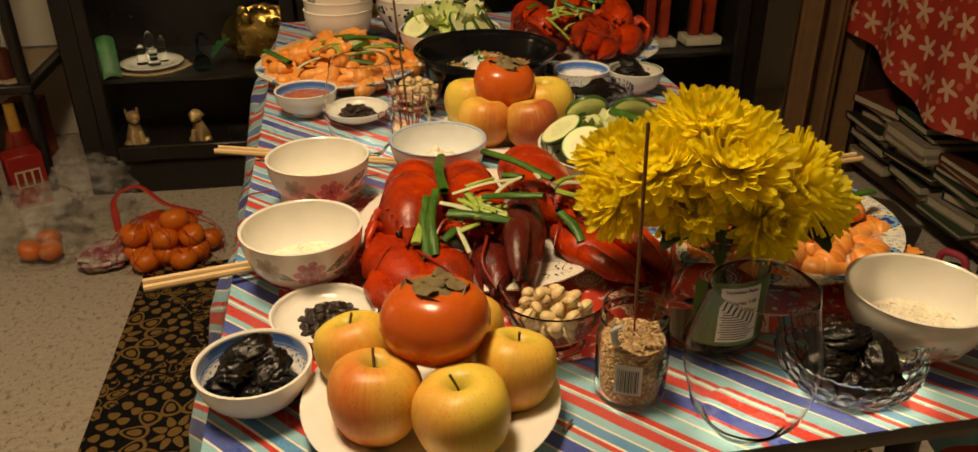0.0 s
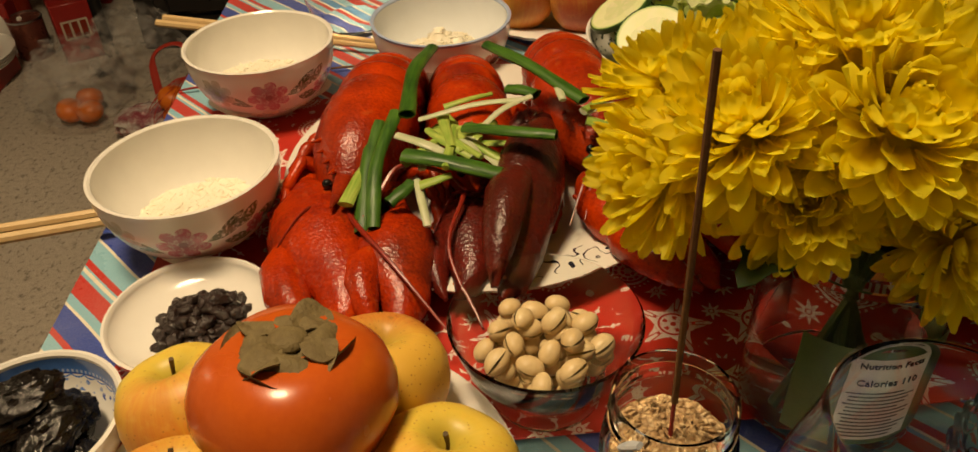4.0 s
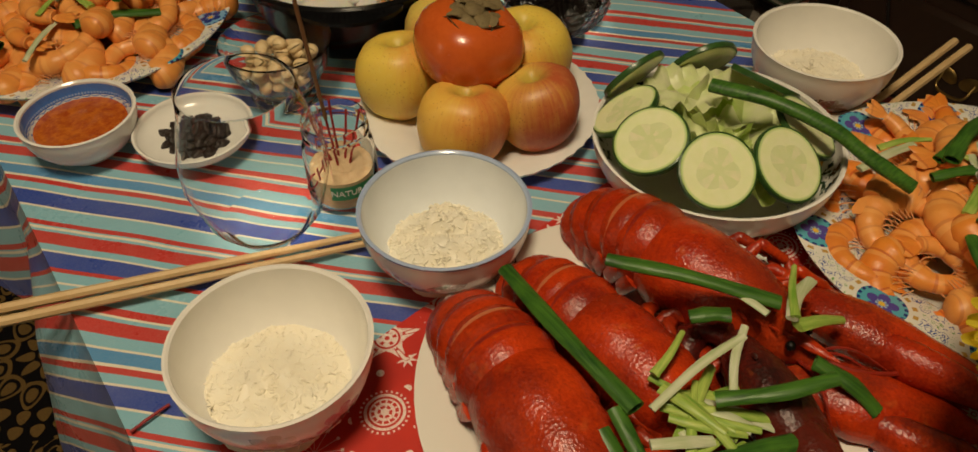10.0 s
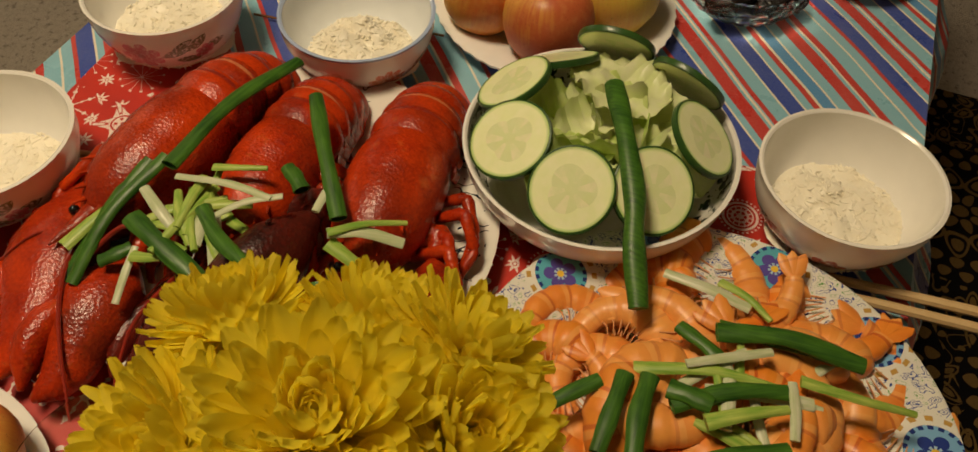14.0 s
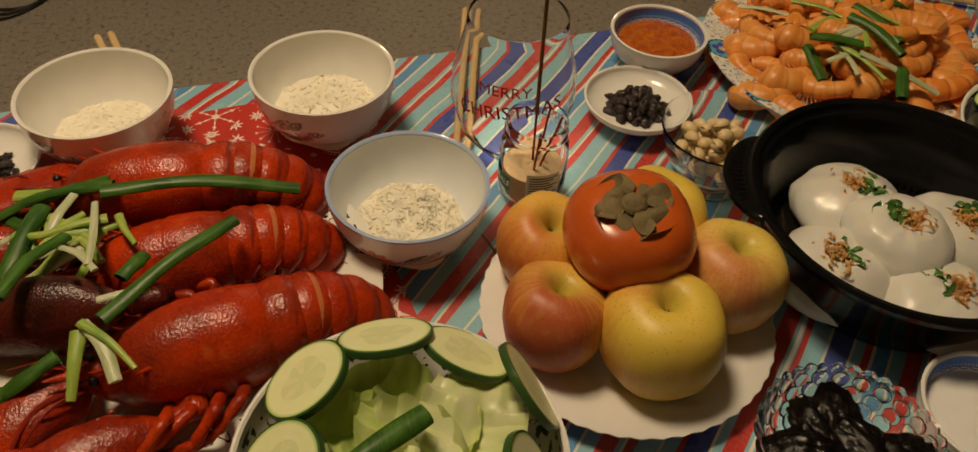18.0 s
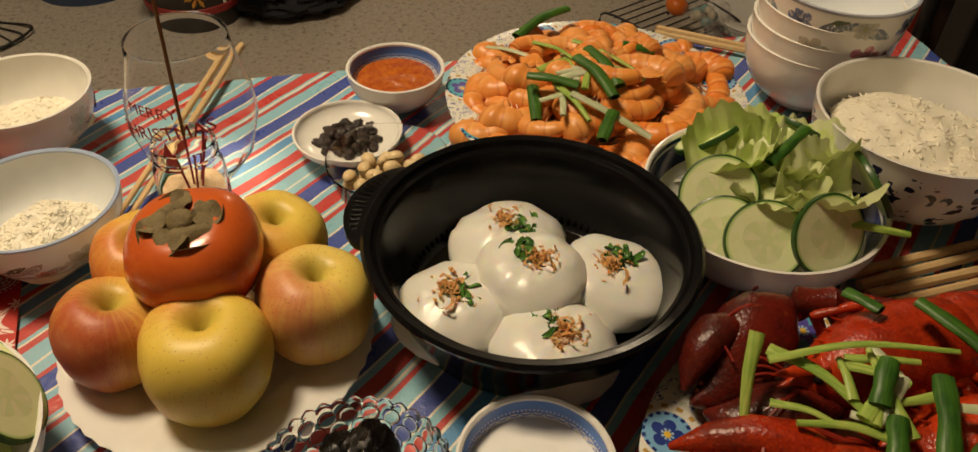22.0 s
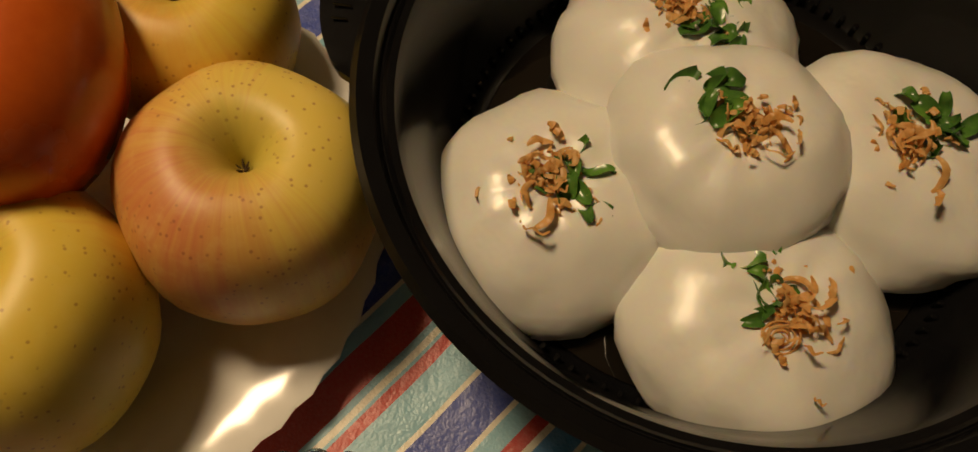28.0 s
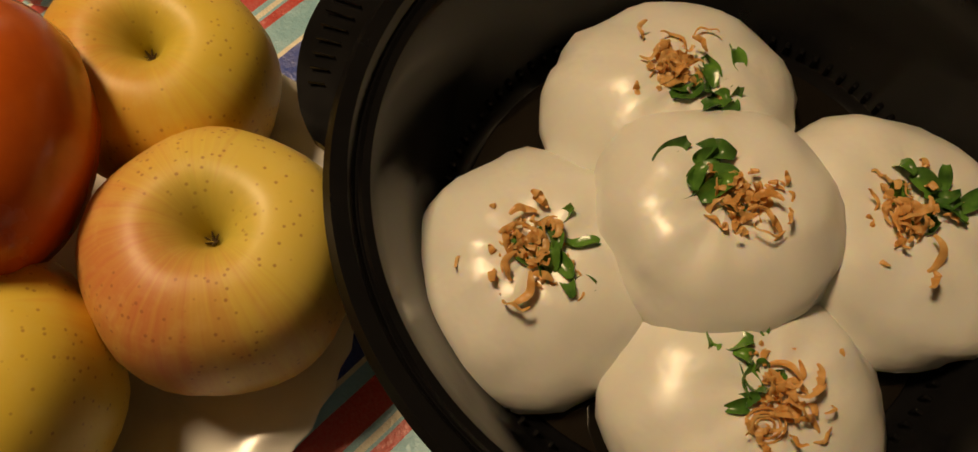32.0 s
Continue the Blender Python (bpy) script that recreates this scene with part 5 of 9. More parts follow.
for i in range(9):
    z = 0.017 + i * 0.0024
    part("print_bar", bow(moved(sheet(lambda u, v: (-0.011 + 0.022 * u * (0.7 + 0.3 * ((i * 7) % 3) / 2), -0.0006, z + 0.0011 * v), 8, 1), pose(0, 0, 0)), 0.0259), M["ink"], facts)
incense(-0.103, 0.618, -0.014, 0.003, 0.206, True, j2)
for dx, dy, h in ((0.010, 0.006, 0.045), (0.013, -0.003, 0.05), (-0.008, 0.010, 0.048), (0.004, 0.012, 0.052)):
    s = thing("incense_stub", on_table(-0.102 + dx * 0.4, 0.618 + dy * 0.4, 0, 0.024), "burnt red stub of an incense stick", "incense stick", "burnt stubs")
    part("red_foot", tube([(0, 0, 0), (dx, dy, h)], 0.0009, 3, 8), M["incense_red"], s)


# pressed-glass bowls
def bubble_bowl(r=0.048, h=0.036):
    """A pressed-glass dish with round bosses and a scalloped rim."""
    vs, fs = lathe(bowl_profile(r, h, 0.020, 0.0026, 0.005), 180)
    out = []
    for x, y, z in vs:
        rr, a = math.hypot(x, y), math.atan2(y, x)
        k = 1.0
        if rr > r * 0.93 and z > h * 0.8:
            k += 0.030 * abs(math.sin(a * 18))
        out.append((x * k, y * k, z + (0.0020 * abs(math.sin(a * 18)) if z > h * 0.85 else 0.0)))
    return out, fs


def bubble_dish(x, y, k, lab):
    d = thing("pressed_glass_dish", on_table(x, y, 0, 0.001) @ Matrix.Diagonal((k, k, k * 0.92, 1)), lab, "dish", "bubble glass dishes")
    part("dish_body", bubble_bowl(), M["cut_glass"], d)
    boss = mesh_of("boss", ball(0.0053, 0.0053, 0.0019, 16, 6), M["cut_glass"])
    for ring, (fr, n) in enumerate(((0.30, 18), (0.46, 21), (0.62, 23), (0.80, 25))):
        a0 = math.pi / 2 * fr
        rr = 0.020 + 0.028 * math.sin(a0) ** 0.92
        zz = 0.005 + 0.031 * (1 - math.cos(a0)) ** 0.94
        for i in range(n):
            a = 360.0 / n * (i + 0.5 * ring)
            tilt = 90 * (0.35 + 0.5 * fr)
            part("boss", boss, None, d, "", pose(0, 0, 0, 0, 0, a) @ pose(rr + 0.0004, 0, zz, 0, -tilt, 0))
    return d


bubble_dish(0.173, 0.713, 1.075, "pressed bubble glass dish full of prunes")
bubble_dish(0.181, 0.069, 1.10, "pressed bubble glass dish full of prunes beside the wine glass")
PIST = lathe([(0.0, 0.003), (0.020, 0.003), (0.022, 0.0), (0.026, 0.0), (0.027, 0.004), (0.024, 0.010), (0.030, 0.016), (0.038, 0.030), (0.0425, 0.046), (0.0435, 0.050), (0.0425, 0.051), (0.0405, 0.046), (0.036, 0.031), (0.028, 0.019), (0.0, 0.013)], 56)
for x, y, lab in ((-0.027, 0.166, "small clear glass bowl of pistachios"), (-0.081, 0.762, "small clear glass bowl of pistachios beside the takeaway bowl")):
    solo("nut_bowl", PIST, M["nut_glass"], on_table(x, y, 0, 0.004 if y < 0.5 else 0.001) @ Matrix.Diagonal((1.07, 1.07, 0.98 if y < 0.5 else 1.05, 1)), lab, "bowl", "pistachio bowls")


# broken sticks left on the cloth
for (x0, y0), (x1, y1), mat in (((-0.301, 0.512), (-0.276, 0.517), "incense_red"), ((-0.066, 0.568), (-0.036, 0.574), "incense"), ((-0.187, 0.536), (-0.150, 0.540), "incense"), ((-0.046, 0.056), (-0.036, 0.067), "incense")):
    solo("stick_stub", tube([(0, 0, 0), ((x1 - x0) * 0.5, (y1 - y0) * 0.5, 0.0006), (x1 - x0, y1 - y0, 0)], 0.0010, 6, 8), M[mat], on_table(x0, y0, 0, 0.0022), "broken thin stick lying on the tablecloth", "stick", "broken sticks")


# chopsticks
def chopsticks(a, b, gap, lab, thick=0.0036):
    for s in (-0.5, 0.5):
        va, vb = Vector(a), Vector(b)
        side = (vb - va).cross(Vector((0, 0, 1))).normalized() * gap
        pa, pb = va + side * s * 1.3, vb + side * s
        solo("chopstick", loft([(pa, thick, thick), (pa.lerp(pb, 0.5), thick * 0.92, thick * 0.92), (pb, thick * 0.62, thick * 0.62)], 8), M["bamboo"], pose(0, 0, 0), lab, "chopstick", "chopsticks")


chopsticks((-0.350, 0.642, TZ + 0.010), (-0.108, 0.562, TZ + 0.006), 0.009, "pale bamboo chopstick lying across the table edge")
chopsticks((-0.379, 0.305, TZ + 0.013), (-0.150, 0.362, TZ + 0.007), 0.009, "pale bamboo chopstick lying beside a rice bowl")
chopsticks((0.430, 0.454, TZ + 0.016), (0.197, 0.436, TZ + 0.008), 0.010, "pale bamboo chopstick lying across the table edge")
chopsticks((0.060, 1.080, TZ + 0.008), (0.035, 1.300, TZ + 0.006), 0.009, "pale bamboo chopstick beside the salad bowl", 0.0042)
chopsticks((0.082, 1.082, TZ + 0.008), (0.062, 1.302, TZ + 0.006), 0.009, "pale bamboo chopstick beside the salad bowl", 0.0042)
chopsticks((-0.316, 1.070, TZ + 0.008), (-0.235, 1.200, TZ + 0.006), 0.009, "pale bamboo chopstick under the stack of bowls")

# ---- fruit ----
def apple_shape(r, seed):
    rng = random.Random(seed)
    p1, p2 = rng.uniform(0, 6), rng.uniform(0, 6)
    prof = [(0.0, 0.17), (0.14, 0.06), (0.30, 0.0), (0.50, 0.06), (0.72, 0.25), (0.90, 0.52), (0.995, 0.90), (1.0, 1.15), (0.95, 1.42), (0.84, 1.64), (0.66, 1.78), (0.46, 1.835), (0.30, 1.80), (0.18, 1.70), (0.09, 1.55), (0.04, 1.43), (0.0, 1.40)]
    fine = []
    for (a, b), (c, d) in zip(prof, prof[1:]):
        fine += [(a, b), ((a + c) / 2, (b + d) / 2)]
    vs, fs = lathe([(a * r, b * r) for a, b in fine + [prof[-1]]], 40)
    out = []
    for x, y, z in vs:
        a = math.atan2(y, x)
        k = 1 + 0.022 * math.sin(5 * a + p1) * (0.4 + z / r * 0.4) + 0.020 * math.sin(2 * a + p2)
        out.append((x * k, y * k, z * (1 + 0.03 * math.sin(a + p1))))
    return out, fs


def apple(x, y, z, d, mat, stalk, seed, tilt=(0, 0)):
    a = thing("apple", pose(x, y, z, tilt[0], tilt[1], 0) @ pose(0, 0, 0, 0, 0, seed * 77), {"apple_yellow": "yellow apple with a faint pink blush", "apple_orange": "orange-blushed yellow apple on a plate", "apple_red": "small red-streaked yellow apple on a plate", "apple_pink": "yellow apple with a pink-red speckled blush"}[mat], "apple", "apples on plates")
    r = d / 2
    part("skin", apple_shape(r, seed), M[mat], a)
    if stalk:
        part("stalk", tube([(0, 0, r * 1.42), (0.001, 0.001, r * 1.70), (0.005, 0.002, r * 2.02)], 0.0007, 8, 8, 0.0011), M["apple_stalk"], a, "curved green-brown stalk")
    else:
        part("blossom_end", merge(*[tube([(0, 0, r * 1.41), (0.002 * math.cos(k), 0.002 * math.sin(k), r * 1.50)], 0.0006, 3, 5, 0.0002) for k in range(6)]), M["apple_stalk"], a)


PZ = TZ + 0.0065
apple(-0.179, 0.0655, PZ + 0.002, 0.066, "apple_orange", True, 1, (-14, 3))
apple(-0.1185, 0.045, PZ + 0.002, 0.067, "apple_yellow", True, 2, (3, -4))
apple(-0.0795, 0.086, PZ + 0.002, 0.062, "apple_yellow", True, 3, (-6, 8))
apple(-0.186, 0.130, PZ + 0.003, 0.060, "apple_yellow", True, 4, (-8, -8))
apple(-0.107, 0.141, PZ + 0.003, 0.062, "apple_orange", False, 5, (-8, 6))
apple(0.050, 0.576, PZ + 0.001, 0.067, "apple_red", False, 6, (-6, -5))
apple(0.085, 0.635, PZ, 0.077, "apple_yellow", False, 7, (-2, -8))
apple(0.049, 0.699, PZ, 0.073, "apple_pink", False, 8, (-3, -2))
apple(-0.016, 0.595, PZ + 0.001, 0.068, "apple_orange", False, 9, (0, 9))
apple(-0.019, 0.675, PZ, 0.070, "apple_yellow", False, 10, (-4, 6))


def persimmon(x, y, z, d, turn, tilt):
    p = thing("persimmon", pose(x, y, z, tilt[0], tilt[1], 0) @ pose(0, 0, 0, 0, 0, turn), "ripe orange persimmon with a dry four-leaved calyx", "persimmon", "persimmons")
    r = d / 2
    vs, fs = lathe([(0.0, 0.05 * r), (0.3 * r, 0.01 * r), (0.62 * r, 0.10 * r), (0.88 * r, 0.34 * r), (1.0 * r, 0.68 * r), (0.99 * r, 0.92 * r), (0.90 * r, 1.18 * r), (0.72 * r, 1.36 * r), (0.50 * r, 1.43 * r), (0.28 * r, 1.42 * r), (0.0, 1.34 * r)], 48)
    part("flesh", ([(a * (1 + 0.03 * math.cos(4 * math.atan2(b, a))), b * (1 + 0.03 * math.cos(4 * math.atan2(b, a))), c) for a, b, c in vs], fs), M["persimmon"], p)

    def leaf(u, v):
        w = math.sin(math.pi * min(1, v * 0.80 + 0.20)) ** 0.7
        x0, y0 = (u - 0.5) * 0.92 * r * w, 0.08 * r + 0.58 * r * v
        return (x0, y0, 1.440 * r - 0.30 * r * max(0, v - 0.40) ** 1.5 * 2 + 0.06 * r * math.sin(9 * u + 6 * v) + 0.12 * r * (abs(u - 0.5) * 2) ** 2 * v)

    for i in range(4):
        part("calyx_leaf", sheet(leaf, 10, 10, 0.0007), M["calyx"], p, "", pose(0, 0, 0.0005 * i, 0, 0, 90 * i + 8 * (i % 2)))
    part("calyx_core", ball(0.20 * r, 0.20 * r, 0.10 * r, 14, 8), M["calyx"], p, "", pose(0, 0, 1.46 * r))


persimmon(-0.132, 0.099, TZ + 0.049, 0.079, 12, (-8, 3))
persimmon(0.019, 0.637, TZ + 0.046, 0.083, 40, (6, 7))


# ---- dried fruit and nuts ----
def wrinkled(rx, ry, rz, seed, depth, nu=22, nv=14, f=3.0):
    def s(d):
        n1 = noise.noise((d.x * f + seed, d.y * f, d.z * f))
        n2 = noise.noise((d.x * f * 2.3, d.y * f * 2.3 + seed, d.z * f * 2.3))
        return 1 + depth * (1 - 2 * abs(n1)) * 0.7 + depth * 0.5 * n2
    return ball(rx, ry, rz, nu, nv, s)


def prune_shape(seed):
    """A flattened dried plum with deep folds that run along it and finer creases across."""
    def s(d):
        wx, wy = d.x + 0.25 * noise.noise((d.x * 2, d.y * 2, seed)), d.y + 0.25 * noise.noise((d.y * 2, d.z * 2, seed + 3))
        form = 0.16 * noise.noise((d.x * 1.1 + seed, d.y * 1.1, d.z * 1.1))
        fold = 1 - 2.2 * abs(noise.noise((wx * 1.5 + seed, wy * 3.4, d.z * 3.4)))
        fine = 1 - 2.2 * abs(noise.noise((wx * 3.6, wy * 7.5 + seed, d.z * 7.5)))
        return 1 + form + 0.17 * fold + 0.075 * fine
    return ball(0.0205, 0.0150, 0.0098, 46, 30, s)


PRUNES = [mesh_of("prune", prune_shape(3.1 * k + 1.7), M["prune"], True, 80) for k in range(5)]
RAISINS = [mesh_of("raisin", wrinkled(0.0058, 0.0038, 0.0034, 5.3 * k, 0.62, 14, 10, 3.8), M["raisin"], True, 80) for k in range(3)]


def pile(name, meshes, cx, cy, z, spots, label, category, group, k=1.0, seed=0):
    rng = random.Random(seed)
    for x, y, h in spots:
        ob = new(name, meshes[rng.randrange(len(meshes))])
        ob.matrix_basis = pose(cx + x, cy + y, z + h, rng.uniform(-24, 24), rng.uniform(-24, 24), rng.uniform(0, 360)) @ Matrix.Scale(k * rng.uniform(0.9, 1.1), 4)
        tagged(ob, label, category, group)


def layered(n, r, levels, dz, seed, shrink=0.75):
    """Spots for a pile: rings of falling width, level upon level."""
    rng, out = random.Random(seed), []
    for lv in range(levels):
        rr, m = r * shrink ** lv, max(1, int(n * shrink ** (2 * lv)))
        for i in range(m):
            q, a = rr * math.sqrt((i + 0.5) / m), i * 2.39996 + lv
            out.append((q * math.cos(a) + rng.uniform(-0.001, 0.001), q * math.sin(a) + rng.uniform(-0.001, 0.001), lv * dz + rng.uniform(-0.0008, 0.0008)))
    return out


PL = "shiny wrinkled black prune in a bowl"
DISH = [(-0.005, -0.024, 0.027), (-0.004, 0.012, 0.027), (0.020, 0.016, 0.027), (0.025, -0.012, 0.026), (0.036, 0.010, 0.024), (0.012, 0.030, 0.026), (-0.018, -0.002, 0.023), (-0.022, 0.010, 0.024), (0.008, -0.004, 0.017)]
pile("prune", PRUNES, 0.1733, 0.711, TZ, [(x * 0.93, y * 0.93, h) for x, y, h in DISH], PL, "prune", "prunes in the bubble dish", 1.0, 2)
pile("prune", PRUNES, 0.181, 0.069, TZ, [(x, y, h + 0.020) for x, y, h in layered(6, 0.026, 3, 0.010, 3)], PL, "prune", "prunes in the bubble dish", 0.92, 3)
pile("prune", PRUNES, 0.257, 0.7915, TZ, [(x, y, h + 0.021) for x, y, h in layered(5, 0.020, 3, 0.010, 5)], PL, "prune", "prunes in the green-rimmed bowl", 0.90, 4)
pile("prune", PRUNES, -0.266, 0.135, TZ, [(x, y, h + 0.022) for x, y, h in layered(6, 0.022, 3, 0.009, 6)], PL, "prune", "prunes in the blue bowl", 0.86, 5)
for cx, cy, s in ((-0.2105, 0.218, 7), (-0.169, 0.737, 8)):
    pile("raisin", RAISINS, cx, cy, TZ + 0.0105, layered(38, 0.025, 3, 0.0042, s, 0.76), "small wrinkled black raisin in a saucer", "raisin", "raisins in saucers", 0.84, s)


def half_shell(sign):
    def f(u, v):
        a, b = math.pi * u, math.pi * (v - 0.5)
        open_ = 0.16 * max(0.0, math.cos(b)) * (0.5 + 0.5 * math.sin(b))
        return (0.0064 * math.cos(b) * math.cos(a), sign * (0.0058 * math.cos(b) * math.sin(a) + open_ * 0.007), 0.0086 * math.sin(b) * (1 + 0.10 * math.sin(b)))
    return sheet(f, 12, 12)


SHELL_A, SHELL_B = mesh_of("shell_half", half_shell(1), M["pistachio"]), mesh_of("shell_half", half_shell(-1), M["pistachio"])
KERNEL = mesh_of("kernel", ball(0.0052, 0.0049, 0.0076, 10, 8), M["kernel"])
nut = None
for cx, cy, base, s in ((-0.027, 0.166, TZ + 0.022, 1), (-0.081, 0.762, TZ + 0.022, 2)):
    rng = random.Random(s)
    for x, y, h in layered(15, 0.026, 1, 0, s) + [(x, y, h + 0.0095) for x, y, h in layered(18, 0.030, 1, 0, s + 3)] + [(x, y, h + 0.0185 - 60 * (x * x + y * y) * 0.06) for x, y, h in layered(16, 0.030, 1, 0, s + 5)] + [(0.004, 0.002, 0.0255), (-0.010, 0.007, 0.0245), (0.012, -0.009, 0.0245)]:
        m = pose(cx + x, cy + y, base + h, rng.uniform(50, 130), rng.uniform(-60, 60), rng.uniform(0, 360)) @ Matrix.Scale(rng.uniform(0.86, 0.98), 4)
        if nut is None:
            nut = thing("pistachio", m, "split roasted pistachio in its pale shell", "pistachio", "pistachios in glass bowls")
            for me in (SHELL_A, SHELL_B, KERNEL):
                part(me.name.split(".")[0], me, None, nut)
        else:
            copy_thing(nut, m)

solo("chili_sauce", heap_disc(0.0350, 0.018, 0.0245, 0.0010, 2.0), M["chili"], on_table(-0.239, 0.787, 0, 0.0005), "orange-red chili sauce with flakes in a small bowl", "sauce")
solo("salt", heap_disc(0.0376, 0.010, 0.0216, 0.0008, 4.0), M["sugar"], on_table(0.178, 0.810, 0, 0.0005), "fine white salt filling a small bowl", "salt", "", "stuff")


# ---- lobsters ----
def claw_shapes(L, w, t):
    """Palm with fixed finger, and the moving finger; base at 0, pointing along -y."""
    palm = loft([((0, 0, 0), 0.10 * w, 0.14 * w), ((0, -0.06 * L, 0), 0.22 * w, t * 0.55), ((0.01 * w, -0.18 * L, 0), 0.42 * w, t * 0.85), ((0.03 * w, -0.34 * L, 0), 0.50 * w, t), ((0.05 * w, -0.48 * L, 0), 0.47 * w, t * 0.95),
                 ((0.12 * w, -0.60 * L, 0), 0.37 * w, t * 0.80), ((0.19 * w, -0.74 * L, 0), 0.29 * w, t * 0.66), ((0.17 * w, -0.88 * L, 0), 0.19 * w, t * 0.46), ((0.08 * w, -0.985 * L, 0), 0.04 * w, t * 0.10)], 18)
    finger = loft([((-0.24 * w, -0.44 * L, 0.0), 0.17 * w, t * 0.66), ((-0.32 * w, -0.56 * L, 0.002), 0.23 * w, t * 0.70), ((-0.31 * w, -0.70 * L, 0.003), 0.21 * w, t * 0.62), ((-0.22 * w, -0.84 * L, 0.002), 0.15 * w, t * 0.46), ((-0.08 * w, -0.97 * L, 0), 0.03 * w, t * 0.12)], 14)
    teeth = merge(*[moved(ball(0.030 * w, 0.030 * w, 0.030 * w, 8, 5), pose(0.02 * w - 0.03 * w * (k % 2), -(0.60 + 0.05 * k) * L, 0.001)) for k in range(7)])
    knobs = merge(*[moved(ball(0.028 * w, 0.05 * w, 0.03 * w, 6, 4), pose(-0.40 * w + 0.02 * w * k, -(0.16 + 0.055 * k) * L, t * 0.25)) for k in range(5)])
    return palm, finger, teeth, knobs


def claw(parent, base, tip, w, roll, mat, t=None):
    b, e = Vector(base), Vector(tip)
    L = (e - b).length
    q = (e - b).normalized().to_track_quat("-Y", "Z").to_matrix().to_4x4()
    m = parent.matrix_basis.inverted() @ Matrix.Translation(b) @ q @ pose(0, 0, 0, 0, roll, 0)
    palm, finger, teeth, knobs = claw_shapes(L, w, t or w * 0.30)
    c = part("claw", merge(palm, knobs), mat, parent, "", m)
    part("claw_finger", finger, mat, c)
    part("claw_teeth", teeth, M["joint"], c, "pale blunt teeth")


def limb(parent, pts, r, mat, name="leg"):
    """A jointed limb: swollen towards each joint."""
    inv = parent.matrix_basis.inverted()
    P = [inv @ Vector(p) for p in pts]
    st = []
    for a, b in zip(P, P[1:]):
        for f, k in ((0.0, 0.80), (0.12, 1.15), (0.5, 0.92), (0.88, 1.12), (0.97, 0.70)):
            st.append((a.lerp(b, f), r * k, r * k * 0.9))
    r2 = [(c, x * (1 - 0.35 * i / len(st)), z * (1 - 0.35 * i / len(st))) for i, (c, x, z) in enumerate(st)]
    part(name, loft(r2, 10), mat, parent)


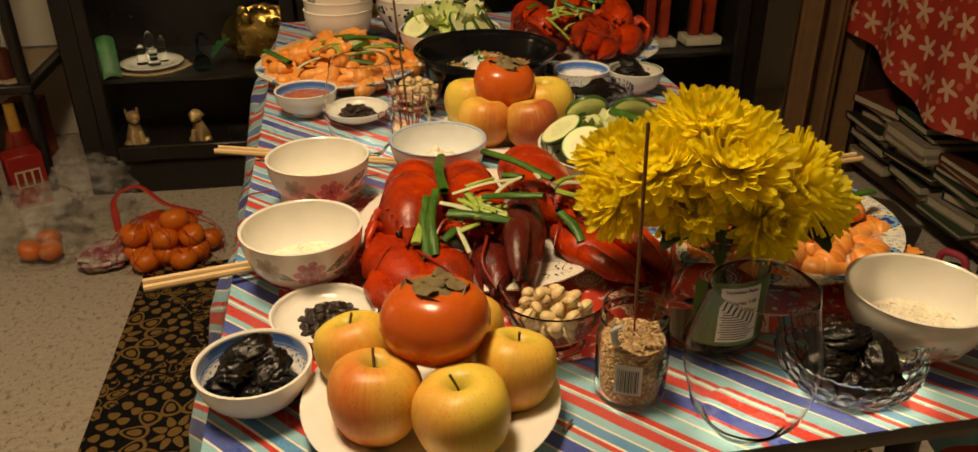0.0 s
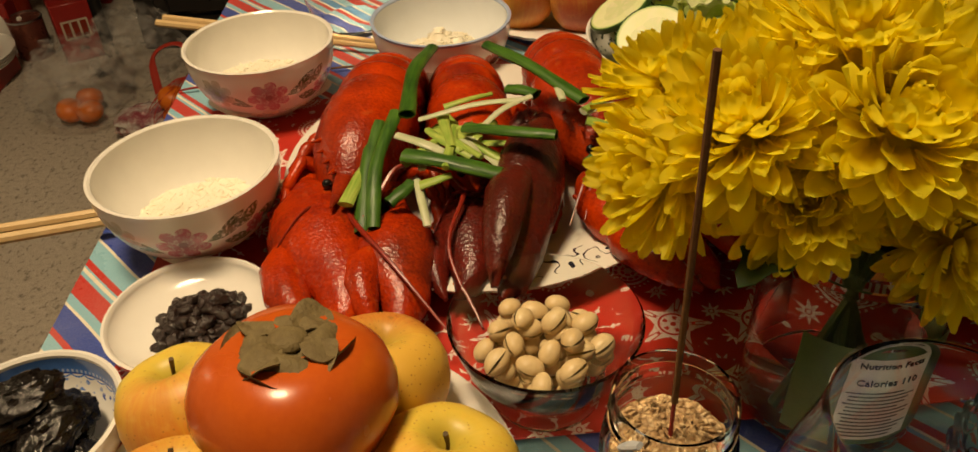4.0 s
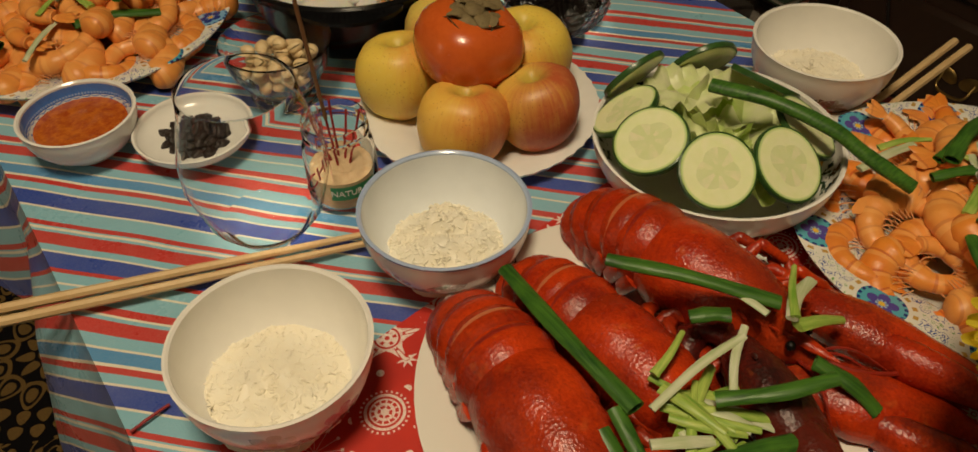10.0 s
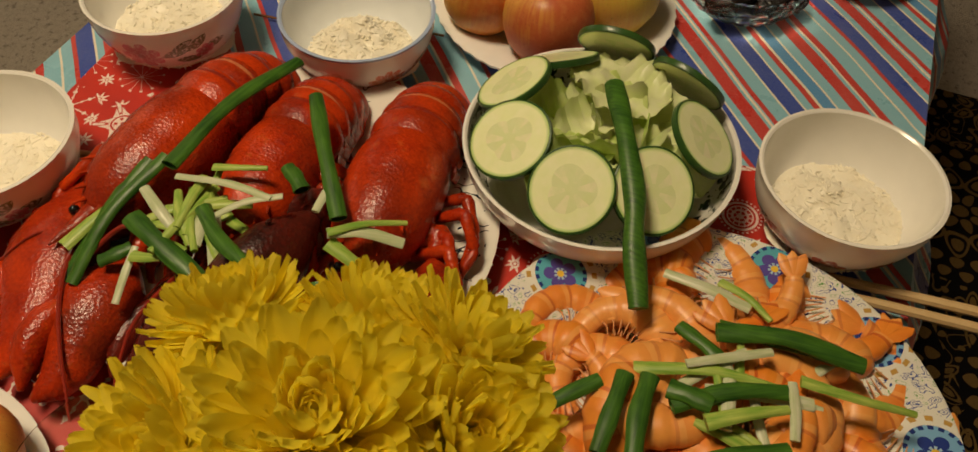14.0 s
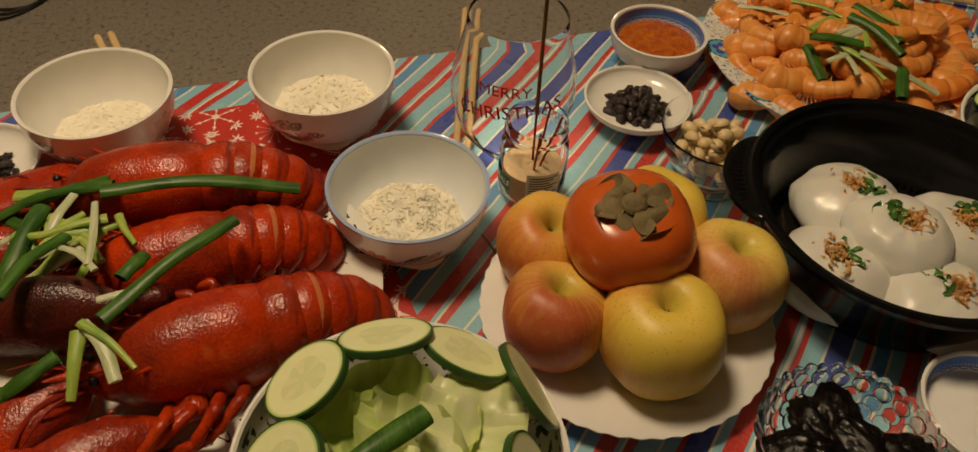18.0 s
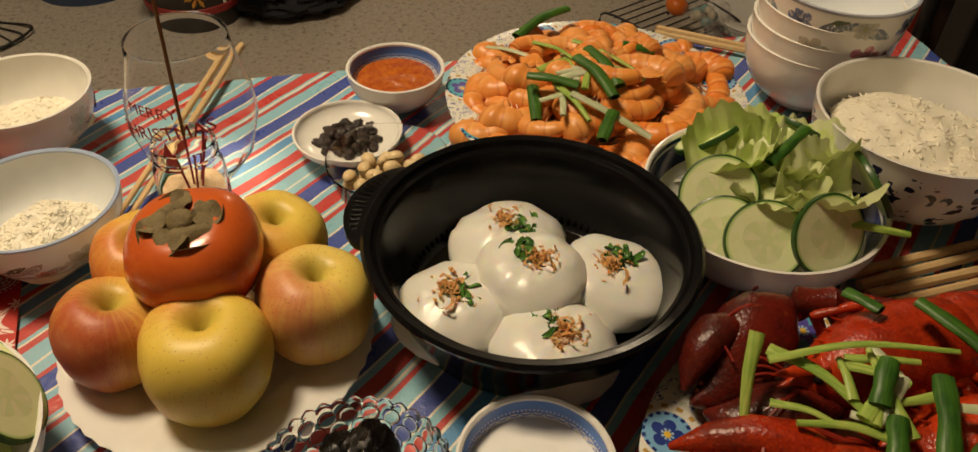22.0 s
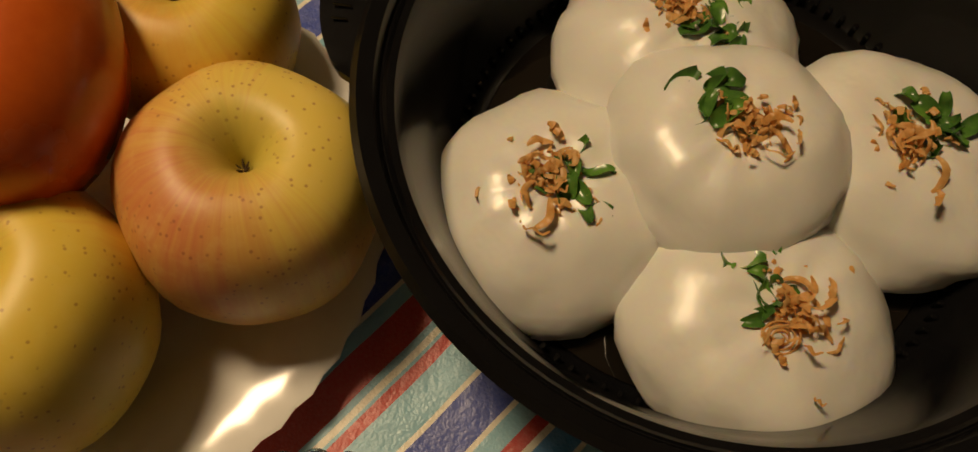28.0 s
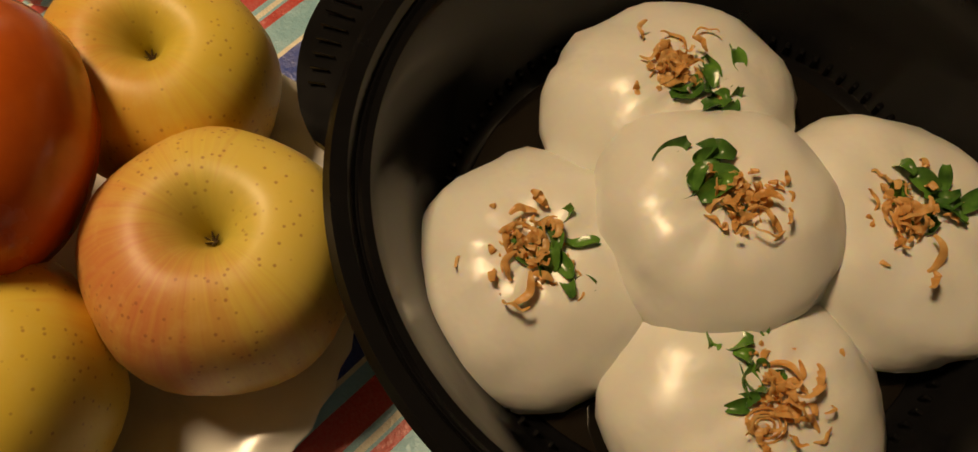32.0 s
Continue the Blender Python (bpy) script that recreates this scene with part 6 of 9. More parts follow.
def lobster(x, y, z, turn, mat, label, size=1.0, flat=1.0):
    lb = thing("lobster", pose(x, y, z, 0, 0, turn) @ Matrix.Scale(size, 4), label, "lobster", "boiled lobsters")
    zc = 0.030
    shell = []
    prof = [(0.045, 0.024, 0.024), (0.040, 0.0285, 0.029), (0.025, 0.031, 0.0320), (0.008, 0.0315, 0.0325), (0.0035, 0.0300, 0.0312), (-0.001, 0.0305, 0.0316), (-0.015, 0.029, 0.0295), (-0.030, 0.0245, 0.025), (-0.042, 0.0185, 0.0190), (-0.052, 0.0120, 0.0125), (-0.060, 0.0050, 0.0060), (-0.073, 0.0010, 0.0012)]
    for yy, rx, rz in prof:
        shell.append(((0, yy, zc - (0.004 if yy < -0.04 else 0)), rx, rz * flat))
    part("carapace", loft(shell, 28), mat, lb, "smooth glossy carapace")
    part("rostrum", loft([((0, -0.050, zc + 0.008), 0.006, 0.004), ((0, -0.064, zc + 0.008), 0.004, 0.003), ((0, -0.080, zc + 0.010), 0.0006, 0.0006)], 10), mat, lb)
    for s in (-1, 1):
        for k in range(4):
            part("spine", loft([((s * (0.006 + 0.004 * k), -0.048 + 0.008 * k, zc + 0.012 + 0.002 * k), 0.0016, 0.0016), ((s * (0.007 + 0.005 * k), -0.056 + 0.008 * k, zc + 0.015 + 0.002 * k), 0.0003, 0.0003)], 7), mat, lb)
        part("eye", ball(0.0031, 0.0031, 0.0031, 12, 8), M["black_bead"], lb, "glossy black eye", pose(s * 0.0085, -0.055, zc + 0.008))
        for k in range(3):
            inner = [(s * 0.004, -0.060, zc - 0.004), (s * (0.010 + 0.003 * k), -0.078, zc - 0.002 + 0.004 * k), (s * (0.012 + 0.010 * k), -0.096 - 0.004 * k, zc - 0.010)]
            part("feeler", tube(inner, 0.0013, 10, 6, 0.0003), M["antenna"], lb)
    # the tail: six overlapping rings that curl down
    path = [(0.046, 0.030, 0), (0.059, 0.0302, 6), (0.072, 0.0285, 17), (0.0845, 0.0245, 34), (0.0940, 0.0180, 54), (0.0990, 0.0095, 78)]
    for k, (yy, zz, ang) in enumerate(path):
        rx, rz = 0.0285 - 0.0012 * k, 0.0275 - 0.0017 * k
        ring = loft([((0, -0.010, 0), rx * 0.90, rz * 0.90), ((0, -0.004, 0.0003), rx * 0.97, rz * 0.97), ((0, 0.004, 0.0006), rx * 1.045, rz * 1.045), ((0, 0.0062, 0.0006), rx * 1.05, rz * 1.05), ((0, 0.0072, 0.0003), rx * 1.02, rz * 1.02), ((0, 0.0074, 0), rx * 0.90, rz * 0.90)], 30)
        part("tail_ring", ring, mat, lb, "", pose(0, yy, zz, -ang, 0, 0))
        pale = (k + int(abs(x) * 1000)) % 4 == 1
        part("tail_joint", loft([((0, 0.0066, 0.0005), rx * 1.020, rz * 1.020), ((0, 0.0071, 0.0005), rx * 1.036, rz * 1.036), ((0, 0.0079, 0.0003), rx * 1.016, rz * 1.016), ((0, 0.0084, 0.0002), rx * 0.96, rz * 0.96)], 30), M["joint" if pale else "antenna"], lb, ("pale" if pale else "dark red") + " membrane between tail rings", pose(0, yy, zz, -ang, 0, 0))
        for s in (-1, 1):
            part("tail_flap", loft([((s * rx * 0.97, -0.004, -rz * 0.15), 0.0025, 0.006), ((s * rx * 1.02, 0.002, -rz * 0.55), 0.0022, 0.005), ((s * rx * 0.95, 0.004, -rz * 0.92), 0.0006, 0.0015)], 8, (0, 1, 0)), mat, lb, "", pose(0, yy, zz, -ang, 0, 0))

    def fan(u, v):
        a = radians(-40 + 80 * u)
        return ((0.010 + 0.024 * v) * math.sin(a) * 1.3, 0.088 - 0.030 * v * math.cos(a), 0.004 + 0.002 * math.sin(u * 25))

    part("tail_fan", sheet(fan, 20, 6, 0.002), mat, lb)
    rng = random.Random(int(x * 1e4))
    for s in (-1, 1):
        for k in range(4):
            y0 = 0.022 - 0.014 * k
            o = rng.uniform(-0.004, 0.004)
            f = s * (0.70 if s < 0 and x < -0.1 else 1.0)
            pts = [(s * 0.020, y0, 0.014), (f * (0.044 + o), y0 - 0.004, 0.033 + o), (f * (0.055 + o), y0 - 0.024 + o, 0.024), (f * (0.053 - o), y0 - 0.044, 0.009), (f * (0.046 - o), y0 - 0.058, 0.002)]
            limb(lb, [lb.matrix_basis @ Vector(p) for p in pts], 0.0041, mat)
    return lb


def feeler(parent, pts, r=0.0020):
    inv = parent.matrix_basis.inverted()
    part("antenna", tube([inv @ Vector(p) for p in pts], r, 24, 7, r * 0.35), M["antenna"], parent, "long thin dark red antenna")


RS, DS, CS = M["red_shell"], M["dark_shell"], M["claw_shell"]
LZ = TZ + 0.010
l1 = lobster(-0.132, 0.347, LZ, -8, RS, "whole boiled red lobster on a white platter", 1.03)
claw(l1, (-0.166, 0.318, TZ + 0.030), (-0.140, 0.192, TZ + 0.021), 0.062, -12, CS, 0.020)
limb(l1, [(-0.150, 0.350, TZ + 0.025), (-0.168, 0.336, TZ + 0.032), (-0.167, 0.316, TZ + 0.030)], 0.010, RS, "arm")
claw(l1, (-0.107, 0.282, TZ + 0.032), (-0.113, 0.192, TZ + 0.022), 0.048, 14, CS, 0.018)
limb(l1, [(-0.125, 0.318, TZ + 0.030), (-0.112, 0.300, TZ + 0.034), (-0.107, 0.281, TZ + 0.032)], 0.008, RS, "arm")
feeler(l1, [(-0.141, 0.285, TZ + 0.040), (-0.128, 0.255, TZ + 0.045), (-0.108, 0.225, TZ + 0.042), (-0.080, 0.190, TZ + 0.026)])
feeler(l1, [(-0.134, 0.285, TZ + 0.040), (-0.120, 0.270, TZ + 0.050), (-0.105, 0.287, TZ + 0.062), (-0.080, 0.285, TZ + 0.058), (-0.068, 0.275, TZ + 0.052)])
l2 = lobster(-0.064, 0.358, LZ - 0.003, 2, RS, "whole boiled lobster with dark speckles on a platter", 0.95)
claw(l2, (-0.018, 0.338, TZ + 0.055), (-0.054, 0.200, TZ + 0.036), 0.050, 62, DS, 0.019)
limb(l2, [(-0.045, 0.345, TZ + 0.035), (-0.024, 0.356, TZ + 0.050), (-0.018, 0.336, TZ + 0.056)], 0.010, DS, "arm")
claw(l2, (-0.062, 0.300, TZ + 0.028), (-0.078, 0.218, TZ + 0.018), 0.044, -10, DS, 0.017)
feeler(l2, [(-0.068, 0.290, TZ + 0.040), (-0.070, 0.270, TZ + 0.048), (-0.078, 0.240, TZ + 0.036), (-0.062, 0.192, TZ + 0.022)])
l3 = lobster(0.012, 0.372, LZ, 6, RS, "whole boiled red lobster on a white platter", 1.0)
claw(l3, (0.004, 0.312, TZ + 0.028), (0.062, 0.214, TZ + 0.020), 0.052, 10, CS, 0.018)
claw(l3, (0.052, 0.352, TZ + 0.030), (0.092, 0.218, TZ + 0.026), 0.048, 30, CS, 0.018)
limb(l3, [(0.026, 0.350, TZ + 0.028), (0.046, 0.372, TZ + 0.034), (0.053, 0.350, TZ + 0.031)], 0.009, RS, "arm")
feeler(l3, [(0.020, 0.310, TZ + 0.038), (0.032, 0.285, TZ + 0.040), (0.060, 0.272, TZ + 0.034), (0.074, 0.286, TZ + 0.034), (0.064, 0.300, TZ + 0.034)])
l4 = lobster(0.160, 1.020, LZ + 0.004, 4, RS, "boiled lobster heaped on a flowered plate", 1.0)
claw(l4, (0.112, 0.978, TZ + 0.050), (0.152, 0.900, TZ + 0.024), 0.054, 40, DS, 0.022)
limb(l4, [(0.140, 1.010, TZ + 0.040), (0.122, 1.006, TZ + 0.055), (0.112, 0.980, TZ + 0.052)], 0.011, DS, "arm")
limb(l4, [(0.150, 1.015, TZ + 0.045), (0.140, 1.045, TZ + 0.060), (0.118, 1.010, TZ + 0.056), (0.115, 0.985, TZ + 0.052)], 0.0042, DS, "leg")
limb(l4, [(0.150, 1.000, TZ + 0.045), (0.133, 1.020, TZ + 0.064), (0.126, 0.985, TZ + 0.050)], 0.0040, RS, "leg")
claw(l4, (0.182, 0.982, TZ + 0.030), (0.158, 0.908, TZ + 0.022), 0.044, -8, DS, 0.017)
l5 = lobster(0.232, 1.040, LZ + 0.010, -6, RS, "boiled lobster heaped on a flowered plate", 1.0)
claw(l5, (0.262, 1.000, TZ + 0.046), (0.192, 0.866, TZ + 0.038), 0.058, 30, CS, 0.022)
claw(l5, (0.286, 0.972, TZ + 0.026), (0.216, 0.860, TZ + 0.022), 0.056, -14, CS, 0.019)
limb(l5, [(0.238, 1.020, TZ + 0.040), (0.256, 1.015, TZ + 0.050), (0.250, 0.993, TZ + 0.045)], 0.009, RS, "arm")
feeler(l5, [(0.222, 0.968, TZ + 0.055), (0.200, 0.925, TZ + 0.062), (0.222, 0.905, TZ + 0.056), (0.245, 0.890, TZ + 0.050)], 0.0019)
feeler(l5, [(0.226, 0.968, TZ + 0.058), (0.228, 0.930, TZ + 0.066), (0.240, 0.915, TZ + 0.050), (0.256, 0.900, TZ + 0.044)], 0.0018)
feeler(l4, [(0.146, 0.958, TZ + 0.046), (0.122, 0.950, TZ + 0.062), (0.128, 0.925, TZ + 0.056), (0.150, 0.925, TZ + 0.050)], 0.0017)
l6 = lobster(0.305, 1.030, LZ + 0.004, -14, RS, "boiled lobster heaped on a flowered plate", 0.95)
claw(l6, (0.320, 0.990, TZ + 0.034), (0.262, 0.880, TZ + 0.026), 0.054, 10, CS, 0.019)


for lb in (l1, l2, l3):
    lb.location += Vector((0.005, -0.004, 0.003))
for lb in (l4, l5, l6):
    lb.location += Vector((0.002, 0.006, 0.010))


# ---- scallions ----
def scallion(x0, y0, z0, x1, y1, z1, kind, group, seed):
    rng = random.Random(seed)
    a, b = Vector((x0, y0, z0)), Vector((x1, y1, z1))
    L = (b - a).length
    mid = a.lerp(b, 0.5) + Vector((rng.uniform(-0.06, 0.06) * L, rng.uniform(-0.06, 0.06) * L, 0.04 * L))
    n = 12
    own = Matrix.Translation(a) @ (b - a).to_track_quat("X", "Z").to_matrix().to_4x4()
    inv = own.inverted()
    c = curve_points([inv @ a, inv @ mid, inv @ b], n)
    if kind == "g":
        r = rng.uniform(0.0042, 0.0062)
        st = [(p, r * (0.94 + 0.08 * math.sin(i * 0.9 + seed)), r * rng.uniform(0.50, 0.60)) for i, p in enumerate(c)]
        outer = loft(st, 12, caps=False)
        inner = loft([(p, rx * 0.82, rz * 0.78) for p, rx, rz in st], 12, caps=False)
        n0 = len(outer[0])
        rim = [(i, (i + 1) % 12, n0 + (i + 1) % 12, n0 + i) for i in range(12)] + [(e + i, e + (i + 1) % 12, n0 + e + (i + 1) % 12, n0 + e + i) for e in ((n - 1) * 12,) for i in range(12)]
        v, f = merge(outer, inner)
        shape, mat, lab = (v, f + rim), M["scallion"], "hollow dark green scallion piece"
    elif kind == "l":
        r = rng.uniform(0.0028, 0.0050)
        shape, mat, lab = loft([(p, r * (1.0 - 0.5 * i / n), r * 0.45) for i, p in enumerate(c)], 10), M["scallion_light"], "flat light green scallion shred"
    else:
        r = rng.uniform(0.0024, 0.0044)
        shape, mat, lab = loft([(p, r * (1.0 - 0.3 * abs(i / n - 0.5)), r * 0.42) for i, p in enumerate(c)], 10), M["scallion_white"], "white scallion shred"
    solo("scallion_piece", shape, mat, own, lab + " on the food", "scallion", group)


ON_LOBSTER = [
    (-0.089, 0.450, 0.625, -0.101, 0.329, 0.640, "g"), (-0.050, 0.408, 0.645, 0.006, 0.331, 0.642, "g"), (-0.119, 0.333, 0.633, -0.126, 0.256, 0.608, "g"),
    (-0.108, 0.336, 0.638, -0.119, 0.253, 0.613, "g"), (-0.066, 0.310, 0.640, -0.016, 0.280, 0.650, "g"), (0.007, 0.302, 0.620, 0.019, 0.266, 0.606, "g"),
    (-0.079, 0.339, 0.638, -0.049, 0.349, 0.640, "l"), (-0.094, 0.325, 0.638, -0.031, 0.325, 0.648, "w"), (-0.107, 0.312, 0.636, -0.079, 0.297, 0.632, "w"),
    (-0.102, 0.293, 0.634, -0.047, 0.274, 0.630, "g"), (-0.093, 0.276, 0.624, -0.075, 0.279, 0.628, "l"), (-0.111, 0.269, 0.618, -0.098, 0.282, 0.622, "g"),
    (-0.095, 0.282, 0.624, -0.089, 0.251, 0.614, "w"), (0.004, 0.321, 0.640, 0.042, 0.336, 0.632, "w"),
    (0.005, 0.320, 0.642, 0.039, 0.347, 0.636, "l"), (-0.080, 0.332, 0.636, -0.074, 0.295, 0.636, "l"), (-0.059, 0.305, 0.640, -0.026, 0.329, 0.648, "w"),
    (-0.009, 0.357, 0.642, -0.007, 0.329, 0.644, "w"), (0.006, 0.318, 0.636, 0.041, 0.311, 0.622, "l"), (-0.039, 0.354, 0.640, -0.022, 0.341, 0.642, "g")]
ON_SHRIMP = [
    (0.197, 0.347, 0.620, 0.223, 0.332, 0.624, "g"), (0.216, 0.347, 0.626, 0.292, 0.359, 0.622, "g"), (0.178, 0.304, 0.628, 0.177, 0.258, 0.628, "g"), (0.190, 0.306, 0.630, 0.194, 0.258, 0.630, "g"),
    (0.181, 0.312, 0.622, 0.250, 0.325, 0.628, "l"), (0.257, 0.330, 0.630, 0.263, 0.299, 0.630, "w"), (0.262, 0.336, 0.625, 0.322, 0.346, 0.615, "l"), (0.137, 0.264, 0.615, 0.167, 0.300, 0.620, "g"),
    (0.221, 0.291, 0.632, 0.257, 0.313, 0.632, "l"), (0.260, 0.326, 0.628, 0.204, 0.295, 0.628, "g"), (0.217, 0.355, 0.620, 0.280, 0.360, 0.620, "g"), (0.261, 0.291, 0.632, 0.197, 0.249, 0.632, "g"),
    (0.298, 0.282, 0.615, 0.344, 0.303, 0.612, "g"), (0.213, 0.395, 0.606, 0.244, 0.375, 0.612, "l"), (0.200, 0.303, 0.630, 0.222, 0.301, 0.632, "g"), (0.205, 0.320, 0.630, 0.245, 0.345, 0.628, "w")]
ON_SHRIMP_FAR = [
    (-0.191, 0.901, 0.622, -0.120, 0.897, 0.612, "g"), (-0.165, 0.942, 0.642, -0.108, 0.958, 0.636, "g"), (-0.178, 0.956, 0.642, -0.124, 0.968, 0.636, "g"), (-0.152, 0.896, 0.636, -0.130, 0.934, 0.636, "g"),
    (-0.143, 0.918, 0.632, -0.090, 0.932, 0.628, "l"), (-0.120, 0.925, 0.636, -0.078, 0.982, 0.614, "w"), (-0.099, 0.955, 0.628, -0.071, 0.937, 0.622, "g"), (-0.250, 0.911, 0.618, -0.290, 0.972, 0.622, "g"),
    (-0.190, 0.993, 0.636, -0.183, 1.020, 0.630, "g"), (-0.213, 0.917, 0.632, -0.170, 0.943, 0.636, "l"), (-0.239, 0.880, 0.616, -0.197, 0.920, 0.622, "w"), (-0.200, 0.950, 0.638, -0.150, 0.990, 0.634, "l")]
ON_LOBSTER_FAR = [
    (0.152, 0.932, 0.640, 0.188, 0.915, 0.606, "l"), (0.171, 0.929, 0.640, 0.194, 1.024, 0.652, "l"), (0.161, 0.935, 0.636, 0.211, 0.967, 0.634, "l"), (0.160, 1.020, 0.656, 0.207, 1.036, 0.656, "g"),
    (0.192, 0.984, 0.652, 0.212, 0.969, 0.644, "g"), (0.210, 1.001, 0.656, 0.252, 0.978, 0.650, "g"), (0.133, 0.997, 0.640, 0.154, 1.005, 0.645, "g"), (0.183, 0.930, 0.618, 0.208, 0.958, 0.622, "l"),
    (0.243, 1.015, 0.654, 0.263, 0.979, 0.648, "g"), (0.242, 0.965, 0.640, 0.251, 0.989, 0.650, "l"), (0.226, 1.002, 0.652, 0.234, 1.022, 0.654, "w"), (0.220, 0.975, 0.642, 0.242, 0.963, 0.638, "g"), (0.209, 0.957, 0.636, 0.220, 0.978, 0.634, "w")]
for rows, grp, (dx, dy, dz) in ((ON_LOBSTER, "scallions on the lobsters", (0.005, -0.006, 0.091)), (ON_SHRIMP, "scallions on the shrimp", (0.003, 0.001, 0.088)), (ON_SHRIMP_FAR, "scallions on the shrimp", (-0.014, -0.006, 0.080)),
                                (ON_LOBSTER_FAR, "scallions on the lobsters", (0.001, 0.007, 0.100))):
    for i, (x0, y0, z0, x1, y1, z1, kind) in enumerate(rows):
        scallion(x0 + dx, y0 + dy, z0 + dz, x1 + dx, y1 + dy, z1 + dz, kind, grp, i + len(rows) * 31)
SHRED = random.Random(5)
for cx, cy, cz, n, grp in ((-0.070, 0.299, TZ + 0.070, 16, "scallions on the lobsters"), (0.230, 0.315, TZ + 0.060, 12, "scallions on the shrimp"), (-0.164, 0.939, TZ + 0.062, 14, "scallions on the shrimp"), (0.201, 0.982, TZ + 0.088, 10, "scallions on the lobsters")):
    for i in range(n):
        a, q, L = SHRED.uniform(0, 6.28), abs(SHRED.gauss(0, 0.020)), SHRED.uniform(0.012, 0.028)
        x, y, z = cx + q * math.cos(a), cy + q * math.sin(a), cz - q * 0.25
        b = SHRED.uniform(0, 6.28)
        scallion(x - L * math.cos(b), y - L * math.sin(b), z - 0.002, x + L * math.cos(b), y + L * math.sin(b), z + 0.001, SHRED.choice("lwl"), grp, 500 + i)


# ---- shrimp ----
def shrimp_shapes(curl, R):
    """A peel-on shrimp on its side: ringed body, tail fan, swimming legs, head."""
    n = 44
    st, spine = [], []
    for i in range(n):
        f = i / (n - 1)
        a = radians(curl) * (f - 0.5)
        rr = R * (1.0 + 0.25 * f)
        r = 0.0126 * (1.0 - 0.58 * f) * (0.50 + 0.50 * min(1, f / 0.10) ** 0.6)
        r *= 1.0 + 0.12 * (((f * 6.4) % 1.0) - 0.5)
        c = Vector((rr * math.cos(a), rr * math.sin(a), 0.0))
        spine.append((c, a))
        st.append((c, r * 1.05, r * 0.88))
    body = loft(st, 14)
    c, a = spine[-1]
    tail = []
    for k in (-26, 0, 26):
        d = Vector((math.cos(a + math.pi / 2 + radians(k)), math.sin(a + math.pi / 2 + radians(k)), 0))
        tail.append(loft([(c, 0.0022, 0.0012), (c + d * 0.007, 0.0042, 0.0011), (c + d * 0.014, 0.0030, 0.0006), (c + d * 0.017, 0.0006, 0.0003)], 8))
    legs = []
    for k in range(7):
        cc, aa = spine[4 + 4 * k]
        inn = Vector((-math.cos(aa), -math.sin(aa), 0))
        for z in (-0.0025, 0.0025):
            p0 = cc + inn * 0.006 + Vector((0, 0, z))
            legs.append(tube([p0, p0 + inn * 0.005 + Vector((0.001, 0, z)), p0 + inn * 0.009 + Vector((-0.002, 0.002, z * 1.4))], 0.0007, 5, 5, 0.0003))
    return body, merge(*tail), merge(*legs)


KINDS = []
for curl, R, MS in ((250, 0.0175, M["shrimp_tight"]), (200, 0.021, M["shrimp"]), (120, 0.033, M["shrimp_long"])):
    b, t, lg = shrimp_shapes(curl, R)
    KINDS.append((mesh_of("body", b, MS, True, 60), mesh_of("tail_fan", t, MS), mesh_of("swimmeret_fringe", lg, M["shrimp_leg"])))


def shrimp(m, k):
    s = thing("shrimp", m, "cooked orange shrimp in its shell on a plate", "shrimp", "shrimp on plates")
    for me in KINDS[k]:
        q = part(me.name.split(".")[0], me, None, s)
        if me is KINDS[k][2]:
            q["kind"] = "stuff"


for cx, cy, seed, heap in ((0.233, 0.311, 2, ((15, 0.101, 0.017), (13, 0.074, 0.026), (9, 0.045, 0.036), (4, 0.018, 0.043))),
                           (-0.187, 0.962, 4, ((16, 0.103, 0.017), (14, 0.078, 0.027), (11, 0.052, 0.039), (7, 0.028, 0.049), (2, 0.008, 0.056)))):
    rng = random.Random(seed)
    for n, q, h in heap:
        for i in range(n):
            a = (i + rng.uniform(-0.25, 0.25)) / n * 2 * math.pi + q * 40
            k = rng.choice((0, 0, 1, 1, 2))
            size = rng.uniform(1.02, 1.26)
            m = pose(cx + q * math.cos(a), cy + q * math.sin(a), TZ + h + rng.uniform(-0.002, 0.003), rng.uniform(-16, 16), rng.uniform(-16, 16), math.degrees(a) + rng.choice((0, 60, 120, 180, 250, 310)) + rng.uniform(-25, 25))
            shrimp(m @ Matrix.Scale(size, 4) @ Matrix.Translation((-0.012 if k < 2 else -0.03, 0, 0)), k)

# ---- salads ----
SLICE = mesh_of("flesh", lathe([(0.0, -0.0023), (0.0225, -0.0023), (0.0232, -0.001), (0.0232, 0.001), (0.0225, 0.0023), (0.0, 0.0023)], 36), M["cucumber"])
RIND = mesh_of("rind", lathe([(0.0227, -0.0024), (0.0237, -0.0020), (0.0240, 0.0), (0.0237, 0.0020), (0.0227, 0.0024), (0.0231, 0.0), (0.0227, -0.0024)], 36), M["cucumber_skin"])


def slice_at(x, y, z, rx, ry, k=1.0):
    s = thing("cucumber_slice", pose(x, y, z, rx, ry, 0) @ pose(0, 0, 0, 0, 0, random.Random(int(x * 1e4)).uniform(0, 360)) @ Matrix.Diagonal((k, k * 1.05, 1, 1)), "thick cucumber slice with dark green rind", "cucumber slice", "cucumber slices in salads")
    part("flesh", SLICE, None, s)
    part("rind", RIND, None, s, "dark green rind")


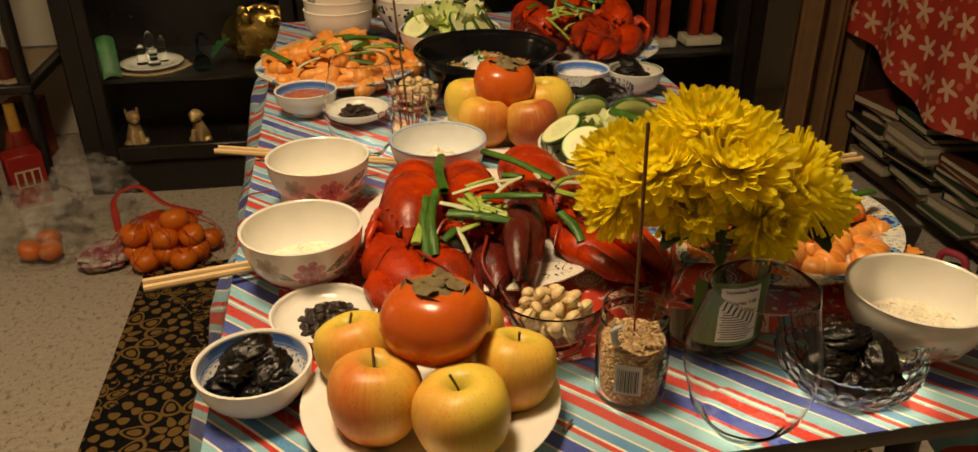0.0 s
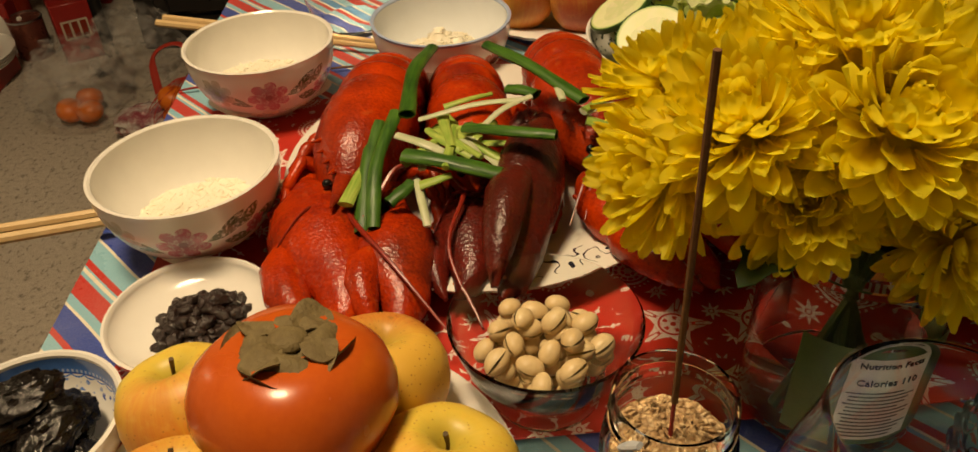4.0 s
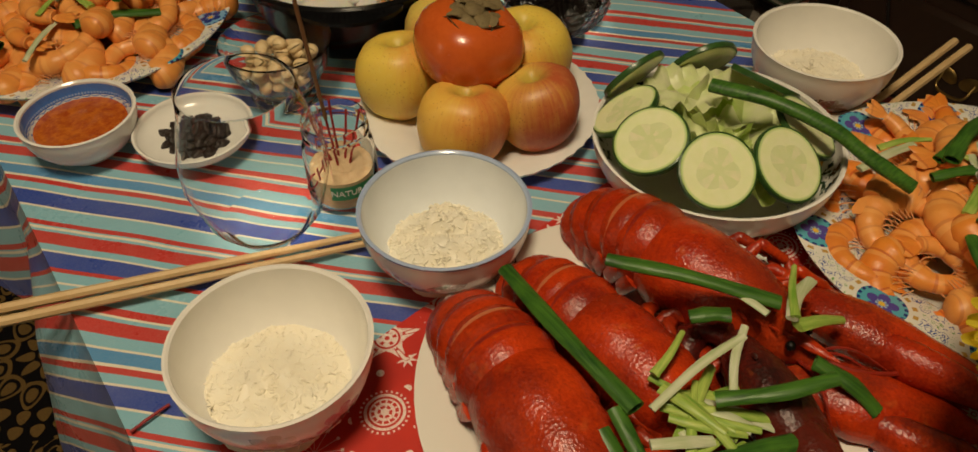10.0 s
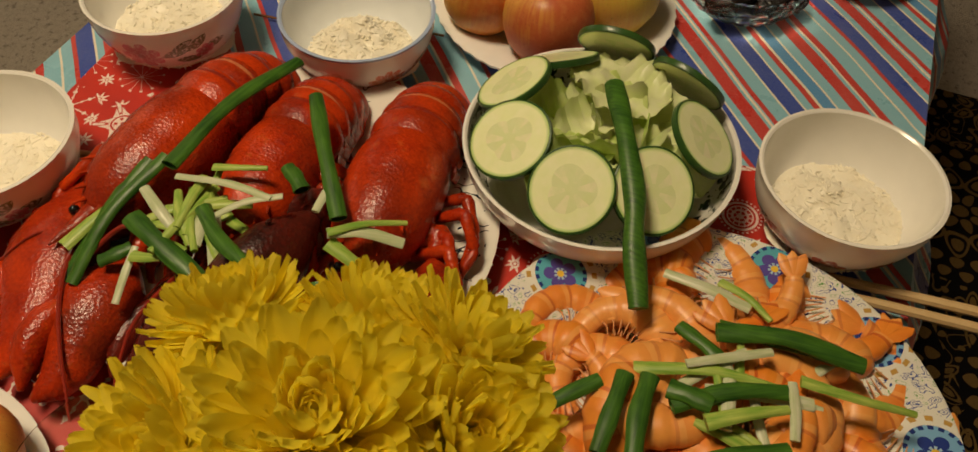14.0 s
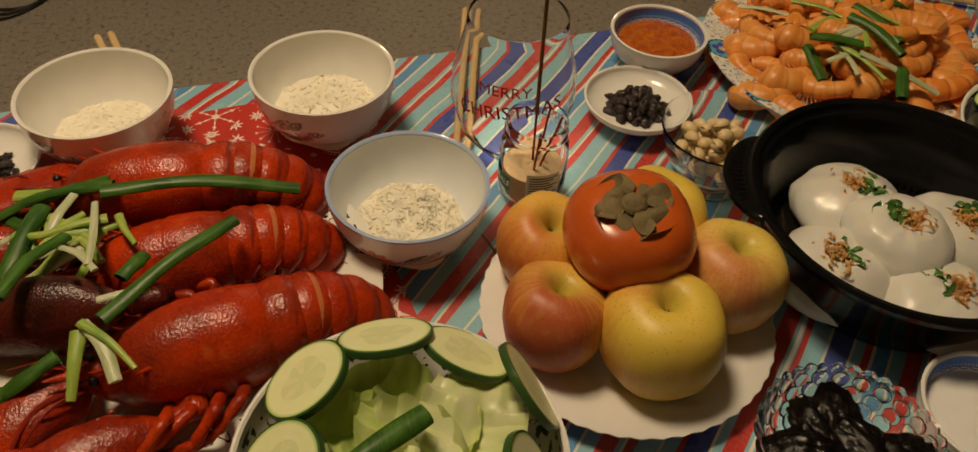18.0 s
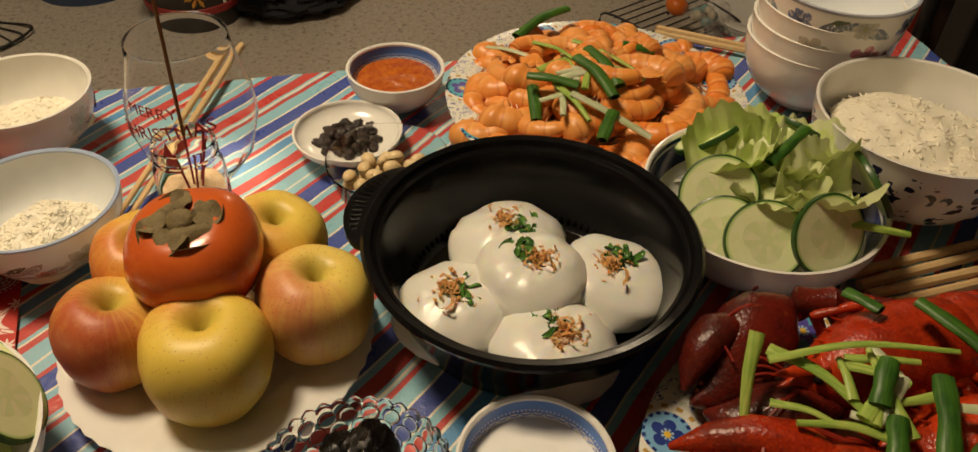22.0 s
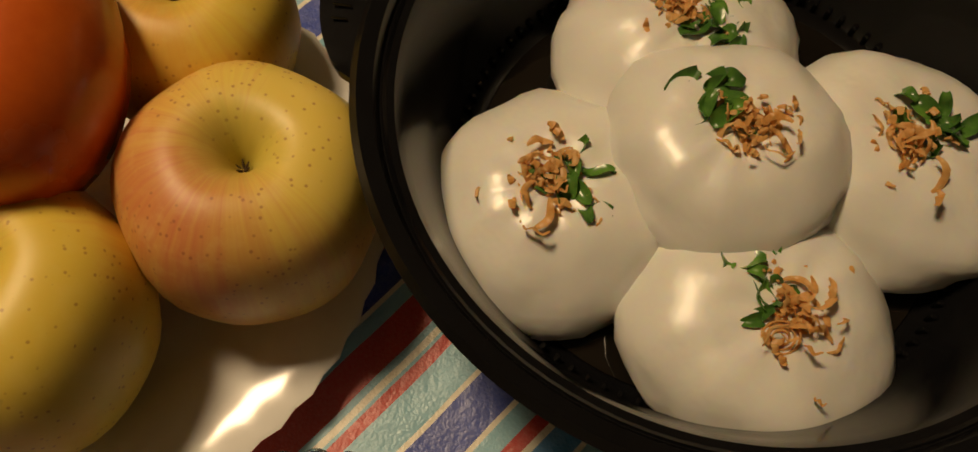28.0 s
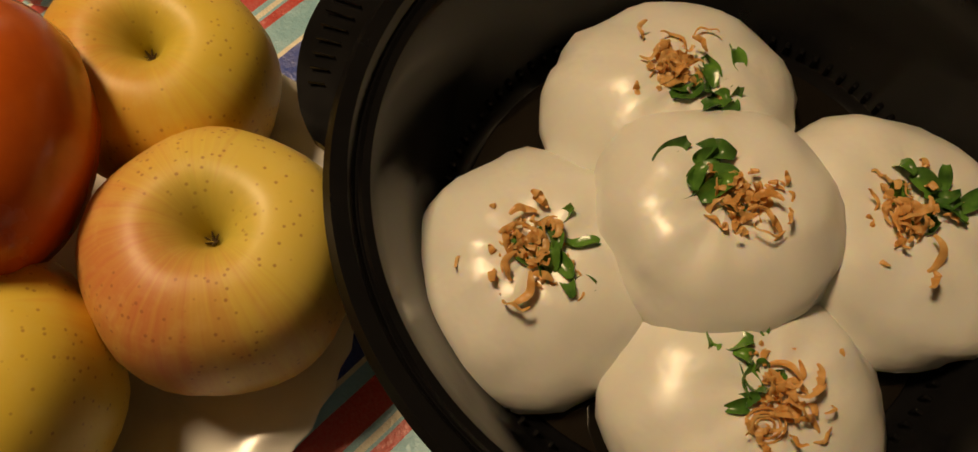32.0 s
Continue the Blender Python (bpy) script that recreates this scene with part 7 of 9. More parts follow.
for x, y, z, rx, ry in ((0.055, 0.480, 0.628, -2, -26), (0.070, 0.434, 0.626, 24, -14), (0.116, 0.414, 0.622, 30, 0), (0.160, 0.434, 0.620, 22, 18), (0.178, 0.486, 0.622, -4, 28), (0.072, 0.522, 0.620, -24, -18), (0.104, 0.548, 0.624, -52, -6), (0.158, 0.530, 0.624, -48, 22)):
    slice_at(x + 0.003, y - 0.008, z + 0.098, rx * 1.15, ry * 1.25, 1.08)
for x, y, z, rx, ry in ((0.008, 0.977, 0.624, 22, 48), (0.034, 0.972, 0.610, 24, 42), (0.050, 0.994, 0.616, 12, 46), (0.060, 1.032, 0.624, -6, 56), (-0.062, 1.000, 0.622, 22, -34), (-0.052, 1.072, 0.624, -34, -24), (0.014, 1.094, 0.620, -58, 12)):
    slice_at(x + 0.008, y + 0.004, z + 0.097, rx, ry, 1.14)


def lettuce_leaf(L, W, seed, curl):
    def f(u, v):
        w = math.sin(math.pi * (0.12 + 0.80 * v)) ** 0.7
        x, y = (u - 0.5) * W * w, (v - 0.5) * L
        e = (abs(u - 0.5) * 2) ** 2
        z = curl * (u - 0.5) ** 2 * W * 4 + 0.010 * noise.noise((x * 45 + seed, y * 45, seed)) + 0.0025 * e * math.sin(v * 40 + seed) + 0.003 * noise.noise((x * 140, y * 140 + seed, 1)) - 0.25 * L * (v - 0.5) ** 2
        return (x, y, z)
    return sheet(f, 26, 26, 0.0006)


LEAF = random.Random(12)
for cx, cy, base, grp in ((0.123, 0.468, TZ + 0.033, "lettuce in salads"), (-0.002, 1.036, TZ + 0.054, "lettuce in salads")):
    for i in range(9):
        a, q = i * 2.4, 0.038 * math.sqrt(i / 9)
        pale = i % 3 != 1
        solo("lettuce_leaf", lettuce_leaf(LEAF.uniform(0.062, 0.082), LEAF.uniform(0.052, 0.070), i * 3.7 + cx, LEAF.uniform(0.15, 0.5)), M["lettuce_pale" if pale else "lettuce"],
             pose(cx + q * math.cos(a), cy + q * math.sin(a), base + 0.012 - 0.10 * q, LEAF.uniform(-13, 13), LEAF.uniform(-13, 13), LEAF.uniform(0, 360)), ("pale" if pale else "light green") + " crumpled lettuce leaf in a salad bowl", "lettuce", grp)
solo("lettuce_leaf", lettuce_leaf(0.070, 0.058, 2.2, 0.1), M["lettuce_pale"], pose(0.119, 0.504, TZ + 0.065, -6, 6, 60), "pale crumpled lettuce leaf in a salad bowl", "lettuce", "lettuce in salads")
solo("scallion_stalk", loft([(p, 0.0062 + 0.0006 * math.sin(i), 0.0045) for i, p in enumerate(curve_points([(0.120, 0.480, TZ + 0.086), (0.137, 0.442, TZ + 0.088), (0.155, 0.404, TZ + 0.080), (0.163, 0.380, TZ + 0.070), (0.177, 0.348, TZ + 0.056)], 18))], 12), M["scallion"], pose(0, 0, 0),
     "long bent dark green scallion across the salad", "scallion")
scallion(-0.014, 1.056, TZ + 0.092, 0.012, 1.016, TZ + 0.086, "g", "scallions on the salad", 77)
scallion(0.056, 1.044, TZ + 0.068, 0.078, 1.090, TZ + 0.066, "l", "scallions on the salad", 78)


# ---- dumplings ----
def dumpling_shape(d, h, seed):
    def s(v):
        k = 1 + 0.10 * noise.noise((v.x * 1.4 + seed, v.y * 1.4, v.z * 1.4)) + 0.042 * noise.noise((v.x * 3.2 + seed, v.y * 4, v.z * 4)) + 0.015 * math.sin(9 * math.atan2(v.y, v.x) + seed) * max(0, v.z)
        return k
    vs, fs = ball(d / 2, d / 2, h, 40, 24, s)
    out = []
    for x, y, z in vs:
        q = math.hypot(x, y) / (d / 2)
        z = z - 0.0035 * math.exp(-(q / 0.30) ** 2) if z > 0 else max(z * 0.45, -h * 0.35)
        out.append((x, y, z + h * 0.35))
    return out, fs


GB = random.Random(9)
for i, (x, y, z, d, h) in enumerate(((-0.006, 0.839, 0.006, 0.086, 0.0285), (0.040, 0.900, 0.006, 0.088, 0.0265), (0.046, 0.789, 0.006, 0.082, 0.0250), (0.090, 0.847, 0.006, 0.084, 0.0250), (0.038, 0.843, 0.0235, 0.078, 0.0225))):
    dm = solo("dumpling", dumpling_shape(d, h, i * 2.3), M["dumpling"], pose(x, y, TZ + z, GB.uniform(-5, 5), GB.uniform(-5, 5), GB.uniform(0, 360)), "glossy white steamed dumpling topped with fried onion", "dumpling", "dumplings in the black bowl", angle=80)
    top = TZ + z + h * 1.35 - 0.0030
    ox, oy = ((-0.004, -0.004), (0.003, -0.004), (0.0, -0.004), (0.004, 0.004), (0.004, 0.002))[i]
    flakes, greens = [], []
    for k in range(52):
        a, q = GB.uniform(0, 6.28), abs(GB.gauss(0, 0.0070))
        R, sweep, w = GB.uniform(0.0022, 0.0062), GB.uniform(0.8, 2.6), GB.uniform(0.0005, 0.0014)
        arc = [((R * math.cos(sweep * j / 9), R * math.sin(sweep * j / 9), 0.0007 * math.sin(j * 1.1 + k)), w * (0.35 + 0.65 * math.sin(math.pi * j / 9)), 0.00022) for j in range(10)]
        flakes.append(moved(loft(arc, 6), pose(x + ox + q * math.cos(a) * 1.2, y + oy + q * math.sin(a), top + 0.0012 - q * q * 9 + GB.uniform(0, 0.0024), GB.uniform(-40, 40), GB.uniform(-40, 40), GB.uniform(0, 360))))
    for k in range(7):
        a, q = GB.uniform(0, 6.28), GB.uniform(0.013, 0.023)
        fl = sheet(lambda u, v: ((u - 0.5) * 0.006, (v - 0.5) * 0.0022, 0.0004 * math.sin(u * 3)), 4, 2, 0.0004)
        zz = top - 0.0022 - max(0, q - 0.012) * 0.38
        flakes.append(moved(fl, pose(x + q * math.cos(a), y + q * math.sin(a), zz, -q * 900 * math.sin(a) * 0.6 + 0, q * 900 * math.cos(a) * 0.6, GB.uniform(0, 360))))
    for k in range(11):
        a, q = GB.uniform(0, 6.28), 0.003 + abs(GB.gauss(0, 0.0065))
        long, wide, lift = GB.uniform(0.006, 0.012), GB.uniform(0.004, 0.0065), GB.uniform(0.0008, 0.0020)
        piece = sheet(lambda u, v: ((u - 0.5) * long, (v - 0.5) * wide * (0.5 + math.sin(math.pi * u) * 0.5), lift * math.sin(5 * u + k) - 0.0012 * math.cos(3.1 * (v - 0.5))), 8, 4, 0.0004)
        greens.append(moved(piece, pose(x - ox * 1.6 + q * math.cos(a), y - oy * 1.6 + q * math.sin(a), top + 0.0022 - q * q * 9, GB.uniform(-30, 30), GB.uniform(-30, 30), GB.uniform(0, 360))))
    if i == 3:
        for rr in (0.0046, 0.0034, 0.0021):
            flakes.append(moved(loft([((rr * math.cos(j * 0.3307), rr * 1.15 * math.sin(j * 0.3307), 0.0), 0.0004, 0.0009) for j in range(20)], 6), pose(x + 0.010, y - 0.002, top + 0.0006, 10, 14, 0)))
    solo("fried_onion", merge(*flakes), M["fried_onion"], pose(0, 0, 0), "crisp brown fried onion flakes on a dumpling", "fried onion", "garnish on dumplings", "stuff")
    solo("chopped_scallion", merge(*greens), M["chopped_green"], pose(0, 0, 0), "chopped dark green scallion on a dumpling", "scallion", "garnish on dumplings", "stuff")


# ---- flowers ----
def petal_shape(bend, cup):
    """One spoon-shaped petal, 1 long and about 2 wide before it is scaled."""
    def f(u, v):
        v = 1 - (1 - v) ** 1.7
        w = (0.45 + 0.55 * min(1.0, v / 0.6)) * math.sqrt(max(0.0, 1 - (max(0.0, v - 0.62) / 0.385) ** 2))
        q = (u - 0.5) * 2
        return (q * w, v, cup * q * q * (1.0 - 0.4 * v) + bend * v * v)
    return sheet(f, 4, 6)


PETALS = [mesh_of("petal", petal_shape(b, c), M["petal"], True, 80) for b, c in ((0.34, 0.10), (0.22, 0.08), (0.28, 0.12), (0.12, 0.07), (0.02, 0.06), (-0.10, 0.05))]
HEART = mesh_of("bloom", ball(0.40, 0.40, 0.34, 16, 10), M["petal"])
RINGS = ((6, 8, 0.34, 0.03), (10, 18, 0.43, 0.06), (15, 29, 0.53, 0.09), (20, 40, 0.62, 0.12), (25, 51, 0.70, 0.14), (29, 62, 0.77, 0.16), (32, 73, 0.81, 0.17), (32, 84, 0.82, 0.17), (29, 96, 0.80, 0.15), (22, 109, 0.72, 0.13), (12, 124, 0.60, 0.11))


def bloom(parent, m, seed):
    """A full chrysanthemum head facing +z: ring upon ring of cupped petals round a small heart."""
    rng = random.Random(seed)
    heart = part("bloom", HEART, None, parent, "full yellow bloom", m)
    for ring, (n, tilt, L, r0) in enumerate(RINGS):
        for i in range(n):
            az = 360.0 * (i + 0.5 * (ring % 2)) / n + rng.uniform(-9, 9)
            LL, W = L * rng.uniform(0.82, 1.12), rng.uniform(0.098, 0.138)
            me = PETALS[rng.randrange(0, 3) if ring < 5 else rng.randrange(1, 5) if ring < 8 else rng.randrange(3, 6)]
            part("petal", me, None, heart, "", pose(0, 0, 0, 0, 0, az) @ pose(0, 0, 0, 90 - tilt + rng.uniform(-9, 9), 0, 0) @ pose(0, r0, 0, 0, rng.uniform(-18, 18), 0) @ Matrix.Diagonal((W, LL, LL, 1)))


VX, VY = 0.107, 0.150


def leaf_shape(L, W):
    def f(u, v):
        w = W * math.sin(math.pi * min(1, 0.08 + 0.92 * v)) ** 0.8 * (1 + 0.25 * math.sin(v * 22))
        return ((u - 0.5) * 2 * w, v * L, -0.3 * L * v * v + 0.25 * w * abs(u - 0.5) * 2)
    return sheet(f, 4, 12, 0.0004)


HEADS = [(0.022, 0.168, 0.692, -1.0, -0.4, 0.35, 0.037), (0.066, 0.142, 0.696, -0.35, -1.0, 0.5, 0.034), (0.098, 0.146, 0.722, 0.0, -0.6, 0.9, 0.048), (0.122, 0.124, 0.684, 0.2, -1.0, 0.25, 0.034),
         (0.158, 0.146, 0.700, 0.8, -0.5, 0.6, 0.044), (0.031, 0.214, 0.706, -0.5, 0.6, 0.9, 0.037), (0.081, 0.231, 0.706, 0.1, 0.9, 0.8, 0.037), (0.118, 0.231, 0.718, 0.5, 0.8, 0.8, 0.035), (0.130, 0.196, 0.722, 0.5, 0.2, 1.0, 0.040), (0.192, 0.168, 0.672, 1.0, -0.1, 0.2, 0.034), (0.046, 0.158, 0.716, -0.5, -0.3, 1.0, 0.042), (0.090, 0.178, 0.740, 0.0, 0.0, 1.0, 0.042)]
for i, (x, y, z, dx, dy, dz, r) in enumerate(HEADS):
    x, z = x + 0.004, z + 0.094
    d = Vector((dx, dy, dz)).normalized()
    fl = thing("chrysanthemum", pose(VX, VY, TZ + 0.012), "bright yellow chrysanthemum in a glass jar vase", "flower", "bouquet of chrysanthemums")
    h = Vector((x - VX, y - VY, z - TZ - 0.012))
    bloom(fl, Matrix.Translation(h) @ d.to_track_quat("Z", "Y").to_matrix().to_4x4() @ Matrix.Scale(r, 4), i)
    foot = Vector((-h.x * 0.25, -h.y * 0.25, 0.0))
    neck = Vector((h.x * 0.22, h.y * 0.22, 0.094))
    part("stem", tube([foot, neck, h - d * 0.006], 0.0022, 10, 8), M["stem"], fl)
    part("leaf", leaf_shape(0.034, 0.010), M["flower_leaf"], fl, "dark green lobed leaf", Matrix.Translation(neck * 0.98) @ pose(0, 0, 0, 35, 0, i * 61))
    part("leaf", leaf_shape(0.040, 0.012), M["flower_leaf"], fl, "dark green lobed leaf", Matrix.Translation(h * 0.86) @ pose(0, 0, 0, 5, 0, i * 97 + 30))

vase = thing("glass_vase", on_table(VX, VY, 0, 0.004), "glass food jar reused as a flower vase, with a green label", "vase")
VR, VH = 0.040, 0.104
part("jar_glass", lathe([(0.0, 0.004), (VR * 0.8, 0.003), (VR * 0.9, 0.0), (VR, 0.006), (VR, VH * 0.74), (VR * 0.95, VH * 0.82), (VR * 0.84, VH * 0.88), (VR * 0.84, VH * 0.91), (VR * 0.88, VH * 0.92), (VR * 0.84, VH * 0.94), (VR * 0.87, VH * 0.96), (VR * 0.85, VH), (VR * 0.80, VH), (VR * 0.79, VH * 0.88),
                         (VR * 0.92, VH * 0.80), (VR * 0.955, VH * 0.72), (VR * 0.955, 0.008), (0.0, 0.008)], 48), M["glass"], vase)
part("water", lathe([(0.0, 0.0085), (VR * 0.945, 0.0085), (VR * 0.945, VH * 0.45), (0.0, VH * 0.45)], 40), M["water"], vase, "clear water")
wrap = part("green_label", bow(sheet(lambda u, v: (-0.052 + 0.104 * u, -0.0003, 0.016 + 0.058 * v), 24, 1), VR), M["label_green"], vase, "green paper label", pose(0, 0, 0, 0, 0, 24))
fact = part("nutrition_panel", bow(sheet(lambda u, v: (-0.032 + 0.034 * u, -0.0008, 0.020 + 0.050 * v), 12, 1), VR), M["paper"], wrap, "white nutrition panel")
PX = -0.015
part("printed_line", bow(moved(letters("Nutrition Facts", 0.0044), pose(PX, -0.0012, 0.0665)), VR), M["ink"], wrap)
part("printed_line", bow(moved(letters("Calories 110", 0.0050), pose(PX, -0.0012, 0.0565)), VR), M["ink"], wrap)
for i in range(13):
    z = 0.0225 + 0.0023 * i
    w = 0.028 if i % 3 else 0.031
    part("print_bar", bow(sheet(lambda u, v: (PX - w / 2 + w * u * (0.78 + 0.22 * ((i * 5) % 4) / 3), -0.0012, z + 0.0009 * v), 10, 1), VR), M["ink"], wrap)
for i in range(12):
    bx = 0.006 + 0.0012 * i
    part("barcode_bar", bow(sheet(lambda u, v: (bx + 0.0006 * u, -0.0008, 0.020 + 0.012 * v), 1, 1), VR), M["ink"], wrap)

# ---- the display cabinet behind the table ----
def film_material():
    """Thin clear film: mostly see-through, with creases that catch the light."""
    g = G("clear_plastic_bag")
    n = g.noise(26, 4, 0.6)
    g.bump(n, 0.9, 0.010)
    return g.set(col=(0.62, 0.61, 0.60), rough=0.14, alpha=g.step(n, 0.46, 0.74) * 0.34 + 0.035, coat=0.4)


K = {
    "orange": surf("tangerine_peel", (0.74, 0.19, 0.015), (0.62, 0.13, 0.010), 0.4, 60, 420, 0.2, 0.5, 0.001),
    "leafgreen": surf("tangerine_leaf", (0.03, 0.09, 0.02), None, 0.5),
    "net": surf("red_net", (0.45, 0.03, 0.015), None, 0.6, 200, 700),
    "gold": surf("gold_ornament", (0.62, 0.42, 0.12), (0.35, 0.21, 0.05), 0.3, 90, 400, metal=1.0),
    "red_box": surf("red_carton", (0.35, 0.02, 0.018), (0.26, 0.015, 0.014), 0.4, 30, 500),
    "red_gloss": surf("red_bottle_glass", (0.28, 0.03, 0.012), (0.16, 0.015, 0.010), 0.15, 30, 400, coat=0.4),
    "amber": surf("amber_label", (0.55, 0.32, 0.06), (0.40, 0.20, 0.04), 0.4, 80, 400),
    "copper": surf("copper_tin", (0.28, 0.09, 0.06), (0.16, 0.05, 0.04), 0.3, 60, 500, metal=0.6),
    "dog": surf("glazed_figurine", (0.46, 0.32, 0.16), (0.28, 0.17, 0.08), 0.35, 90, 500),
    "blue_glass": glass_material("blue_art_glass", (0.08, 0.35, 0.55)),
    "green_paper": surf("green_paper", (0.03, 0.16, 0.05), (0.02, 0.10, 0.03), 0.5, 60, 500),
    "marble": surf("marble_block", (0.55, 0.50, 0.42), (0.42, 0.38, 0.32), 0.3, 40, 300),
    "lace": surf("lace_doily", (0.50, 0.40, 0.27), (0.38, 0.29, 0.18), 0.85, 160, 700, 0.2, 0.8, 0.003),
    "blue_plastic": surf("navy_basket_plastic", (0.045, 0.075, 0.16), (0.030, 0.05, 0.11), 0.45, 20, 400),
    "white_plastic": surf("white_basket_plastic", (0.80, 0.79, 0.77), (0.74, 0.73, 0.71), 0.45, 20, 400),
    "bin": surf("charcoal_bin", (0.035, 0.034, 0.032), (0.05, 0.048, 0.045), 0.55, 20, 400),
    "bin_red": surf("red_paisley_band", (0.36, 0.03, 0.025), (0.22, 0.018, 0.016), 0.5, 130, 500),
    "bin_yellow": surf("yellow_petal_paint", (0.55, 0.38, 0.04), (0.45, 0.10, 0.02), 0.5, 160, 500),
    "beige_cloth": surf("beige_cotton", (0.46, 0.37, 0.27), (0.38, 0.30, 0.21), 0.9, 60, 900, 0.25, 0.6, 0.002),
    "black_cloth": surf("black_cotton", (0.010, 0.011, 0.015), (0.018, 0.019, 0.024), 0.9, 60, 900, 0.25, 0.6, 0.002),
    "denim": surf("denim", (0.06, 0.10, 0.16), (0.04, 0.07, 0.12), 0.85, 60, 900, 0.25, 0.6, 0.002),
    "violet_cloth": surf("violet_cotton", (0.045, 0.040, 0.10), None, 0.9, 60, 900, 0.25, 0.6, 0.002),
    "teal_cloth": surf("teal_cotton", (0.20, 0.36, 0.36), None, 0.9, 60, 900, 0.25, 0.6, 0.002),
    "white_cloth": surf("white_cotton", (0.62, 0.60, 0.56), None, 0.9, 60, 900, 0.25, 0.6, 0.002),
    "brown_cloth": surf("brown_curtain", (0.20, 0.11, 0.05), (0.15, 0.08, 0.035), 0.85, 30, 700, 0.25, 0.5, 0.002),
    "pink": surf("pink_speaker_cloth", (0.50, 0.055, 0.10), (0.40, 0.04, 0.08), 0.6, 90, 600),
    "cable": surf("black_cable", (0.012, 0.011, 0.011), None, 0.45),
    "page": surf("old_paper", (0.55, 0.50, 0.40), (0.46, 0.40, 0.31), 0.8, 60, 500),
    "bag": film_material(),
}
pane_glass = glass_material("cabinet_glass", (0.90, 0.94, 0.92))
cab = thing("display_cabinet", pose(0, 1.80, 0), "tall black display cabinet with glass doors", "cabinet")
CW = 0.95
part("base", box(2 * CW, 0.38, 0.09, 0.004, (0, 0.19, 0.045)), MW["black_wood"], cab)
part("back_panel", box(2 * CW, 0.02, 1.85, 0.003, (0, 0.385, 0.95)), MW["black_wood"], cab)
part("top", box(2 * CW + 0.04, 0.42, 0.05, 0.006, (0, 0.19, 1.90)), MW["black_wood"], cab)
for x in (-CW + 0.03, -0.32, 0.32, CW - 0.03):
    part("post", box(0.055, 0.05, 1.80, 0.005, (x, 0.025, 0.98)), MW["black_wood"], cab)
for x in (-CW + 0.012, CW - 0.012):
    part("side_panel", box(0.02, 0.34, 1.80, 0.003, (x, 0.20, 0.98)), MW["black_wood"], cab)
for z in (0.30, 0.62, 0.95, 1.30):
    part("shelf", box(2 * CW - 0.06, 0.31, 0.012, 0.002, (0, 0.22, z)), pane_glass if z > 0.5 else MW["black_wood"], cab)
for x0, x1 in ((-CW + 0.06, -0.35), (-0.29, 0.29), (0.35, CW - 0.06)):
    d = part("door", merge(box(0.035, 0.022, 1.76, 0.004, (x0 + 0.018, 0, 0.985)), box(0.035, 0.022, 1.76, 0.004, (x1 - 0.018, 0, 0.985)), box(x1 - x0 - 0.07, 0.022, 0.04, 0.004, ((x0 + x1) / 2, 0, 0.125)), box(x1 - x0 - 0.07, 0.022, 0.04, 0.004, ((x0 + x1) / 2, 0, 1.845))),
             MW["black_wood"], cab, "black framed glass door", pose(0, -0.012, 0))
    p = part("pane", box(x1 - x0 - 0.06, 0.004, 1.70, 0.001, ((x0 + x1) / 2, 0.004, 0.985)), pane_glass, d)
    p.visible_shadow = False
    part("handle", tube([(x1 - 0.02, -0.012, 0.92), (x1 - 0.02, -0.026, 0.95), (x1 - 0.02, -0.026, 1.02), (x1 - 0.02, -0.012, 1.05)], 0.004, 10, 8), MW["brass"], d)


def figurine(x, y, z, k, turn, ears):
    """A small sitting dog of glazed clay, in one piece."""
    s = merge(loft([((0, 0.012, 0.0), 0.020, 0.016), ((0, 0.012, 0.016), 0.021, 0.021), ((0, 0.004, 0.040), 0.015, 0.015), ((0, -0.002, 0.056), 0.011, 0.011)], 14, (0, 1, 0)),
              moved(ball(0.015, 0.017, 0.015, 14, 10), pose(0, -0.006, 0.070)), moved(ball(0.008, 0.011, 0.007, 10, 8), pose(0, -0.020, 0.066)),
              *[loft([((s2 * 0.010, -0.002, 0.076), 0.005, 0.004), ((s2 * (0.013 if ears else 0.018), -0.001, 0.090 if ears else 0.068), 0.002, 0.002)], 8) for s2 in (-1, 1)],
              *[tube([(s2 * 0.009, -0.010, 0.036), (s2 * 0.010, -0.016, 0.016), (s2 * 0.010, -0.020, 0.002)], 0.0055, 6, 8) for s2 in (-1, 1)],
              *[moved(ball(0.010, 0.014, 0.008, 10, 6), pose(s2 * 0.018, 0.002, 0.008)) for s2 in (-1, 1)])
    solo("dog_figurine", s, K["dog"], pose(x, y, z, 0, 0, turn) @ Matrix.Scale(k, 4), "small glazed sitting dog figurine in the cabinet", "figurine", "dog figurines")


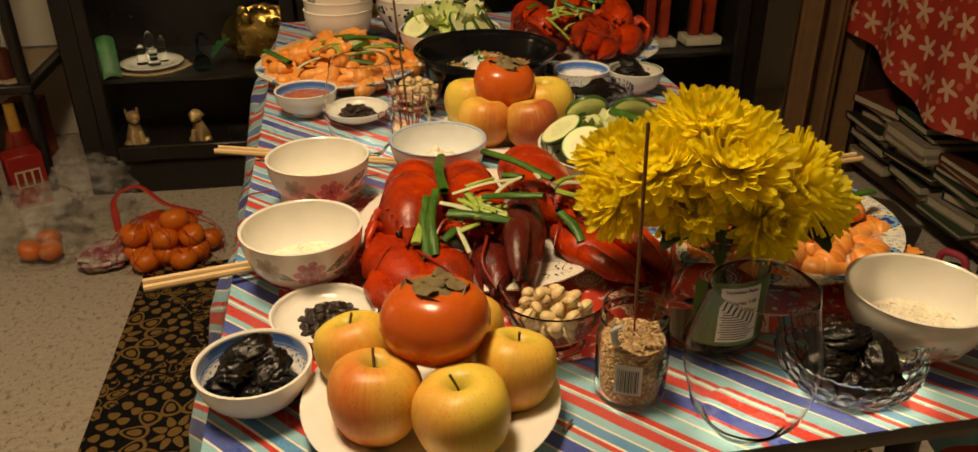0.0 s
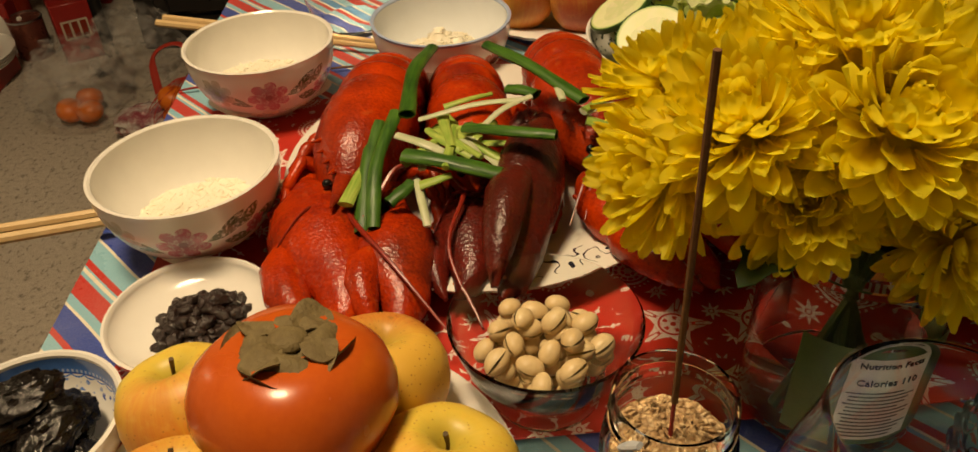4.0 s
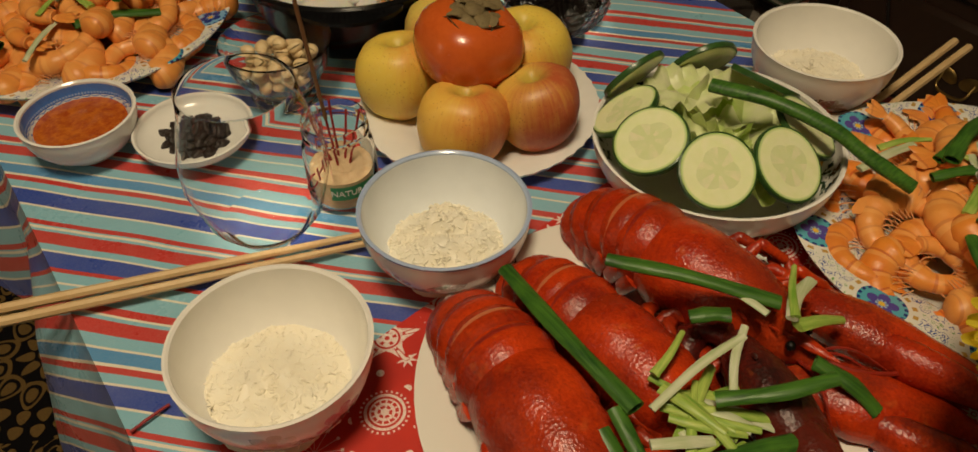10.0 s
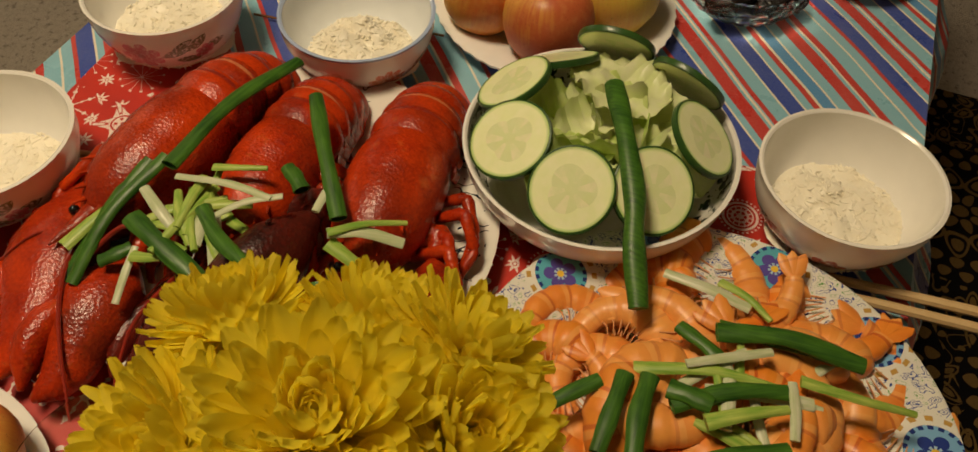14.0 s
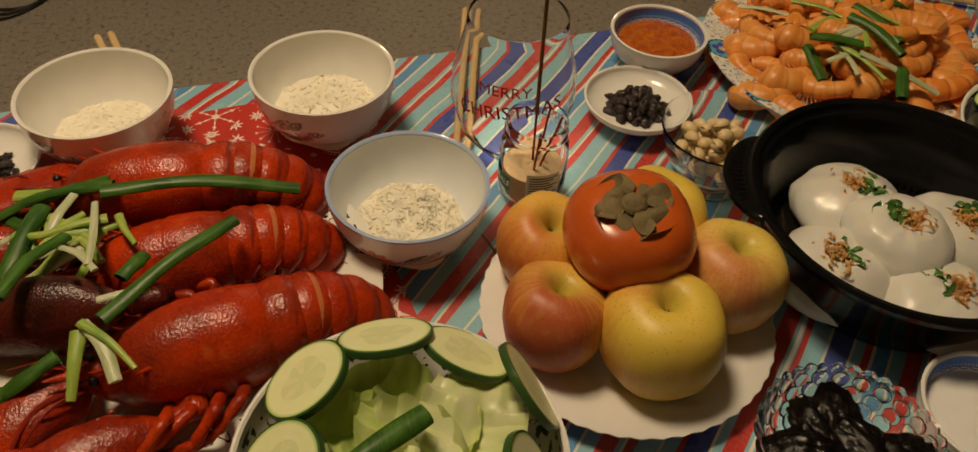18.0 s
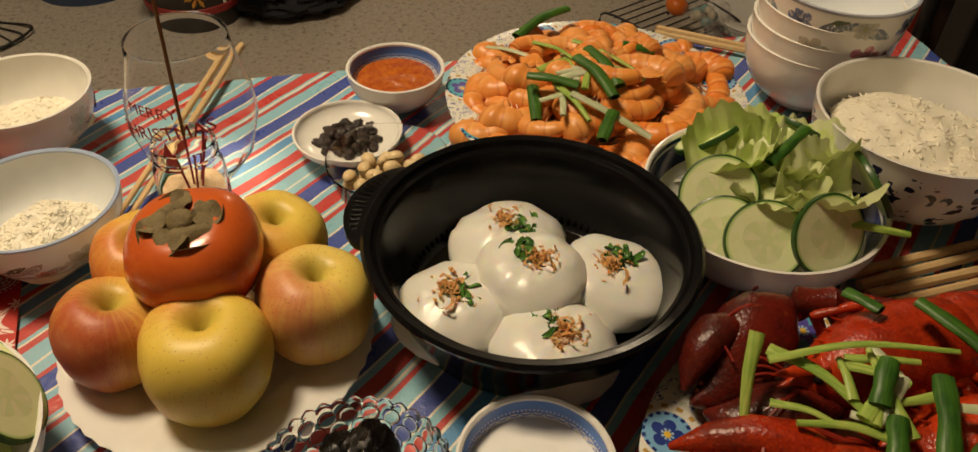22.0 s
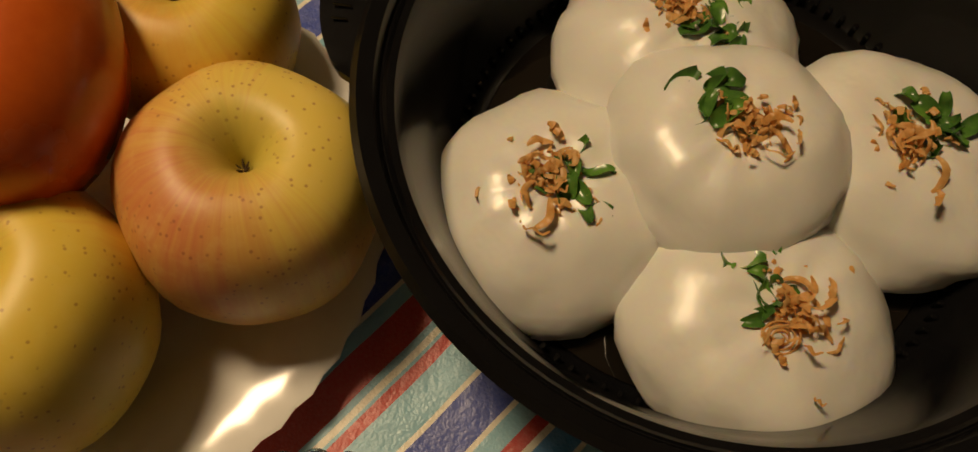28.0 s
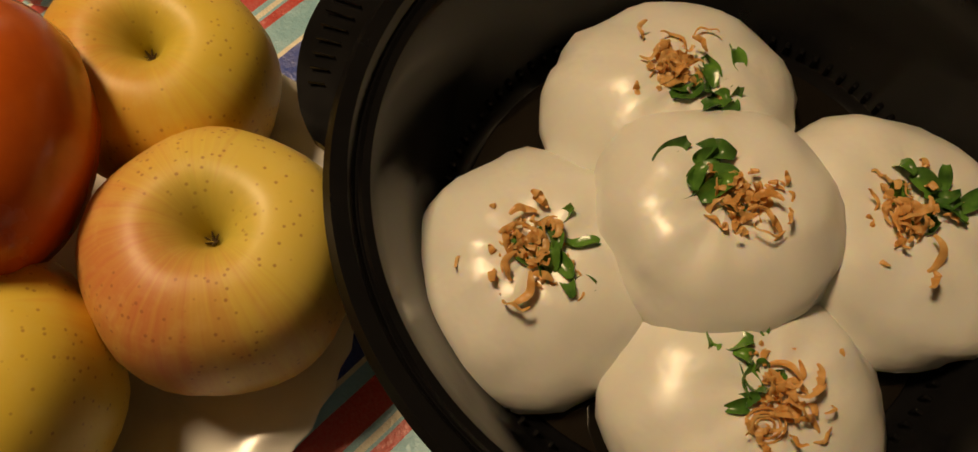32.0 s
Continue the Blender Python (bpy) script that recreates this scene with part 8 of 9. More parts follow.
figurine(-0.842, 1.93, 0.091, 1.25, 25, True)
figurine(-0.668, 1.93, 0.091, 1.2, -10, False)
solo("glass_ornament", loft([((0, 0, 0), 0.03, 0.012), ((0, 0, 0.012), 0.035, 0.014), ((0.012, 0, 0.03), 0.012, 0.01), ((0.025, 0, 0.035), 0.002, 0.002)], 12, (0, 1, 0)), M["cut_glass"], pose(-0.56, 1.95, 0.091), "clear glass bird ornament in the cabinet", "ornament")
dish = solo("ornament_plate", lathe(plate_profile(0.085, 0.012), 40), M["plate"], pose(-0.77, 1.97, 0.306), "white plate on a lace mat in the cabinet", "plate")
solo("lace_mat", sheet(lambda u, v: (0.10 * v * math.cos(u * 6.2832) * (1 + 0.05 * math.sin(u * 90)), 0.09 * v * math.sin(u * 6.2832), 0.0), 72, 3, 0.002), K["lace"], pose(-0.77, 1.97, 0.3095), "brown lace mat in the cabinet", "mat")
dish.location.z += 0.004
for i, (dx, dy, h, r) in enumerate(((-0.025, 0, 0.055, 0.016), (0.010, -0.015, 0.050, 0.018), (0.030, 0.02, 0.075, 0.012), (-0.005, 0.03, 0.085, 0.017))):
    solo("glass_figure", lathe([(0.0, 0.0), (r, 0.0), (r * 0.9, h * 0.2), (r * 0.55, h * 0.5), (r * 0.8, h * 0.72), (r * 0.5, h * 0.92), (0.0, h)], 20), M["cut_glass"], pose(-0.77 + dx, 1.97 + dy, 0.317), "frosted glass figure on a plate in the cabinet", "ornament", "glass figures")
solo("green_card", sheet(lambda u, v: (0.05 * u, -0.08 * v, 0.09 - 0.09 * v ** 1.5 + 0.01 * math.sin(3 * u)), 6, 8, 0.001), K["green_paper"], pose(-0.90, 1.93, 0.309, 0, 0, 18), "folded green paper in the cabinet", "paper")
swan = thing("glass_swan", pose(-0.625, 1.92, 0.307), "blue art glass swan vase in the cabinet", "ornament")
part("body", lathe([(0.0, 0.0), (0.022, 0.0), (0.026, 0.012), (0.020, 0.030), (0.012, 0.040), (0.0, 0.042)], 24), K["blue_glass"], swan)
part("neck", tube([(0, 0, 0.036), (-0.008, 0, 0.070), (0.004, 0, 0.100), (0.020, 0, 0.092), (0.024, 0, 0.080)], 0.007, 16, 10, 0.003), K["blue_glass"], swan)
part("leaf", leaf_shape(0.07, 0.03), K["green_paper"], swan, "green glass leaf", pose(0.03, 0, 0.03, 60, 0, -70))
rgold = random.Random(3)
for x, z, n in ((-0.46, 0.307, 9), (-0.20, 0.307, 8), (0.10, 0.307, 6)):
    o = thing("gold_ornament", pose(x, 2.00, z), "ornate gilded fish-scale ornament in the cabinet", "ornament", "gilded ornaments")
    part("body", wrinkled(0.10, 0.05, 0.075, x * 9, 0.22, 30, 18, 5.0), K["gold"], o, "", pose(0, 0, 0.07))
    for k in range(n):
        part("scale_coin", ball(0.016, 0.006, 0.016, 12, 6), K["gold"], o, "", pose(rgold.uniform(-0.09, 0.09), -0.05 + rgold.uniform(-0.01, 0.02), rgold.uniform(0.02, 0.15), rgold.uniform(-30, 30), 0, 0))
for x in (0.68, 0.82):
    t = thing("trophy", pose(x, 1.96, 0.307 if x < 0.7 else 0.309), "red trophy column with a marble base and gold figure", "trophy", "trophies in the cabinet")
    part("marble_base", box(0.11, 0.08, 0.025, 0.003, (0, 0, 0.0125)), K["marble"], t)
    part("column", box(0.030, 0.030, 0.17, 0.003, (-0.022, 0, 0.110)), K["red_gloss"], t)
    part("column", box(0.030, 0.030, 0.17, 0.003, (0.022, 0, 0.110)), K["red_gloss"], t)
    part("cap", box(0.10, 0.07, 0.018, 0.003, (0, 0, 0.204)), K["marble"], t)
    part("gold_figure", lathe([(0.0, 0.213), (0.016, 0.213), (0.008, 0.23), (0.014, 0.25), (0.006, 0.275), (0.009, 0.285), (0.0, 0.297)], 16), K["gold"], t)

# ---- the black rack beside the cabinet ----
rack = thing("metal_rack", pose(-1.215, 2.20, 0), "black steel rack with two shelves", "rack")
for x in (-0.235, 0.225):
    for y in (-0.19, 0.19):
        part("post", tube([(x, y, 0.0), (x, y, 1.25)], 0.016, 3, 14), MW["black_metal"], rack)
for z in (0.30, 0.78):
    part("shelf", box(0.50, 0.42, 0.024, 0.004, (-0.005, 0, z)), MW["black_metal"], rack)
solo("lace_doily", sheet(lambda u, v: (-0.22 + 0.44 * u, -0.20 + 0.36 * v + 0.006 * math.sin(u * 60), 0.0005 + (-0.02 * max(0, 0.04 - v) / 0.04)), 60, 20, 0.003), K["lace"], pose(-1.215, 2.20, 0.3155), "cream lace doily on the rack shelf", "doily")
solo("fruit_dish", lathe(plate_profile(0.085, 0.014), 40), M["medallion"], pose(-1.33, 2.12, 0.3165), "small patterned plate of fruit on the rack", "plate")
TANG = mesh_of("tangerine", ball(0.031, 0.031, 0.026, 20, 12, lambda d: 1 + 0.02 * noise.noise((d.x * 3, d.y * 3, d.z * 3)) - 0.10 * math.exp(-((d.z - 1) / 0.03) ** 2 * 0.02)), K["orange"])


def tangerine(x, y, z, k, grp, lab):
    ob = new("tangerine", TANG)
    ob.matrix_basis = pose(x, y, z, random.Random(int(x * 1e5)).uniform(-40, 40), 12, int(y * 1e4) % 360) @ Matrix.Scale(k, 4)
    tagged(ob, lab, "tangerine", grp)


for x, y, z, k in ((-1.37, 2.10, 0.356, 1.25), (-1.31, 2.16, 0.355, 1.2), (-1.345, 2.13, 0.405, 1.1)):
    tangerine(x, y, z, k, "fruit on the rack", "ripe orange fruit on a patterned plate")
apple(-1.29, 2.09, 0.331, 0.07, "apple_yellow", False, 31)
solo("small_vase", lathe([(0.0, 0.0), (0.03, 0.0), (0.045, 0.03), (0.045, 0.055), (0.025, 0.085), (0.02, 0.09), (0.028, 0.105), (0.024, 0.105), (0.016, 0.09), (0.0, 0.06)], 32), M["china"], pose(-1.19, 2.09, 0.319), "squat white china vase on the rack", "vase")
fr = thing("photo_frame", pose(-1.20, 2.30, 0.319, -14, 0, 20), "silver picture frame standing on the rack", "picture frame")
part("frame", merge(box(0.02, 0.012, 0.20, 0.004, (-0.07, 0, 0.10)), box(0.02, 0.012, 0.20, 0.004, (0.07, 0, 0.10)), box(0.12, 0.012, 0.02, 0.004, (0, 0, 0.01)), box(0.12, 0.012, 0.02, 0.004, (0, 0, 0.19))), M["tin"], fr)
part("picture", box(0.124, 0.004, 0.164, 0.001, (0, 0.002, 0.10)), M["ink"], fr, "dark plain picture")
for x, y, h, kind in ((-1.09, 2.08, 0.17, "bottle"), (-1.05, 2.06, 0.075, "candle"), (-1.13, 2.06, 0.20, "flute")):
    if kind == "bottle":
        b = thing("bottle", pose(x, y, 0.319), "clear bottle with an amber ribbon on the rack", "bottle")
        part("glass_body", lathe([(0.0, 0.0), (0.034, 0.0), (0.036, 0.06), (0.026, 0.11), (0.014, 0.14), (0.014, h), (0.0, h)], 28), M["cut_glass"], b)
        part("ribbon", lathe([(0.030, 0.09), (0.040, 0.085), (0.040, 0.10), (0.028, 0.112)], 20), K["amber"], b)
    elif kind == "candle":
        solo("candle_jar", lathe([(0.0, 0.0), (0.024, 0.0), (0.025, h), (0.021, h), (0.021, 0.03), (0.0, 0.03)], 28), K["copper"], pose(x, y, 0.319), "small pink candle jar on the rack", "candle")
    else:
        solo("flute_glass", lathe([(0.0, 0.0), (0.03, 0.0), (0.028, 0.004), (0.004, 0.01), (0.004, 0.08), (0.02, 0.11), (0.025, 0.16), (0.02, h), (0.018, h), (0.022, 0.16), (0.0, 0.10)], 28), M["glass"], pose(x, y, 0.319), "tall clear flute glass on the rack", "glass")

# on the floor below and before the rack
for x, y, lab in ((-1.05, 2.02, "red bottle with an amber neck under the rack"), (-1.25, 2.12, "red bottle with an amber neck under the rack"), (-1.33, 2.20, "red bottle with an amber neck under the rack")):
    b = thing("bottle", pose(x, y, 0), lab, "bottle", "red bottles")
    part("body", lathe([(0.0, 0.0), (0.036, 0.0), (0.037, 0.13), (0.024, 0.18), (0.0, 0.18)], 24), K["red_gloss"], b)
    part("neck", lathe([(0.016, 0.18), (0.014, 0.255), (0.0, 0.255)], 20), K["amber"], b)
tinc = thing("tin_can", pose(-1.145, 1.945, 0), "copper-coloured tin can on the carpet", "can")
part("body", lathe([(0.0, 0.0), (0.040, 0.0), (0.042, 0.004), (0.041, 0.05), (0.042, 0.096), (0.040, 0.10), (0.0, 0.099)], 32), K["copper"], tinc)
part("rim", lathe([(0.040, 0.098), (0.043, 0.099), (0.043, 0.104), (0.040, 0.104), (0.040, 0.098)], 32), M["tin"], tinc)
for x, y, w, h, a in ((-1.235, 1.97, 0.10, 0.14, 8), (-1.02, 1.93, 0.09, 0.15, 30), (-1.11, 2.30, 0.10, 0.18, 0)):
    b = thing("tea_carton", pose(x, y, 0, 0, 0, a), "red printed tea carton on the carpet", "carton", "red cartons")
    part("carton_body", box(w, 0.07, h, 0.003, (0, 0, h / 2)), K["red_box"], b)
    part("printed_panel", box(w * 0.7, 0.001, h * 0.32, 0.0004, (0, -0.0362, h * 0.56)), K["page"], b, "pale printed panel")
    for k in range(3):
        part("print_bar", box(w * 0.16, 0.001, h * 0.26, 0.0004, (w * (-0.22 + 0.22 * k), -0.0372, h * 0.56)), K["red_gloss"], b)
solo("wooden_box", box(0.09, 0.10, 0.20, 0.003, (0, 0, 0.10)), MW["dark_wood"], pose(-1.10, 2.16, 0, 0, 0, 12), "small brown wooden box under the rack", "box")
pot2 = thing("teapot", pose(-1.225, 1.965, 0), "white china teapot with a flower band", "teapot")
part("body", lathe([(0.0, 0.0), (0.038, 0.0), (0.048, 0.03), (0.045, 0.08), (0.036, 0.12), (0.034, 0.125), (0.030, 0.125), (0.0, 0.122)], 36), ROSE, pot2)
lid = part("lid", lathe([(0.037, 0.126), (0.034, 0.136), (0.016, 0.146), (0.0, 0.148)], 32), M["china"], pot2)
part("knob", lathe([(0.0, 0.147), (0.006, 0.148), (0.010, 0.156), (0.006, 0.163), (0.0, 0.164)], 16), M["china"], lid)
part("spout", tube([(0.040, -0.015, 0.045), (0.062, -0.024, 0.065), (0.074, -0.03, 0.105)], 0.012, 10, 10, 0.006), M["china"], pot2)
part("handle", tube([(-0.040, 0.015, 0.10), (-0.072, 0.026, 0.09), (-0.070, 0.026, 0.05), (-0.044, 0.016, 0.035)], 0.006, 14, 10), M["china"], pot2)
for i in range(4):
    solo("dinner_plate", lathe(plate_profile(0.132, 0.016), 56), M["plate"], pose(-1.255 + 0.003 * i, 1.785 - 0.002 * i, 0.045 + 0.0075 * i), "plain white dinner plate in a stack on the carpet", "plate", "stack of plates")
solo("carton_stand", box(0.20, 0.16, 0.044, 0.004, (0, 0, 0.022)), K["red_box"], pose(-1.255, 1.79, 0), "low box under the stack of plates", "box")
wr = thing("wire_rack", pose(-1.27, 1.555, 0, 0, 0, 25), "black wire cooling rack standing on the carpet", "wire rack")
for k in range(9):
    part("wire", tube([(-0.10 + 0.025 * k, -0.12, 0.075), (-0.10 + 0.025 * k, 0.12, 0.075)], 0.002, 3, 6), MW["black_metal"], wr)
for y in (-0.12, 0.12):
    part("side_bar", tube([(-0.11, y, 0.0), (-0.105, y, 0.075), (0.105, y, 0.075), (0.11, y, 0.0)], 0.003, 16, 8), MW["black_metal"], wr)
tangerine(-1.275, 1.565, 0.101, 0.9, "loose tangerines", "single tangerine on a wire rack")
sweet = thing("sweet_bag", pose(-1.19, 1.60, 0.078), "knotted clear bag of sweets on the wire rack", "bag")
part("bag_film", wrinkled(0.055, 0.050, 0.042, 3.0, 0.16, 26, 16, 4.0), K["bag"], sweet, "", pose(0, 0, 0.042))
part("knot", tube([(0, 0, 0.08), (0.004, 0.0, 0.10), (0.010, 0.004, 0.125)], 0.010, 8, 8, 0.016, 0.4), K["bag"], sweet)
part("tie", lathe([(0.010, 0.086), (0.014, 0.090), (0.010, 0.094)], 14), K["amber"], sweet)
rs = random.Random(8)
for k in range(10):
    part("sweet", ball(0.013, 0.010, 0.010, 10, 6), K["page"] if k % 2 else K["teal_cloth"], sweet, "", pose(rs.uniform(-0.03, 0.03), rs.uniform(-0.025, 0.025), 0.018 + 0.004 * k, rs.uniform(0, 90), 0, rs.uniform(0, 180)))

# tangerines in a net, and plastic bags on the carpet
nb = thing("net_bag", pose(-0.67, 1.60, 0.004), "red net bag with a looped handle round tangerines", "bag")
for i in range(14):
    a = math.pi * 2 * i / 14
    part("net_strand", tube([(0.135 * math.cos(a), 0.10 * math.sin(a), 0.004), (0.140 * math.cos(a + 0.25), 0.105 * math.sin(a + 0.25), 0.05), (0.09 * math.cos(a + 0.5), 0.07 * math.sin(a + 0.5), 0.100), (-0.05, 0.03, 0.110)], 0.0009, 14, 5), K["net"], nb)
    part("net_strand", tube([(0.135 * math.cos(a), 0.10 * math.sin(a), 0.004), (0.140 * math.cos(a - 0.25), 0.105 * math.sin(a - 0.25), 0.05), (0.09 * math.cos(a - 0.5), 0.07 * math.sin(a - 0.5), 0.100), (-0.05, 0.03, 0.110)], 0.0009, 14, 5), K["net"], nb)
part("loop_handle", tube([(-0.12, 0.03, 0.07), (-0.12, 0.06, 0.15), (-0.06, 0.07, 0.175), (0.0, 0.05, 0.13), (0.09, 0.04, 0.10)], 0.009, 24, 8, None, 0.35), K["net"], nb, "twisted red net handle")
rt = random.Random(6)
for x, y, h in [(x * 1.25, y * 0.9, h) for x, y, h in layered(11, 0.096, 1, 0, 4)] + [(x * 1.2, y * 0.9, h + 0.045) for x, y, h in layered(7, 0.078, 1, 0, 9)] + [(0.03, -0.01, 0.080)]:
    tangerine(-0.67 + x, 1.60 + y, 0.036 + h, rt.uniform(1.05, 1.2), "tangerines in the net", "ripe tangerine in a red net bag")


def plastic_bag(x, y, rx, ry, rz, seed, lab, fruit):
    b = thing("plastic_bag", pose(x, y, 0.006), lab, "plastic bag", "plastic bags on the carpet")
    part("bag_film", wrinkled(rx, ry, rz, seed, 0.26, 40, 24, 3.2), K["bag"], b, "", pose(0, 0, rz * 0.95))
    part("bag_film", wrinkled(rx * 0.7, ry * 0.6, rz * 0.5, seed + 4, 0.5, 30, 18, 4.5), K["bag"], b, "crumpled mouth of the bag", pose(rx * 0.1, 0, rz * 1.75))
    for i, (fx, fy, fz) in enumerate(fruit):
        tangerine(x + fx, y + fy, fz, 1.0, "tangerines in bags", "tangerine in a clear plastic bag")


plastic_bag(-0.985, 1.665, 0.115, 0.10, 0.085, 2.0, "clear crumpled plastic bag with tangerines", ((0.02, -0.03, 0.036), (-0.03, -0.02, 0.036), (0.0, 0.03, 0.04)))
plastic_bag(-1.29, 1.70, 0.052, 0.045, 0.042, 5.0, "small clear plastic bag beside the plates", ())
plastic_bag(-0.905, 1.84, 0.11, 0.085, 0.085, 8.0, "empty clear crumpled plastic bag", ())
snack = solo("snack_packet", wrinkled(0.062, 0.05, 0.030, 4.4, 0.30, 26, 16, 3.0), surf("printed_foil", (0.55, 0.52, 0.50), (0.25, 0.05, 0.07), 0.25, 26, 300, 0.10, 0.5, 0.003), pose(-0.825, 1.590, 0.030, 0, 0, 20), "crumpled printed snack packet on the carpet", "packet")
led = thing("router_box", pose(-0.40, 1.66, 0), "small black box with a blue light on the carpet", "router")
part("case", box(0.075, 0.075, 0.035, 0.005, (0, 0, 0.0175)), M["black_plastic"], led)
lg = G("blue_light")
lg.set(col=(0.02, 0.1, 0.8), emit=(0.05, 0.22, 1.0), power=14.0)
part("light", ball(0.006, 0.004, 0.005, 12, 8), lg.mat, led, "lit blue indicator", pose(0.0, -0.037, 0.026))


# ---- laundry by the west wall ----
def holed_wall(r0, r1, h, n, rows, fill, z0, slot=1.0):
    """A tapered basket wall of cells, each with an eight-sided hole."""
    vs, fs = [], []

    def at(u, v, inset):
        r = r0 + (r1 - r0) * v - inset
        a = 2 * math.pi * u
        return (r * math.cos(a), r * math.sin(a), z0 + h * v)

    for j in range(rows):
        for i in range(n):
            u0, v0, du, dv = (i + 0.5 * (j % 2)) / n, j / rows, 1 / n, 1 / rows
            k = len(vs)
            outer = [(0, 0), (0.5, 0), (1, 0), (1, 0.5), (1, 1), (0.5, 1), (0, 1), (0, 0.5)]
            hole = [(0.5 + fill * 0.5 * math.cos(a), 0.5 + fill * slot * 0.5 * math.sin(a)) for a in [math.radians(225 + 45 * q) for q in range(8)]]
            for inset in (0.0, 0.003):
                vs += [at(u0 + du * x, v0 + dv * y, inset) for x, y in outer] + [at(u0 + du * x, v0 + dv * y, inset) for x, y in hole]
            for q in range(8):
                q2 = (q + 1) % 8
                fs.append((k + q, k + q2, k + 8 + q2, k + 8 + q))
                fs.append((k + 16 + q, k + 24 + q, k + 24 + q2, k + 16 + q2))
                fs.append((k + 8 + q, k + 8 + q2, k + 24 + q2, k + 24 + q))
    return vs, fs


def basket(x, y, r0, r1, h, mat, n, rows, fill, slot, lab, cloth):
    b = thing("laundry_basket", pose(x, y, 0), lab, "laundry basket", "laundry baskets")
    part("foot", lathe([(0.0, 0.0), (r0, 0.0), (r0 + 0.004, 0.05), (r0 - 0.002, 0.05), (r0 - 0.004, 0.004), (0.0, 0.004)], 48), mat, b)
    part("wall", holed_wall(r0 + 0.004, r1, h - 0.09, n, rows, fill, 0.05, slot), mat, b)
    part("rim", lathe([(r1 - 0.004, h - 0.04), (r1 + 0.002, h - 0.04), (r1 + 0.016, h - 0.005), (r1 + 0.012, h), (r1 - 0.004, h - 0.006), (r1 - 0.004, h - 0.04)], 48), mat, b)
    solo("laundry", wrinkled(r0 * 0.93, r0 * 0.93, h * 0.46, x * 3, 0.12, 30, 20, 2.6), cloth, pose(x, y, h * 0.50), "rumpled laundry filling a basket", "laundry", "laundry in baskets")


basket(-1.995, 0.165, 0.145, 0.215, 0.56, K["blue_plastic"], 22, 9, 0.62, 1.0, "tall navy plastic laundry basket with round holes", K["white_cloth"])
basket(-2.085, 0.885, 0.108, 0.170, 0.56, K["white_plastic"], 14, 6, 0.46, 1.45, "tall white plastic laundry basket with slots", K["beige_cloth"])
bn = thing("waste_bin", pose(-1.765, 0.468, 0), "charcoal bin with red bands and a painted flower", "bin")


def bin_r(z):
    return 0.122 + 0.040 * z / 0.46


part("body", lathe([(0.0, 0.0), (0.118, 0.0), (0.122, 0.006), (bin_r(0.46), 0.46), (bin_r(0.46) + 0.006, 0.465), (bin_r(0.46) - 0.006, 0.46), (0.114, 0.01), (0.0, 0.01)], 56), K["bin"], bn)
for z0, z1 in ((0.048, 0.070), (0.33, 0.40)):
    part("red_band", lathe([(bin_r(z0) + 0.0005, z0), (bin_r(z0) + 0.003, z0 + 0.002), (bin_r(z1) + 0.003, z1 - 0.002), (bin_r(z1) + 0.0005, z1)], 56), K["bin_red"], bn)
for a0, z in ((8, 0.105), (-72, 0.105)):
    f = part("painted_flower", moved(ball(0.010, 0.003, 0.010, 12, 6), pose(0, 0, 0)), K["bin_yellow"], bn, "yellow and red painted flower", pose(0, 0, 0, 0, 0, a0) @ pose(bin_r(z) + 0.002, 0, z, 0, 0, 90))
    for k in range(7):
        part("petal", loft([((0, 0, 0.008), 0.002, 0.0015), ((0, 0, 0.020), 0.006, 0.0015), ((0, 0, 0.032), 0.001, 0.001)], 8, (0, 1, 0)), K["bin_yellow"], f, "", pose(0, 0, 0, 0, 360 / 7 * k, 0))


def drape(x, y, top, w, L, mat, seed, lab, turn):
    """A garment hung over an edge, with folds."""
    def f(u, v):
        s = (u - 0.5) * w * (1 - 0.25 * v)
        fold = 0.012 * math.sin(u * 14 + seed) * (0.3 + v) + 0.006 * noise.noise((u * 6, v * 6, seed))
        z = top - L * max(0, v - 0.15) / 0.85 + (0.02 * math.sin(v / 0.15 * math.pi) if v < 0.15 else 0) - 0.012 * math.sin(u * 7 + seed) * v
        yy = -0.05 + (0.055 * min(1, v / 0.15)) + 0.014 * v + fold
        return (yy, s, z)
    solo("garment", sheet(f, 24, 30, 0.003), mat, pose(x, y, 0, 0, 0, turn), lab, "garment", "garments over the bin")


def dots_material():
    g = G("polka_dot_cloth")
    x, y, z = g.xyz()
    a, b = (y * 46.0).fract() - 0.5, (z * 46.0).fract() - 0.5
    on = (a * a + b * b).lt(0.06)
    return g.set(col=g.mix(on, (0.20, 0.19, 0.18), (0.62, 0.60, 0.56)), rough=0.9)


